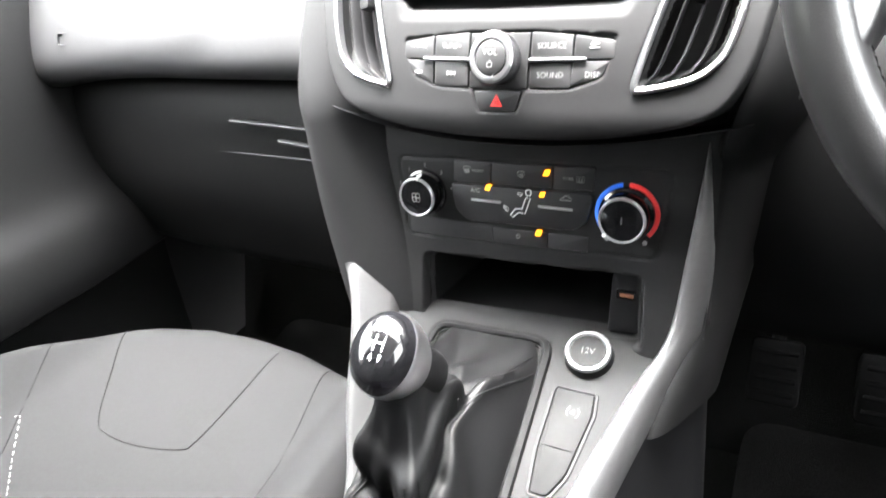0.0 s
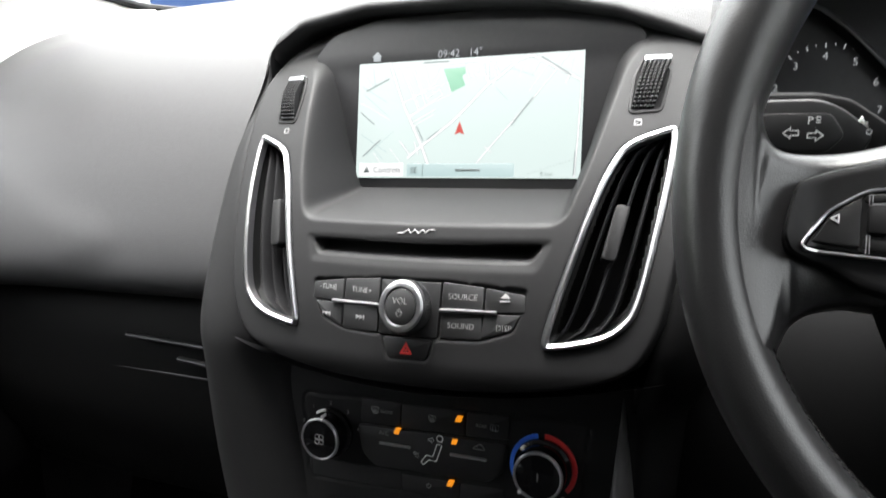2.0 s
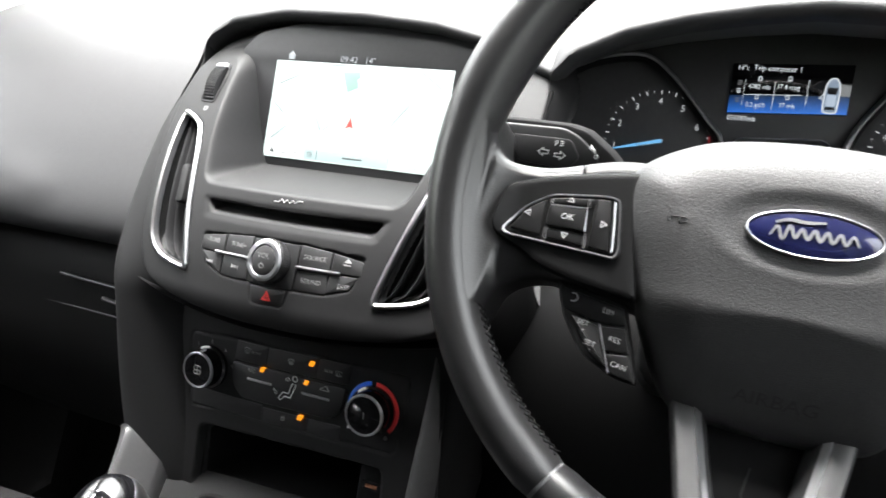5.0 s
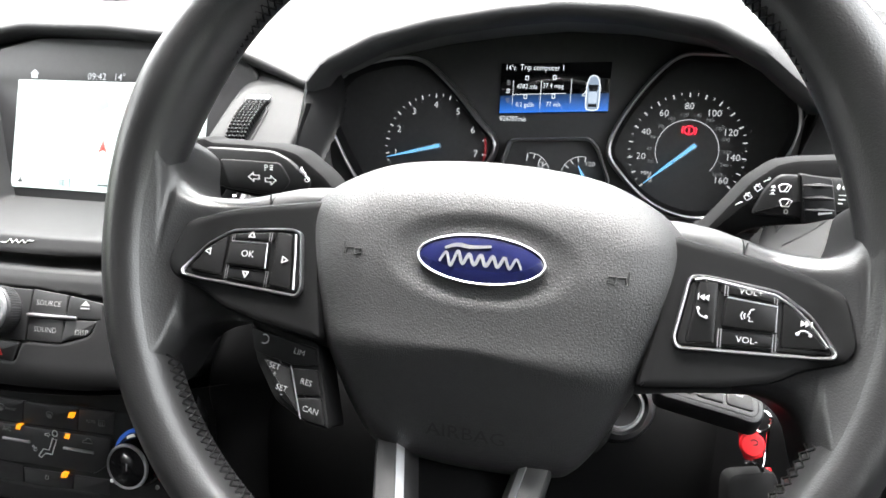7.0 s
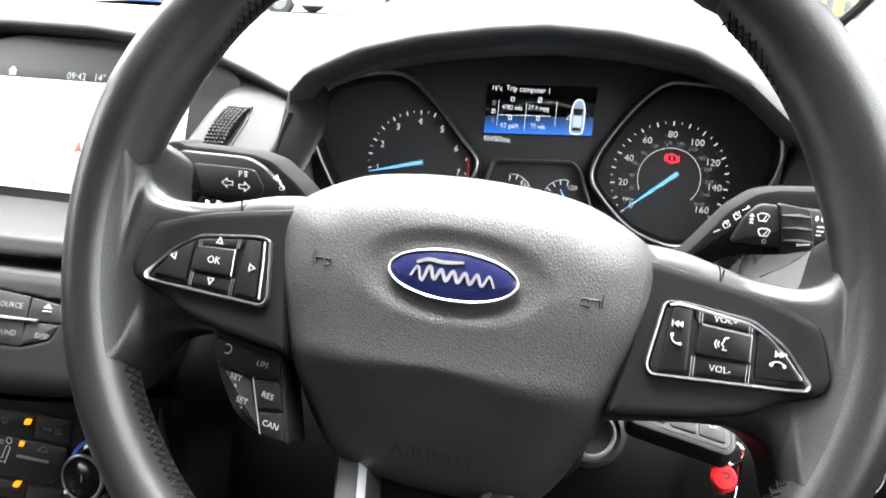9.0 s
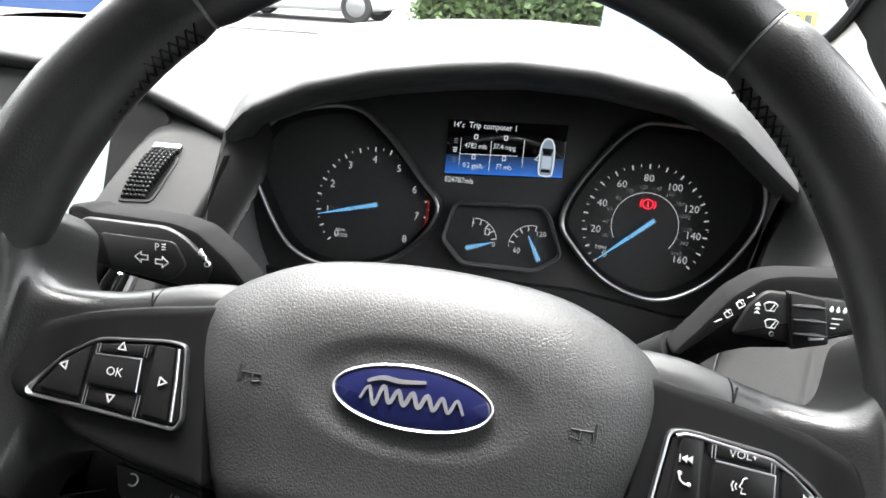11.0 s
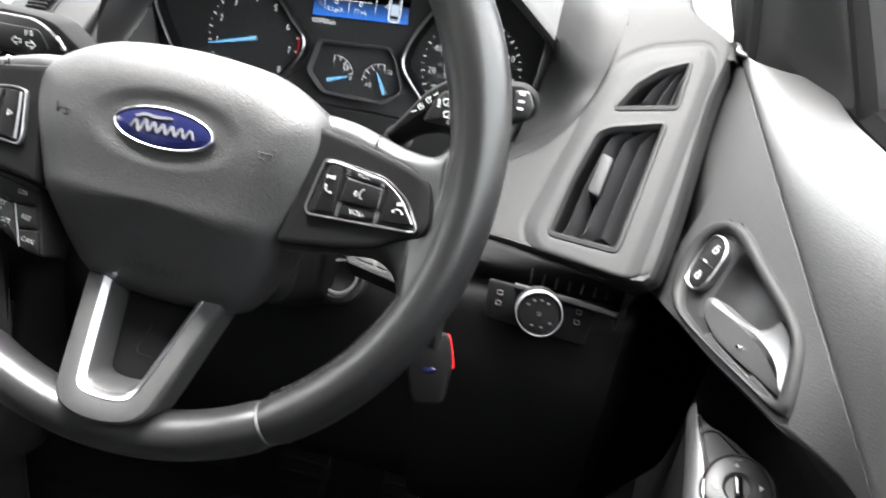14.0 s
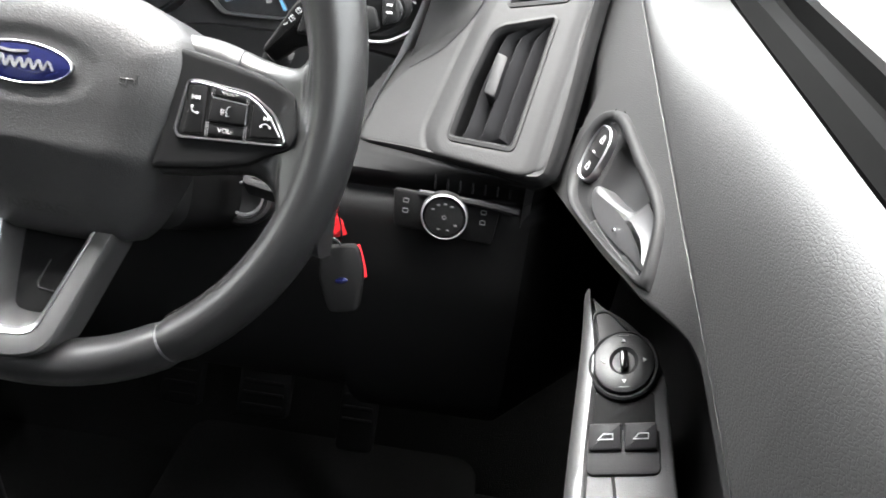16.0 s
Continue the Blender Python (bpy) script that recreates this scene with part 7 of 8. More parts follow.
def build_side_panel():
    p = thing("side_vent_panel", "dark grey dashboard end panel with two slatted air vents", "dashboard panel")
    raw = lambda u, v, w: Vector((u, side_y(u, v) - w, v))
    edge = rpoly([(0.512, 0.9165), (0.464, 0.914), (0.468, 0.936), (0.490, 0.964), (0.519, 0.982), (0.537, 1.002), (0.549, 1.024), (0.557, 1.046), (0.559, 1.10), (0.6415, 1.10), (0.6395, 1.062), (0.6285, 1.026), (0.615, 0.958), (0.6075, 0.926), (0.594, 0.918)], 0.01, 3)
    def wf(U, V):
        w = -0.022 * ss(-0.004, 0.012, sdf(U, V, edge))
        d = sdf(U, V, SIDE_FRAME)
        w += 0.0035 * ss(0.005, -0.005, d) - 0.0012 * ss(0.0032, 0.0, np.abs(d - 0.0055))
        for v in (LOW_VENT, UP_VENT):
            w -= 0.012 * ss(-0.0015, 0.004, -sdf(U, V, v))
        return w
    run = spline([(0.6405, 1.073), (0.6395, 1.062), (0.6285, 1.026), (0.615, 0.958), (0.6080, 0.929), (0.6040, 0.921), (0.594, 0.9175), (0.560, 0.9170), (0.512, 0.9165), (0.475, 0.9147)], 6, False)
    rows = []
    for k, (a, c) in enumerate(run):
        t = np.array(run[min(k + 1, len(run) - 1)]) - np.array(run[max(k - 1, 0)])
        n = np.array([-t[1], t[0]]) / np.linalg.norm(t)
        row = []
        for o in (-0.0050, -0.0030, 0.0, 0.0025, 0.0050, 0.0072, 0.0092):
            row.append(raw(a + n[0] * o, c + n[1] * o, 0.0006 - 0.022 * float(ss(-0.004, 0.012, o)) - (0.003 if o < -0.004 else 0)))
        rows.append(row + [raw(a + n[0] * 0.0100, c + n[1] * 0.0100, -0.028), raw(a + n[0] * 0.0100, c + n[1] * 0.0100, -0.050)])
    part("rolled_edge", Mesh().grid(rows), M_DASH_SHADED, p, sharp=70)
    inn = [inset(ccw(v), 0.0002) for v in (LOW_VENT, UP_VENT)]
    part("panel_shell", Mesh().field(raw, 0.456, 0.650, 0.900, 1.0735, 0.00125, wf, lambda U, V: (sdf(U, V, inn[0]) < 0) | (sdf(U, V, inn[1]) < 0) | (sdf(U, V, edge) > 0.0060)), M_DASH_SHADED, p, sharp=70, solid=False)
    Fp = lambda u, v, w: F_SIDE(u, v, w + 0.003)
    vent(LOW_VENT, Fp, "air_vent", "dark grey side air vent with upright slats and a thumb slider", "side air vents", (0.22, 0.48, 0.74), ((0.5640, 0.9700), 0.026, 0.0085, -14), chrome=False, lean=0.012)
    vent(UP_VENT, Fp, "side_window_vent", "small dark grey demister vent with slats", "side air vents", (0.35, 0.62, 0.86), ((0.62, 1.06), 0.0005, 0.0005, 0), chrome=False, lean=0.008)
    # end of the dashboard towards the door, and the dark slope below the vents
    rows = []
    for v, ya in ((1.075, 0.60), (1.03, 0.57), (0.96, 0.505), (0.92, 0.475), (0.905, 0.478), (0.89, 0.492), (0.85, 0.495), (0.78, 0.50), (0.68, 0.54), (0.60, 0.62)):
        xe = 0.600 + 0.028 * ss(0.90, 1.03, v)
        rows.append([Vector((xe - 0.006, ya - 0.002 if v < 0.9 else ya + 0.01, v)), Vector((xe, ya + 0.006, v)), Vector((xe + 0.002, ya + 0.03, v)), Vector((xe, ya + 0.20, v))])
    part("end_cheek", Mesh().grid(rows), M_MID, p)
    rows = []
    for y, z in spline([(0.55, 0.930), (0.500, 0.916), (0.492, 0.910), (0.498, 0.896), (0.505, 0.886), (0.492, 0.878), (0.490, 0.85), (0.495, 0.79), (0.53, 0.68), (0.60, 0.60)], 4, False):
        rows.append([Vector((x, y - 0.3 * (min(x, 0.604) - 0.54) * ss(0.9, 0.915, z) + 1.2 * max(0, x - 0.600), z)) for x in np.linspace(0.46, 0.700, 18)])
    # The slope's black is the shade below the vents, put in colour.
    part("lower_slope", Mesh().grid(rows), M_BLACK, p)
    for k in range(7):
        x = 0.530 + k * 0.009
        part("shelf_rib", Mesh().plate(rect(x, 0.9005, 0.0016, 0.014, 0.0004), lambda u, v, w: Vector((u, 0.500 - w, v)), -0.01, 0.006, 0.0005), M_DARK, p)
    part("shelf_lip", Mesh().tube([(0.520, 0.487, 0.893), (0.560, 0.486, 0.891), (0.592, 0.484, 0.888)], 0.0026, n=8), M_DARK, p)

    s = thing("light_switch", "round black headlamp switch with a chrome rim and white symbols", "light switch")
    F0 = frame_of((0.5395, 0.486, 0.8800), (1, 0.05, -0.06), (0, 0.12, 1))
    F = lambda u, v, w: F0(u * 0.84, v * 0.84, w)
    part("plate", Mesh().plate(rpoly([(-0.045, 0.015), (-0.043, -0.018), (0.043, -0.022), (0.047, 0.012)], 0.004), F, -0.004, 0.0, 0.001), M_BLACK, s)
    kn = part("knob", Mesh().lathe([(0.0200, 0.0), (0.0198, 0.008), (0.0185, 0.010)], F, 44, False), M_UNDER, s)
    part("rim", Mesh().lathe([(0.0196, 0.008), (0.0196, 0.0105), (0.0186, 0.0116), (0.0182, 0.0108)], F, 44, False), M_DULL, kn, "thin chrome rim")
    part("face", Mesh().lathe([(0.0172, 0.009), (0.0165, 0.0102), (0.009, 0.0106), (0.0003, 0.0106)], F, 44), M_UNDER, kn)
    for a in (150, 120, 90, 60, 330, 290, 250):
        part("mark", Mesh().plate(rect(0.0115 * math.cos(radians(a)), 0.0115 * math.sin(radians(a)), 0.0028, 0.0014, 0.0003), F, 0.010, 0.0110, 0.0001), M_DIMP, kn)
    part("mark", Mesh().band(ell(0, 0, 0.0018, n=12), F, [(0, 0.0104), (0, 0.0110), (0.0006, 0.0110), (0.0006, 0.0104)]), M_DIMP, kn)
    for u in (-0.034, 0.033):
        for v in (0.006, -0.003):
            part("mark", Mesh().band(rect(u, v, 0.005, 0.004, 0.001), F, [(0, 0), (0, 0.0005), (0.0006, 0.0005), (0.0006, 0)]), M_DIMP, s)


build_side_panel()


# ---------------------------------------------------------------- driver door
def crease_z(y):
    return 0.9487 + 0.44 * (y - 0.3472)


def belt_z(y):
    return float(np.interp(y, (-0.6, 0.343, 0.50, 0.58, 0.66, 0.75), (0.847, 1.012, 1.0385, 1.0600, 1.0660, 1.0630)))


BEZEL = spline([(0.4930, 0.9580), (0.4836, 0.9665), (0.4710, 0.9708), (0.4560, 0.9712), (0.4223, 0.9630), (0.3873, 0.9551), (0.3674, 0.9480), (0.3568, 0.9405), (0.3460, 0.9287), (0.3395, 0.9190), (0.3410, 0.9157), (0.3500, 0.9147), (0.3983, 0.9126), (0.4489, 0.9101), (0.4686, 0.9133), (0.4835, 0.9217), (0.4935, 0.9386)], 4)
BEZEL_IN = spline([(0.4803, 0.9575), (0.4724, 0.9639), (0.4586, 0.9647), (0.4134, 0.9543), (0.3822, 0.9474), (0.3699, 0.9435), (0.3624, 0.9375), (0.3520, 0.9250), (0.3490, 0.9195), (0.3555, 0.9176), (0.4086, 0.9132), (0.4500, 0.9140), (0.4641, 0.9175), (0.4742, 0.9256), (0.4842, 0.9463)], 4)
POCKET = spline([(0.4520, 0.9540), (0.4440, 0.9600), (0.4275, 0.9572), (0.3840, 0.9468), (0.3720, 0.9425), (0.3612, 0.9338), (0.3515, 0.9222), (0.3603, 0.9190), (0.4122, 0.9150), (0.4310, 0.9182), (0.4425, 0.9240), (0.4470, 0.9340)], 4)


def round_about(poly, c, n=96):
    """The outline as n places at even angles about c."""
    P, out = [np.array(p) - c for p in poly], []
    for k in range(n):
        a = 6.28319 * k / n
        d, best = np.array([math.cos(a), math.sin(a)]), 0.0
        for p, q in zip(P, P[1:] + P[:1]):
            e = q - p
            den = d[0] * e[1] - d[1] * e[0]
            if abs(den) > 1e-12:
                r, t = (p[0] * e[1] - p[1] * e[0]) / den, (p[0] * d[1] - p[1] * d[0]) / den
                if r > best and -1e-6 <= t <= 1 + 1e-6:
                    best = r
        out.append(tuple(c + d * best))
    return out


def build_door():
    d = thing("driver_door", "dark grey driver door trim with chrome handle and silver grab strip", "car door")
    rows = []
    for y in list(np.linspace(0.74, 0.64, 10)) + list(np.linspace(0.634, 0.53, 40)) + list(np.linspace(0.527, 0.20, 110)) + list(np.linspace(0.19, -0.60, 60)):
        zc = min(max(crease_z(y), belt_z(y) - 0.095), 1.066 - 0.3 * max(0.0, y - 0.61))
        nose = float(ss(0.606, 0.570, y))
        zb = zc + 0.003 + (max(belt_z(y), zc + 0.004) - zc - 0.003) * nose
        xc = door_x(y, zc)
        sec = []
        low = float(np.interp(y, (-0.2, 0.10, 0.232, 0.264, 0.303, 0.331, 0.40, 0.49, 0.60), (0.86, 0.885, 0.903, 0.9105, 0.9145, 0.9130, 0.9080, 0.9060, 0.90)))
        low = min(low, zc - 0.010)
        xl = xc - 0.4 * (zc - low) * (-0.3 + 1.3 * float(ss(0.28, 0.35, y)))
        for z in np.linspace(0.55, 0.80, 8):
            sec.append((0.722 - 0.008 * ss(0.60, 0.80, z), z))
        for q in (0.35, 0.7, 0.9, 1.0):
            sec.append((0.714 - (0.714 - xl - 0.004) * q ** 3, 0.80 + (low - 0.004 - 0.80) * min(1, q * 1.02)))
        for t in np.linspace(0, 1, 18):
            z = low + (zc - 0.0011 - low) * t
            sec.append((xc - 0.4 * (zc - z) * (-0.3 + 1.3 * float(ss(0.28, 0.35, y))), z))
        # pinched crease, then the padded face that rolls over to the glass
        sec += [(xc + 0.0024, zc - 0.0010), (xc + 0.0024, zc + 0.0008), (xc - 0.0002, zc + 0.0009)]
        xb = xc + 0.004 + (0.701 + 0.012 * ss(0.30, 0.0, y) - xc - 0.004) * nose
        p0, p1, m0, m1 = np.array([xc - 0.0004, zc + 0.0020]), np.array([xb, zb]), np.array([0.20, 1.0]) * 0.045, np.array([1.0, 0.05]) * 0.075
        for t in np.linspace(0, 1, 18):
            sec.append(tuple(p0 * (2 * t ** 3 - 3 * t * t + 1) + m0 * (t ** 3 - 2 * t * t + t) + p1 * (3 * t * t - 2 * t ** 3) + m1 * (t ** 3 - t * t)))
        sec.append((xb + 0.002, zb - 0.02))
        floor_x = 0.634 - 0.2 * (1 - ss(0.44, 0.52, y)) + 0.04 * ss(0.70, 0.74, y)
        cut = sdf(np.full(len(sec), y), np.array([z for x, z in sec]), BEZEL) < -0.0050
        rows.append([Vector((max(x, floor_x) + (0.035 if c and z < zc else 0), y, z)) for (x, z), c in zip(sec, cut)])
    part("trim_panel", Mesh().grid(rows), M_DOOR, d, sharp=60)
    # belt seal along the glass
    rows = []
    for y in np.linspace(0.70, -0.60, 30):
        zb = belt_z(y)
        rows.append([Vector((x - 0.027 + 0.012 * ss(0.30, 0.0, y), y, zb + z - 0.003)) for x, z in ((0.728, -0.012), (0.729, 0.004), (0.737, 0.010), (0.750, 0.008), (0.752, 0.003), (0.760, 0.004), (0.763, 0.013), (0.772, 0.012), (0.775, -0.02))])
    part("belt_seal", Mesh().grid(rows), M_RUBBER, d, "black rubber window seal")
    # handle bezel, dish and lever
    hub = np.array([0.405, 0.9350])
    o, i, k = (round_about(p, hub) for p in (BEZEL, BEZEL_IN, POCKET))
    mixed = lambda p, q, t: [(a0 + (b0 - a0) * t, a1 + (b1 - a1) * t) for (a0, a1), (b0, b1) in zip(p, q)]
    grown = lambda p, t: [(hub[0] + (a0 - hub[0]) * t, hub[1] + (a1 - hub[1]) * t) for a0, a1 in p]
    rings = [(grown(o, 1.05), -0.004), (grown(o, 1.02), -0.0012), (grown(o, 1.005), -0.0018), (o, 0.0004), (mixed(o, i, 0.12), 0.0030), (mixed(o, i, 0.40), 0.0042), (mixed(o, i, 0.80), 0.0036), (mixed(o, i, 0.97), 0.0022), (mixed(i, k, 0.05), -0.0016), (mixed(i, k, 0.5), -0.0020), (mixed(i, k, 0.97), -0.0022), (grown(k, 0.985), -0.0040)]
    b = part("handle_bezel", Mesh().rings([[F_DOOR(*p, w) for p in r] for r, w in rings], True), M_FASCIA, d, "dark grey handle surround", sharp=60)
    bowl = [(grown(k, 0.985), -0.0038), (grown(k, 0.95), -0.0100), (grown(k, 0.86), -0.0160), (grown(k, 0.70), -0.0205), (grown(k, 0.45), -0.0230), (grown(k, 0.03), -0.0240)]
    part("dish", Mesh().rings([[F_DOOR(*p, w) for p in r] for r, w in bowl], True, False, True), M_MID, b, "hollow behind the handle", sharp=60)
    lev = [(0.4430, 0.9285), (0.4400, 0.9312), (0.4350, 0.9322), (0.4141, 0.9328), (0.3950, 0.9350), (0.3885, 0.9385), (0.3842, 0.9455), (0.3812, 0.9470), (0.3703, 0.9433), (0.3624, 0.9375), (0.3510, 0.9240), (0.3509, 0.9208), (0.3667, 0.9192), (0.4071, 0.9165), (0.4300, 0.9190), (0.4400, 0.9235)]
    ridge = spline([(0.4330, 0.9290), (0.4094, 0.9308), (0.3880, 0.9335), (0.3623, 0.9305), (0.3535, 0.9240)], 8, False)
    out = spline(lev, 5)
    foot = [min(ridge, key=lambda q: (q[0] - p[0]) ** 2 + (q[1] - p[1]) ** 2) for p in out]
    for _ in range(14):
        foot = [tuple((np.array(foot[j - 1]) + 2 * np.array(foot[j]) + np.array(foot[(j + 1) % len(foot)])) / 4) for j in range(len(foot))]
    def face(p, t):
        """Height of the lever: two flat faces that meet on the ridge, the front one dished."""
        return 0.0005 + 0.0026 * t - 0.0012 * math.sin(math.pi * t) * float(ss(0.9335, 0.9400, p[1]))
    rows = [[F_DOOR(*p, -0.010) for p in out], [F_DOOR(*p, -0.0012) for p in out], [F_DOOR(p[0] + (q[0] - p[0]) * 0.04, p[1] + (q[1] - p[1]) * 0.04, 0.0004) for p, q in zip(out, foot)]]
    for t in (0.10, 0.25, 0.45, 0.65, 0.82, 0.93, 1.0):
        rows.append([F_DOOR(p[0] + (q[0] - p[0]) * t, p[1] + (q[1] - p[1]) * t, face(p, t)) for p, q in zip(out, foot)])
    part("lever", Mesh().rings(rows, True), M_SATIN, d, "satin chrome door handle", sharp=45)
    part("lever_edge", Mesh().tube([F_DOOR(*p, 0.0006) for p in spline([(0.3830, 0.9462), (0.3720, 0.9436), (0.3630, 0.9372), (0.3565, 0.9300), (0.3517, 0.9238)], 6, False)], 0.0009, n=8), M_BRIGHT, d, "bright polished handle edge")
    part("lever_spot", Mesh().plate(ell(0.3925, 0.9232, 0.0011, n=10), lambda a0, b0, w: F_DOOR(a0, b0, w), 0.001, 0.0034, 0.0002), M_BRIGHT, d)
    lk = spline([(0.4781, 0.9575), (0.4688, 0.9600), (0.4604, 0.9580), (0.4544, 0.9512), (0.4522, 0.9345), (0.4566, 0.9275), (0.4658, 0.9260), (0.4746, 0.9300), (0.4802, 0.9460)], 4)
    fk = lambda a0, b0, w: F_DOOR(a0, b0, w - 0.0040)
    lb = part("lock_switch", Mesh().plate(inset(ccw(lk), 0.0012), fk, 0.0, 0.0056, 0.0012), M_SWITCH, d, "black lock buttons in a chrome ring")
    part("lock_ring", Mesh().band(lk, fk, [(-0.0006, 0.0), (-0.0003, 0.0060), (0.0007, 0.0066), (0.0014, 0.0058), (0.0016, 0.0)]), M_CHROME, lb)
    part("lock_split", Mesh().tube([fk(0.4765, 0.9415, 0.0058), fk(0.4545, 0.9432, 0.0058)], 0.0004, n=6), M_DARK, lb)
    for y, z in ((0.4668, 0.9515), (0.4650, 0.9340)):
        part("mark", Mesh().band(rect(y, z, 0.0050, 0.0036, 0.001), fk, [(0, 0.0054), (0, 0.0060), (0.0007, 0.0060), (0.0007, 0.0054)]), M_PRINT, lb)
        part("mark", Mesh().tube([fk(y + a0, z + 0.0018 + b0, 0.0058) for a0, b0 in ((-0.0014, 0), (-0.0014, 0.0014), (0.0014, 0.0014), (0.0014, 0.0003))], 0.0003, n=5), M_PRINT, lb)
    part("mark", Mesh().plate(rect(0.4685, 0.9432, 0.0042, 0.0010, 0.0003), fk, 0.004, 0.0060, 0.0001), M_PRINT, lb)

    # armrest with switches
    a = part("armrest", Mesh().plate(rpoly([(0.6415, 0.426), (0.649, 0.4165), (0.661, 0.4095), (0.676, 0.394), (0.685, 0.372), (0.688, 0.30), (0.692, 0.05), (0.640, 0.05), (0.637, 0.312)], 0.006), F_ARM, -0.04, 0.0, 0.003), M_MID, d, "black armrest")
    rows = []
    for t in np.linspace(0, 1, 26):
        y = 0.4265 - 0.30 * t
        xo, wd = 0.6405 - 0.0085 * ss(0, 0.45, t), 0.0012 + 0.0078 * ss(0.0, 0.16, t)
        P = [F_ARM(xo + wd, y, -0.004), F_ARM(xo + wd, y, 0.001), F_ARM(xo + wd * 0.7, y, 0.004), F_ARM(xo + wd * 0.2, y, 0.003), F_ARM(xo - 0.002, y, -0.003), F_ARM(xo - 0.003, y, -0.014), F_ARM(xo + 0.004, y, -0.04)]
        rows.append(P)
    part("grab_strip", Mesh().grid(rows), M_TRIMS, d, "silver painted grab handle strip", sharp=60)
    part("armrest_side", Mesh().grid([[F_ARM(0.6405 - 0.0085 * ss(0, 0.45, t), 0.43 - 0.30 * t, -0.02), F_ARM(0.63, 0.43 - 0.30 * t, -0.16)] for t in np.linspace(0, 1, 8)]), M_DARK, d)
    k = lambda u, v, w: F_ARM(0.6612 + u, 0.3795 + v, w)
    part("knob_seat", Mesh().band(ell(0, -0.001, 0.0192, n=40), k, [(-0.0006, 0.0), (-0.0004, 0.0035), (0.0006, 0.0045), (0.0018, 0.0035), (0.0022, 0.0)]), M_DARK, a)
    kn = part("mirror_knob", Mesh().lathe([(0.0170, 0.0), (0.0168, 0.0045), (0.0155, 0.0056), (0.0080, 0.0060), (0.0062, 0.0040), (0.0003, 0.0040)], k, 40), M_MID, a, "round mirror control with white arrows")
    part("mirror_pointer", Mesh().plate(rect(0, 0, 0.0042, 0.0105, 0.0018), k, 0.003, 0.0090, 0.0012), M_GLOSS, kn)
    for ang in (0, 90, 180, 270):
        ca, sa = math.cos(radians(ang)), math.sin(radians(ang))
        tri = [(0.0115 * ca + x * ca - y * sa, 0.0115 * sa + x * sa + y * ca) for x, y in ((-0.0010, -0.0013), (0.0012, 0), (-0.0010, 0.0013))]
        part("mark", Mesh().plate(tri, k, 0.005, 0.0066, 0.0001), M_PRINT, kn)
    for v in (0.0145, -0.0145):
        part("mark", Mesh().plate(rect(0, v, 0.0055, 0.0005, 0.0001), k, 0.0045, 0.0062, 0.0001), M_GREYP, kn)
    part("knob_inset", Mesh().band(rpoly([(0.6440, 0.4120), (0.6415, 0.3700), (0.6790, 0.3700), (0.6775, 0.3850), (0.6530, 0.4130)], 0.004), F_ARM, [(-0.0008, 0.0), (-0.0004, 0.0010), (0.0006, 0.0010), (0.0012, 0.0)]), M_DARK, a, "shallow inset round the mirror control")
    # Flat black plate stands for the shaded hollow before the switches.
    part("switch_hollow_shade", Mesh().plate(rpoly([(0.6425, 0.3640), (0.6425, 0.3440), (0.6777, 0.3430), (0.6777, 0.3640)], 0.003), F_ARM, -0.002, 0.0006, 0.0005), M_BLACK, a)
    part("switch_block", Mesh().plate(rpoly([(0.6414, 0.3440), (0.6414, 0.3240), (0.6440, 0.3220), (0.6770, 0.3220), (0.6795, 0.3240), (0.6795, 0.3440)], 0.002), F_ARM, -0.002, 0.0022, 0.0012), M_DARK, a)
    for x0, x1 in ((0.6427, 0.6596), (0.6612, 0.6777)):
        f = lambda u, v, w: F_ARM(u, v, w + 0.22 * (v - 0.330) - 0.0002)
        ws = part("window_switch", Mesh().plate(rpoly([(x0, 0.3332), (x1, 0.3332), (x1, 0.3458), (x0, 0.3458)], 0.0012), f, -0.004, 0.0042, 0.0010), M_DARK, a, "black window switch")
        cx = (x0 + x1) / 2
        part("mark", Mesh().band([(cx - 0.0042, 0.3378), (cx + 0.0042, 0.3378), (cx + 0.0042, 0.3408), (cx - 0.0010, 0.3408)], f, [(0, 0.004), (0, 0.0046), (0.0005, 0.0046), (0.0005, 0.004)]), M_GREYP, ws)
    part("rear_switch", Mesh().plate(rpoly([(0.6430, 0.290), (0.6790, 0.290), (0.6790, 0.3085), (0.6430, 0.3085)], 0.003), F_ARM, 0.0, 0.002, 0.0015), M_DARK, a)
    # dark sail panel with speaker mesh at the mirror
    FM = lambda u, v, w: Vector((0.690 + 0.024 * float(ss(0.610, 0.530, u)) - w - 0.30 * max(0.0, v - 1.06) ** 1.3, u, v))
    part("mirror_sail", Mesh().plate(rpoly([(0.500, 1.015), (0.520, 1.058), (0.556, 1.112), (0.620, 1.20), (0.680, 1.275), (0.960, 1.275), (0.874, 1.171), (0.779, 1.079), (0.735, 1.010), (0.62, 1.000)], 0.006), FM, -0.03, 0.012, 0.006, dome="curved"), M_BLACK, d, "black mirror corner panel")
    part("speaker_column", Mesh().plate(rpoly([(0.735, 1.052), (0.700, 1.050), (0.672, 1.056), (0.690, 1.130), (0.745, 1.25), (0.800, 1.25), (0.752, 1.135)], 0.010), FM, 0.0, 0.020, 0.007), M_BLACK, d, "raised tweeter column")
    m = Mesh()
    for i in range(24):
        for j in range(6):
            y, z = 0.712 + j * 0.0034 + i * 0.0013, 1.066 + i * 0.0033
            m.plate(ell(y, z, 0.0010, n=6), FM, 0.018, 0.0206, 0.0002)
    part("speaker_mesh", m, M_MID, d)
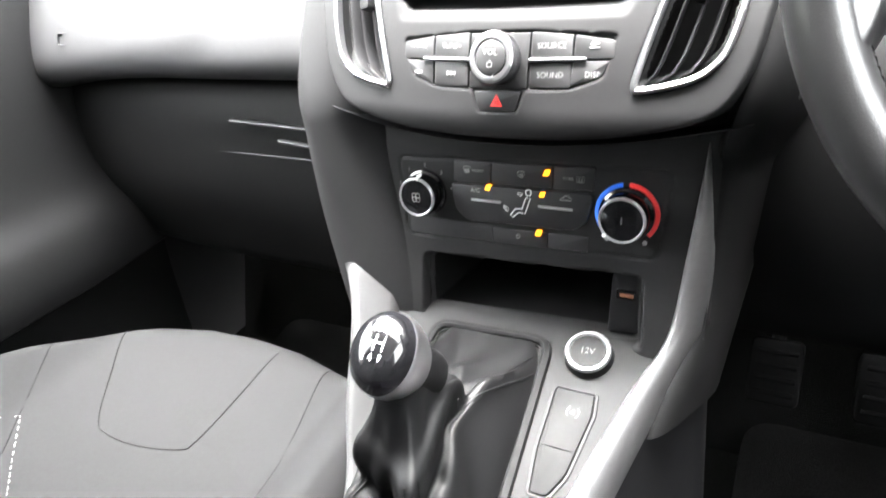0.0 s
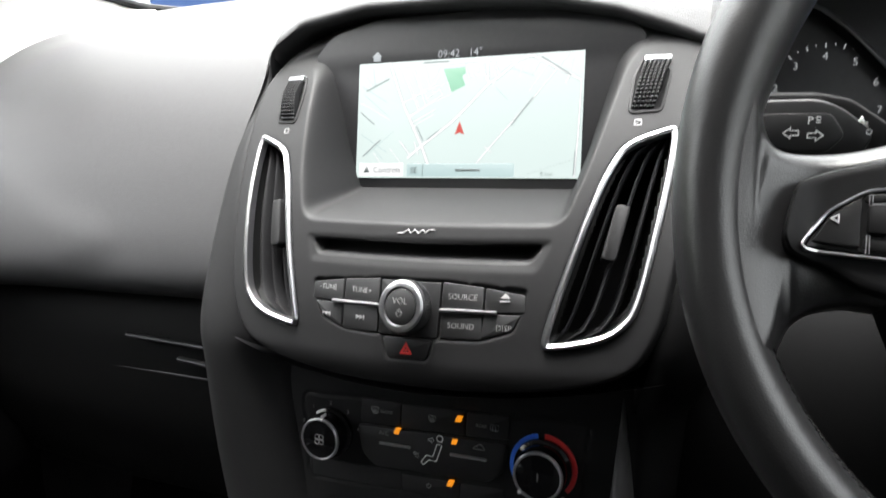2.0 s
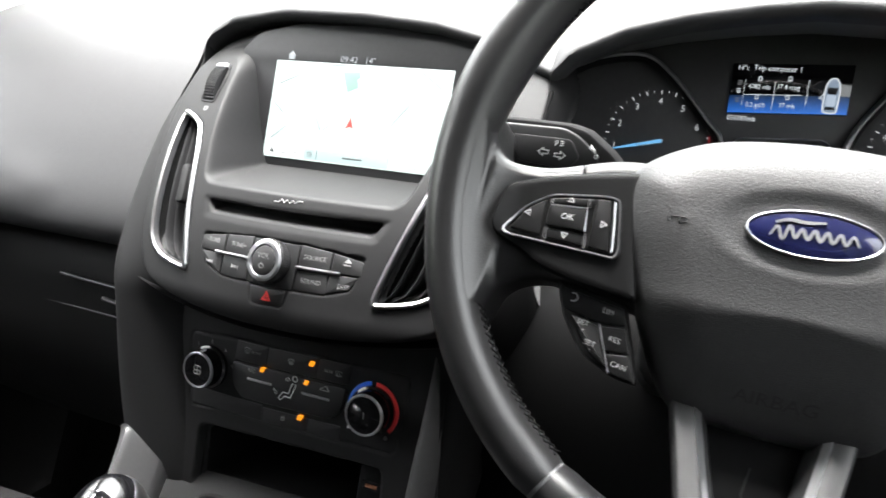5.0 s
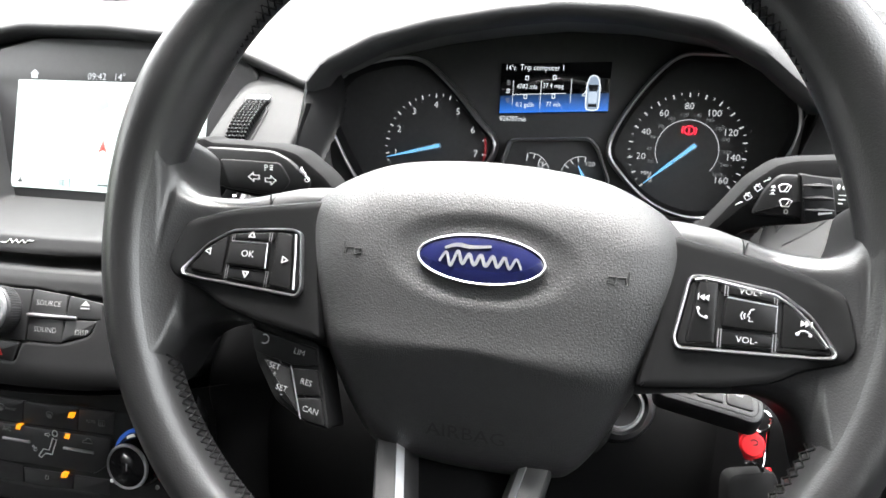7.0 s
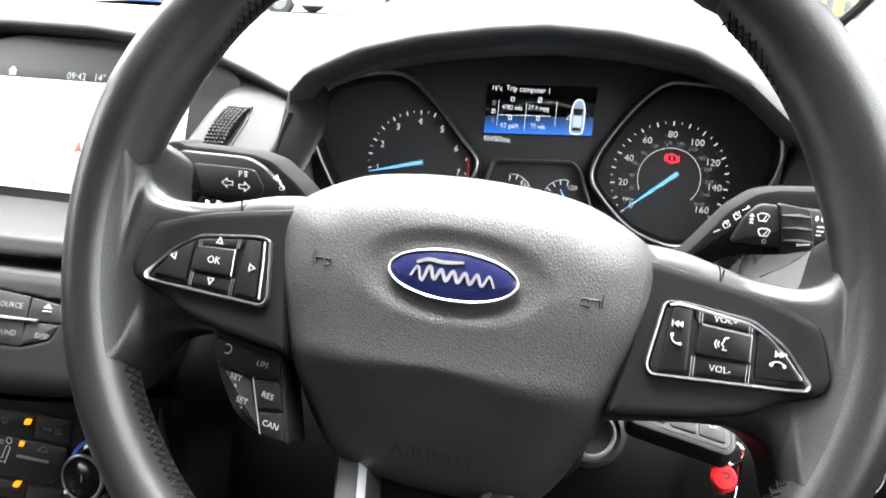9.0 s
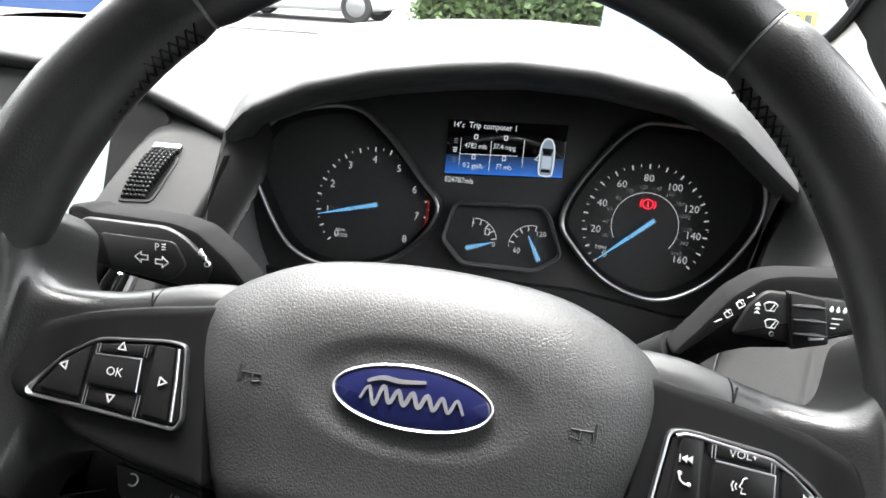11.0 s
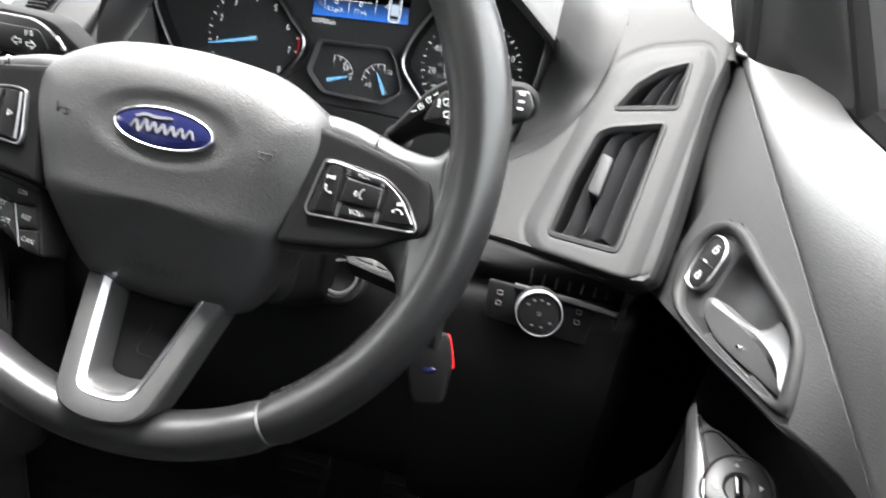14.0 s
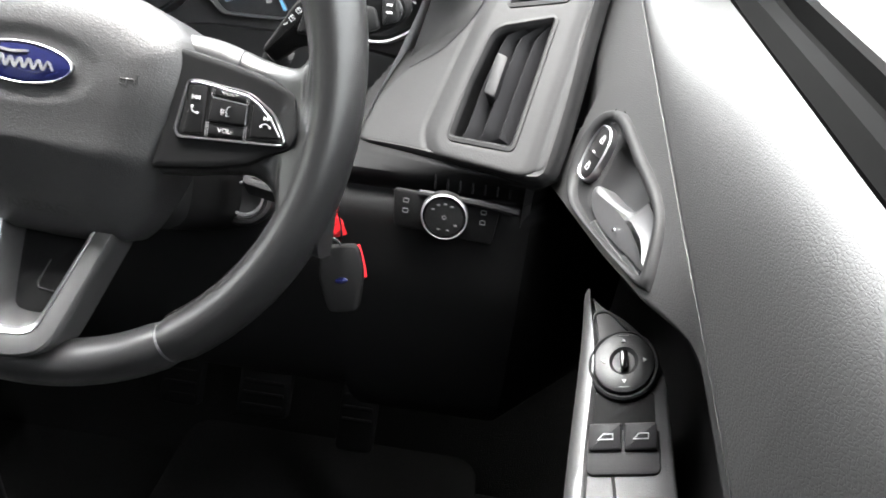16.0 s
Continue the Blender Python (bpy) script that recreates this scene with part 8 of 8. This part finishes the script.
    # black window frame behind the corner panel
    part("window_frame", Mesh().tube(spline([(0.712, 0.493, 1.022), (0.708, 0.505, 1.045), (0.700, 0.553, 1.105), (0.685, 0.62, 1.195), (0.665, 0.68, 1.272)], 5, False), 0.007, n=10, flat=0.6), M_RUBBER, d, "black rubber window frame")
    return d


build_door()


# ---------------------------------------------------------------- cabin shell
def sheet(name, quads, material, label, kind="structure", category="", thick=0.0):
    m = Mesh()
    for q in quads:
        m.add(q, [tuple(range(len(q)))])
    return single(name, m, material, label, category, "", kind, solid=False)


def slab(name, a, b, material, label, category="", kind="structure"):
    (x0, y0, z0), (x1, y1, z1) = a, b
    F = lambda u, v, w: Vector((u, v, w))
    return single(name, Mesh().plate(rpoly([(x0, y0), (x1, y0), (x1, y1), (x0, y1)], 0.01), F, z0, z1, 0.004), material, label, category, "", kind)


def build_shell():
    slab("floor", (-0.76, -1.5, 0.24), (0.76, 1.10, 0.28), M_CARPET, "black carpeted car floor", "floor")
    slab("ceiling", (-0.66, -1.5, 1.47), (0.66, 0.27, 1.51), M_TRIM, "pale grey headliner", "headliner")
    # bulkhead under the windscreen
    single("wall_front", Mesh().grid([[Vector((x, 0.98, 0.26)), Vector((x, 1.03, 0.7)), Vector((x, 1.045, 1.165))] for x in np.linspace(-0.80, 0.80, 8)]), M_CARPET, "dark felt bulkhead", "wall", kind="structure")
    # Unseen sheet closes the rear and shuts out the light from there.
    single("wall_rear", Mesh().grid([[Vector((x, -1.5, 0.26)), Vector((x, -1.5, 1.05)), Vector((x, -1.5, 1.48))] for x in np.linspace(-0.76, 0.76, 4)]), M_SEAT, "unseen dark sheet closing the cabin's rear", "wall", kind="structure")
    # passenger door
    rows = []
    for y in np.linspace(0.68, -1.45, 40):
        sec = spline([(-0.70, 0.30), (-0.695, 0.55), (-0.64, 0.585), (-0.635, 0.66), (-0.655, 0.72), (-0.66, 0.85), (-0.675, 0.95), (-0.70, 0.985), (-0.745, 0.98)], 4, False)
        rows.append([Vector((x - 0.02 * ss(0.5, 0.68, y), y, z + 0.12 * (y - 0.3) * ss(0.7, 0.9, z))) for x, z in sec])
    single("passenger_door", Mesh().grid(rows), M_UNDER, "dark grey passenger door trim with map pocket", "car door")
    # right side behind and below the driver door
    single("wall_right", Mesh().grid([[Vector((0.76, y, z)) for z in (0.26, 0.6, 0.93)] for y in np.linspace(-1.5, 1.05, 6)]), M_MID, "dark right side of the cabin", "wall", kind="structure")
    single("wall_left", Mesh().grid([[Vector((-0.78, y, z)) for z in (0.26, 0.6, 0.95)] for y in np.linspace(-1.5, 1.05, 6)]), M_MID, "dark left side of the cabin", "wall", kind="structure")
    # pillars in pale trim
    for s in (-1, 1):
        if s > 0:
            front = [(0.628, 0.955, 1.120), (0.645, 0.95, 1.185), (0.655, 0.82, 1.255), (0.645, 0.62, 1.33), (0.63, 0.45, 1.40), (0.60, 0.12, 1.49)]
            back = [(0.712, 0.74, 1.03), (0.720, 0.78, 1.085), (0.712, 0.76, 1.16), (0.695, 0.63, 1.26), (0.675, 0.45, 1.35), (0.655, 0.05, 1.46)]
        else:
            front = [(-0.55, 0.86, 1.135), (-0.645, 0.95, 1.176), (-0.685, 0.915, 1.185), (-0.705, 0.80, 1.22), (-0.68, 0.50, 1.36), (-0.62, 0.12, 1.49)]
            back = [(-0.64, 0.66, 1.050), (-0.72, 0.66, 1.06), (-0.755, 0.65, 1.10), (-0.76, 0.58, 1.17), (-0.72, 0.36, 1.31), (-0.66, 0.02, 1.46)]
        front, back = spline(front, 6, False), spline(back, 6, False)
        rows = []
        for p, q in zip(front, back):
            p, q = Vector(p), Vector(q)
            c = p.lerp(q, 0.5) + Vector((-s * 0.012, -0.01, 0))
            rows.append([p + Vector((s * 0.02, 0.01, 0)), p, p.lerp(c, 0.5) + Vector((-s * 0.004, 0, 0)), c, q.lerp(c, 0.5) + Vector((-s * 0.004, 0, 0)), q, q + Vector((s * 0.03, 0.02, 0))])
        single("pillar_trim", Mesh().grid(rows), M_TRIM, "pale grey windscreen pillar trim", "pillar", "pillars", sharp=60)
        slab("pillar_mid", (s * 0.70 - 0.03, -0.28, 0.9), (s * 0.70 + 0.03, -0.12, 1.48), M_TRIM, "pale grey door pillar", "pillar")
        slab("pillar_rear", (s * 0.68 - 0.04, -1.5, 0.9), (s * 0.68 + 0.04, -1.25, 1.48), M_TRIM, "pale grey rear pillar", "pillar")
        pane = [Vector((s * 0.752, y, z)) for y, z in ((0.70, 1.03), (-0.20, 0.974))] + [Vector((s * 0.66, -0.20, 1.467)), Vector((s * 0.66, 0.05, 1.47))]
        w = sheet("window_%d" % (2 if s > 0 else 3), [pane], M_GLASS, "clear side window", category="window")
        w.visible_shadow = False
        # Unseen rear pane, tinted so that little light comes in behind the seats.
        sheet("window_%d" % (4 if s > 0 else 5), [[Vector((s * 0.752, -0.20, 0.974)), Vector((s * 0.752, -1.45, 0.93)), Vector((s * 0.66, -1.45, 1.46)), Vector((s * 0.66, -0.20, 1.467))]], M_TINT, "unseen rear side window, darkened to keep light out", category="window")
    w = sheet("window_1", [[Vector((-0.78, 1.03, 1.165)), Vector((0.78, 1.03, 1.165)), Vector((0.64, 0.26, 1.475)), Vector((-0.64, 0.26, 1.475))]], M_GLASS, "clear windscreen", category="windscreen")
    w.visible_shadow = False
    # black edge of the windscreen
    single("trim", Mesh().tube(spline([(-0.665, 0.50, 1.365), (-0.703, 0.80, 1.225), (-0.682, 0.918, 1.190), (-0.640, 0.965, 1.178), (-0.55, 1.005, 1.172), (-0.3, 1.02, 1.172), (0.0, 1.025, 1.172), (0.3, 1.02, 1.172), (0.60, 1.0, 1.172), (0.64, 0.955, 1.19), (0.645, 0.85, 1.235), (0.60, 0.60, 1.34)], 6, False), 0.006, n=8), M_DARK, "black windscreen edge band", "trim", kind="structure")


build_shell()


# ---------------------------------------------------------------- seats, mats and pedals
def build_seat(cx, front_y, top_z, name, label):
    s = thing(name, label, "car seat", "front seats")
    def cush(u, t):
        """Section across the cushion (u -1..1) at t from the front edge backwards."""
        x = cx + 0.240 * u * (1 - 0.04 * (1 - ss(0, 0.25, t)))
        f = (u + 1) if cx < 0 else (1 - u)
        y = front_y + float(np.interp(f, (0, 0.1, 0.25, 0.375, 0.5, 0.75, 1.0, 1.25, 1.5, 1.75, 2.0), (-0.15, -0.11, -0.045, 0.016, 0.030, 0.045, 0.049, 0.044, 0.03, 0.02, -0.03))) * (1 - 0.6 * ss(0.1, 0.6, t)) - 0.50 * t
        z = top_z - 0.10 * (1 - ss(-0.05, 0.16, t)) ** 1.5 - 0.035 * ss(0.15, 0.9, t) + 0.030 * ss(0.60, 0.85, abs(u)) - 0.05 * ss(0.9, 1.0, abs(u))
        return Vector((x, y, z))
    rows = []
    for t in list(np.linspace(-0.02, 0.2, 16)) + list(np.linspace(0.24, 1, 14)):
        rows.append([cush(u, t) for u in np.linspace(-1, 1, 41)])
    rows.insert(0, [p + Vector((0, -0.01, -0.16)) for p in rows[0]])
    part("cushion", Mesh().grid(rows), M_SEAT, s, "grey cloth seat cushion", sharp=80)
    k = 1 if cx < 0 else -1
    def on(x, y):
        """The cushion at a place of the plan, given from its own middle."""
        u = k * x / 0.24
        t = 0.2
        for _ in range(12):
            t = min(1, max(0.0, t + (cush(u, t).y - (front_y + y)) / 0.5 * 0.8))
        return cush(u, t)
    for pts in ([(-0.162, -0.012), (-0.148, -0.049), (-0.105, -0.10), (-0.057, -0.157), (-0.031, -0.168), (0.010, -0.168), (0.053, -0.158), (0.061, -0.146), (0.061, -0.099), (0.054, -0.02)], [(-0.213, -0.065), (-0.176, -0.12), (-0.147, -0.177), (-0.112, -0.226), (-0.08, -0.30)], [(0.119, -0.02), (0.130, -0.061), (0.147, -0.118), (0.157, -0.162), (0.165, -0.28)]):
        path = [on(x, y) + Vector((0, 0, 0.0002)) for x, y in spline(pts, 8, False)]
        part("seam", Mesh().tube(path, 0.0008, n=6), M_BLACK, s)
    m = Mesh()
    for pts, n in (([(-0.141, -0.183), (-0.098, -0.221), (-0.063, -0.250)], 12), ([(-0.200, -0.205), (-0.160, -0.197), (-0.143, -0.184)], 9)):
        P = spline(pts, n, False)
        for q in range(0, len(P) - 1, 2):
            m.tube([on(*P[q]) + Vector((0, 0, 0.0002)), on(*P[q + 1]) + Vector((0, 0, 0.0002))], 0.00035, n=5)
    part("stitching", m, M_STITCH, s, "pale contrast stitching")
    back = []
    for h in np.linspace(0, 1, 14):
        back.append([Vector((cx + 0.24 * u * (1 - 0.25 * h * h), front_y - 0.52 - 0.22 * h + 0.05 * u * u, top_z - 0.02 + 0.62 * h)) for u in np.linspace(-1, 1, 21)])
    part("backrest", Mesh().grid(back), M_SEAT, s, "grey cloth backrest")
    base = [[Vector((cx + 0.21 * u, front_y - 0.05 - 0.45 * t, z)) for z in (top_z - 0.1, 0.30)] for u, t in ((-1, 0), (1, 0), (1, 1), (-1, 1), (-1, 0))]
    part("base", Mesh().grid(base), M_DARK, s)
    return s


build_seat(-0.325, 0.470, 0.603, "passenger_seat", "grey cloth passenger seat with pale stitching")
build_seat(0.335, 0.430, 0.585, "driver_seat", "grey cloth driver seat behind the steering wheel")


def build_footwell():
    for x0, x1, n in ((-0.60, -0.16, "floor_mat"), (0.16, 0.60, "floor_mat")):
        single(n, Mesh().plate(rpoly([(x0, 0.25), (x1, 0.25), (x1, 0.80), (x0, 0.80)], 0.04), lambda u, v, w: Vector((u, v, w + 0.35 * max(0, v - 0.62))), 0.281, 0.292, 0.004), M_CARPET, "black carpet floor mat", "mat", "floor mats")
    for x, w, name in ((0.185, 0.055, "clutch_pedal"), (0.30, 0.07, "brake_pedal"), (0.43, 0.05, "accelerator_pedal")):
        p = thing(name, "dark rubber-faced foot pedal on a steel arm", "pedal", "pedals")
        F = frame_of((x, 0.74, 0.48), (1, 0, 0), (0, 0.5, 0.87))
        part("pad", Mesh().plate(rect(0, 0, w, 0.075 if name != "accelerator_pedal" else 0.13, 0.008), F, -0.012, 0.004, 0.003), M_BLACK, p)
        for k in range(4):
            part("rib", Mesh().plate(rect(0, -0.024 + 0.016 * k, w * 0.8, 0.005, 0.002), F, 0.003, 0.006, 0.001), M_BLACK, p)
        part("arm", Mesh().tube([(x, 0.752, 0.475), (x, 0.80, 0.55), (x, 0.84, 0.75)], 0.008, n=8), M_DARK, p)
    single("footwell_liner", Mesh().grid([[Vector((x, 0.80, 0.27)), Vector((x, 0.88, 0.5)), Vector((x, 0.86, 0.80))] for x in np.linspace(-0.74, 0.74, 10)]), M_CARPET, "black felt footwell liner", "liner", kind="structure")


build_footwell()


# ---------------------------------------------------------------- outside: car park, parked cars, hedge
M_ASPH = mat("asphalt", (0.055, 0.055, 0.056), 0.85, grain=60, bump=0.004, vary=0.25)
M_TYRE = mat("tyre_rubber", (0.02, 0.02, 0.02), 0.8)
M_LAMPR = mat("tail_lamp_red", (0.55, 0.03, 0.03), 0.2, coat=0.5)
M_NUMBER = mat("yellow_plate", (0.75, 0.55, 0.05), 0.5)
M_CARGLASS = mat("dark_car_glass", (0.03, 0.035, 0.04), 0.06, coat=0.5)


def outside_ground():
    g = Mesh().add([(-400, -400, 0), (400, -400, 0), (400, 400, 0), (-400, 400, 0)], [(0, 1, 2, 3)])
    single("ground", g, M_ASPH, "grey asphalt car park", "ground", kind="structure", at=Matrix(), solid=False)


outside_ground()


def parked_car(paint, label, at, tall=1.0, plate=True):
    """A parked hatchback drawn tail first along minus y, wheels on the ground."""
    c = thing("parked_car", label, "car", "parked cars", at=at)
    st = [(0.0, 0.42, 0.95, 0.80), (0.06, 0.30, 1.02, 0.86), (0.35, 0.22, 1.04, 0.90), (1.2, 0.20, 1.02, 0.90), (2.6, 0.20, 1.00, 0.90), (3.4, 0.22, 0.95, 0.88), (4.0, 0.28, 0.86, 0.82), (4.25, 0.40, 0.72, 0.70)]
    rows = []
    for y, z0, z1, hw in spline(st, 4, False):
        z1 *= tall
        sec = spline([(-hw * 0.86, z0), (-hw, z0 + 0.12), (-hw * 1.01, (z0 + z1) / 2), (-hw * 0.97, z1 - 0.06), (-hw * 0.86, z1), (0, z1 + 0.02), (hw * 0.86, z1), (hw * 0.97, z1 - 0.06), (hw * 1.01, (z0 + z1) / 2), (hw, z0 + 0.12), (hw * 0.86, z0)], 3, False)
        rows.append([Vector((x, y, z)) for x, z in sec])
    part("body", Mesh().rings(rows, True, True, True), paint, c)
    rows = []
    for y, z, hw in ((0.10, 1.00, 0.80), (0.30, 1.30, 0.68), (0.55, 1.44, 0.62), (1.2, 1.50, 0.62), (2.0, 1.47, 0.62), (2.5, 1.36, 0.66), (3.2, 1.0, 0.78)):
        rows.append([Vector((x, y, q * tall)) for x, q in ((-hw - 0.06, 0.98), (-hw, z - 0.06), (-hw * 0.9, z), (0, z + 0.02), (hw * 0.9, z), (hw, z - 0.06), (hw + 0.06, 0.98))])
    part("cabin", Mesh().rings(rows, False), paint, c)
    part("rear_window", Mesh().add([(-0.66, 0.10, 1.04 * tall), (0.66, 0.10, 1.04 * tall), (0.56, 0.33, 1.36 * tall), (-0.56, 0.33, 1.36 * tall)], [(0, 1, 2, 3)]), M_CARGLASS, c, solid=False)
    for s in (-1, 1):
        part("side_window", Mesh().add([(s * 0.845, 0.5, 1.03 * tall), (s * 0.845, 2.9, 1.02 * tall), (s * 0.69, 2.3, 1.38 * tall), (s * 0.67, 0.75, 1.40 * tall)], [(0, 1, 2, 3)]), M_CARGLASS, c, solid=False)
        F = lambda u, v, w: Vector((u, -0.005 - w + 0.10 * abs(u) ** 3, v))
        part("tail_lamp", Mesh().plate(rpoly([(s * 0.52, 0.80 * tall), (s * 0.80, 0.78 * tall), (s * 0.82, 0.98 * tall), (s * 0.62, 0.97 * tall)], 0.03), F, -0.06, 0.025, 0.01), M_LAMPR, c, "red tail lamp")
        for y in (0.75, 3.35):
            Fw = frame_of((s * 0.84, y, 0.31), (0, 1, 0), (0, 0, 1))
            wh = part("wheel", Mesh().lathe([(0.31, -0.10), (0.315, -0.02), (0.315, 0.06), (0.29, 0.08), (0.21, 0.08)], Fw, 28), M_TYRE, c)
            part("rim", Mesh().lathe([(0.21, 0.07), (0.19, 0.085), (0.05, 0.09), (0.001, 0.09)], Fw, 20), M_SILVER, wh)
    Fb = lambda u, v, w: Vector((u, -0.02 - w, v))
    part("bumper", Mesh().plate(rpoly([(-0.84, 0.34), (0.84, 0.34), (0.86, 0.62), (-0.86, 0.62)], 0.08), Fb, -0.25, 0.05, 0.04), paint, c)
    if plate:
        pl = part("number_plate", Mesh().plate(rect(0, 0.80 * tall, 0.52, 0.11, 0.01), Fb, -0.03, 0.008, 0.002), M_NUMBER, c, "yellow rear number plate with dark bars")
        for k in range(6):
            part("plate_bar", Mesh().plate(rect(-0.20 + 0.075 * k + (0.03 if k > 3 else 0), 0.80 * tall, 0.045, 0.07, 0.003), Fb, 0.0, 0.010, 0.001), M_INK, pl)
    part("badge_bar", Mesh().plate(rect(0.35, 0.70 * tall, 0.22, 0.03, 0.005), Fb, -0.03, 0.008, 0.002), M_SILVER, c)
    return c


def paint(name, rgb, metal=0.2):
    return mat(name, rgb, 0.45, metal=0.0, coat=0.15, vary=0.04)


CARS = [
    (paint("blue_paint", (0.03, 0.07, 0.20)), "blue parked people carrier with red tail lamps, yellow plate", pose(-3.75, 5.45, 0, 0, 0, 27), 1.32, True),
    (paint("dark_grey_paint", (0.05, 0.05, 0.055)), "dark grey parked car behind the blue one", pose(-5.35, 9.3, 0, 0, 0, 29), 1.10, True),
    (paint("white_paint", (0.80, 0.80, 0.80), 0.0), "white parked van standing sideways", pose(-9.2, 18.9, 0, 0, 0, -90) @ Matrix.Scale(1.3, 4), 1.25, False),
    (paint("silver_blue_paint", (0.22, 0.27, 0.34)), "pale blue parked car with red lamps", pose(1.70, 5.0, 0, 0, 0, 0), 1.22, True),
    (paint("red_paint", (0.45, 0.03, 0.03)), "red parked car seen past the side window", pose(4.4, 5.6, 0, 0, 0, 0), 1.0, True),
    (paint("white_side_paint", (0.78, 0.78, 0.78), 0.0), "white parked car beside the driver door", pose(3.4, -0.6, 0, 0, 0, 0), 1.0, True),
    (paint("silver_paint_car", (0.45, 0.46, 0.48)), "silver parked car beside the blue one", pose(-6.2, 5.0, 0, 0, 0, 34), 1.12, True),
]
for p, label, at, tall, plate in CARS:
    parked_car(p, label, at, tall, plate)


def build_hedge():
    rnd = random.Random(3)
    v, f = [], []
    for i in range(26000):
        x, y, z = rnd.uniform(-1.6, 3.2), 9.3 + rnd.uniform(-0.35, 0.5), rnd.uniform(0.05, 2.3)
        y += 0.25 * math.sin(x * 2.1) + 0.15 * math.sin(z * 4 + x)
        s = rnd.uniform(0.035, 0.085)
        q = Euler((rnd.uniform(-1.2, 1.2), rnd.uniform(-1.2, 1.2), rnd.uniform(0, 6.28))).to_matrix()
        k = len(v)
        for a, b, c in ((0, -1, 0), (0.5, -0.1, 0.12), (0, 1, 0), (-0.5, -0.1, 0.12)):
            v.append(tuple(Vector((x, y, z)) + q @ Vector((a * s, b * s, c * s))))
        f.append((k, k + 1, k + 2, k + 3))
    m = Mesh()
    m.v, m.f = v, f
    leaf = mat("hedge_leaf", (0.11, 0.17, 0.06), 0.5, vary=0.5)
    single("hedge", m, leaf, "dense green laurel hedge behind the car park", "hedge", kind="stuff", at=Matrix(), solid=False)
    # Dark sheet behind the leaves: the hedge's inner shade put in colour.
    single("hedge_core", Mesh().plate(rect(0.8, 1.1, 4.7, 2.1, 0.2), lambda u, v2, w: Vector((u, 9.65 - w, v2)), -0.3, 0.0, 0.05), mat("hedge_shade", (0.02, 0.035, 0.012), 0.9, vary=0.4), "sheet inside the hedge, coloured dark for its inner shade", "hedge", kind="stuff", at=Matrix())


build_hedge()


# Unseen hedges, added to block the bright sky near the horizon.
def blocking_hedges():
    shade = mat("blocking_hedge_green", (0.05, 0.075, 0.03), 0.9, grain=14, bump=0.08, vary=0.6)
    for x0, y0, x1, y1 in ((-9.5, -8, -9.0, 14), (-9, -8.5, 12, -8)):
        rows = []
        n = 60
        for i in range(n + 1):
            t = i / n
            x, y = x0 + (x1 - x0) * t, y0 + (y1 - y0) * t
            k = 0.15 * math.sin(i * 1.7) + 0.1 * math.sin(i * 0.63)
            d = Vector((y0 - y1, x1 - x0, 0)).normalized()
            rows.append([Vector((x, y, z)) + d * (w + k * 0.4) for w, z in ((0.5, 0), (0.6, 1.2 + k), (0.4, 2.6 + k), (0, 3.0 + k), (-0.4, 2.6 + k), (-0.6, 1.2), (-0.5, 0))])
        single("hedge", Mesh().grid(rows), shade, "unseen hedge added to block low side light", "hedge", kind="stuff", at=Matrix())


blocking_hedges()
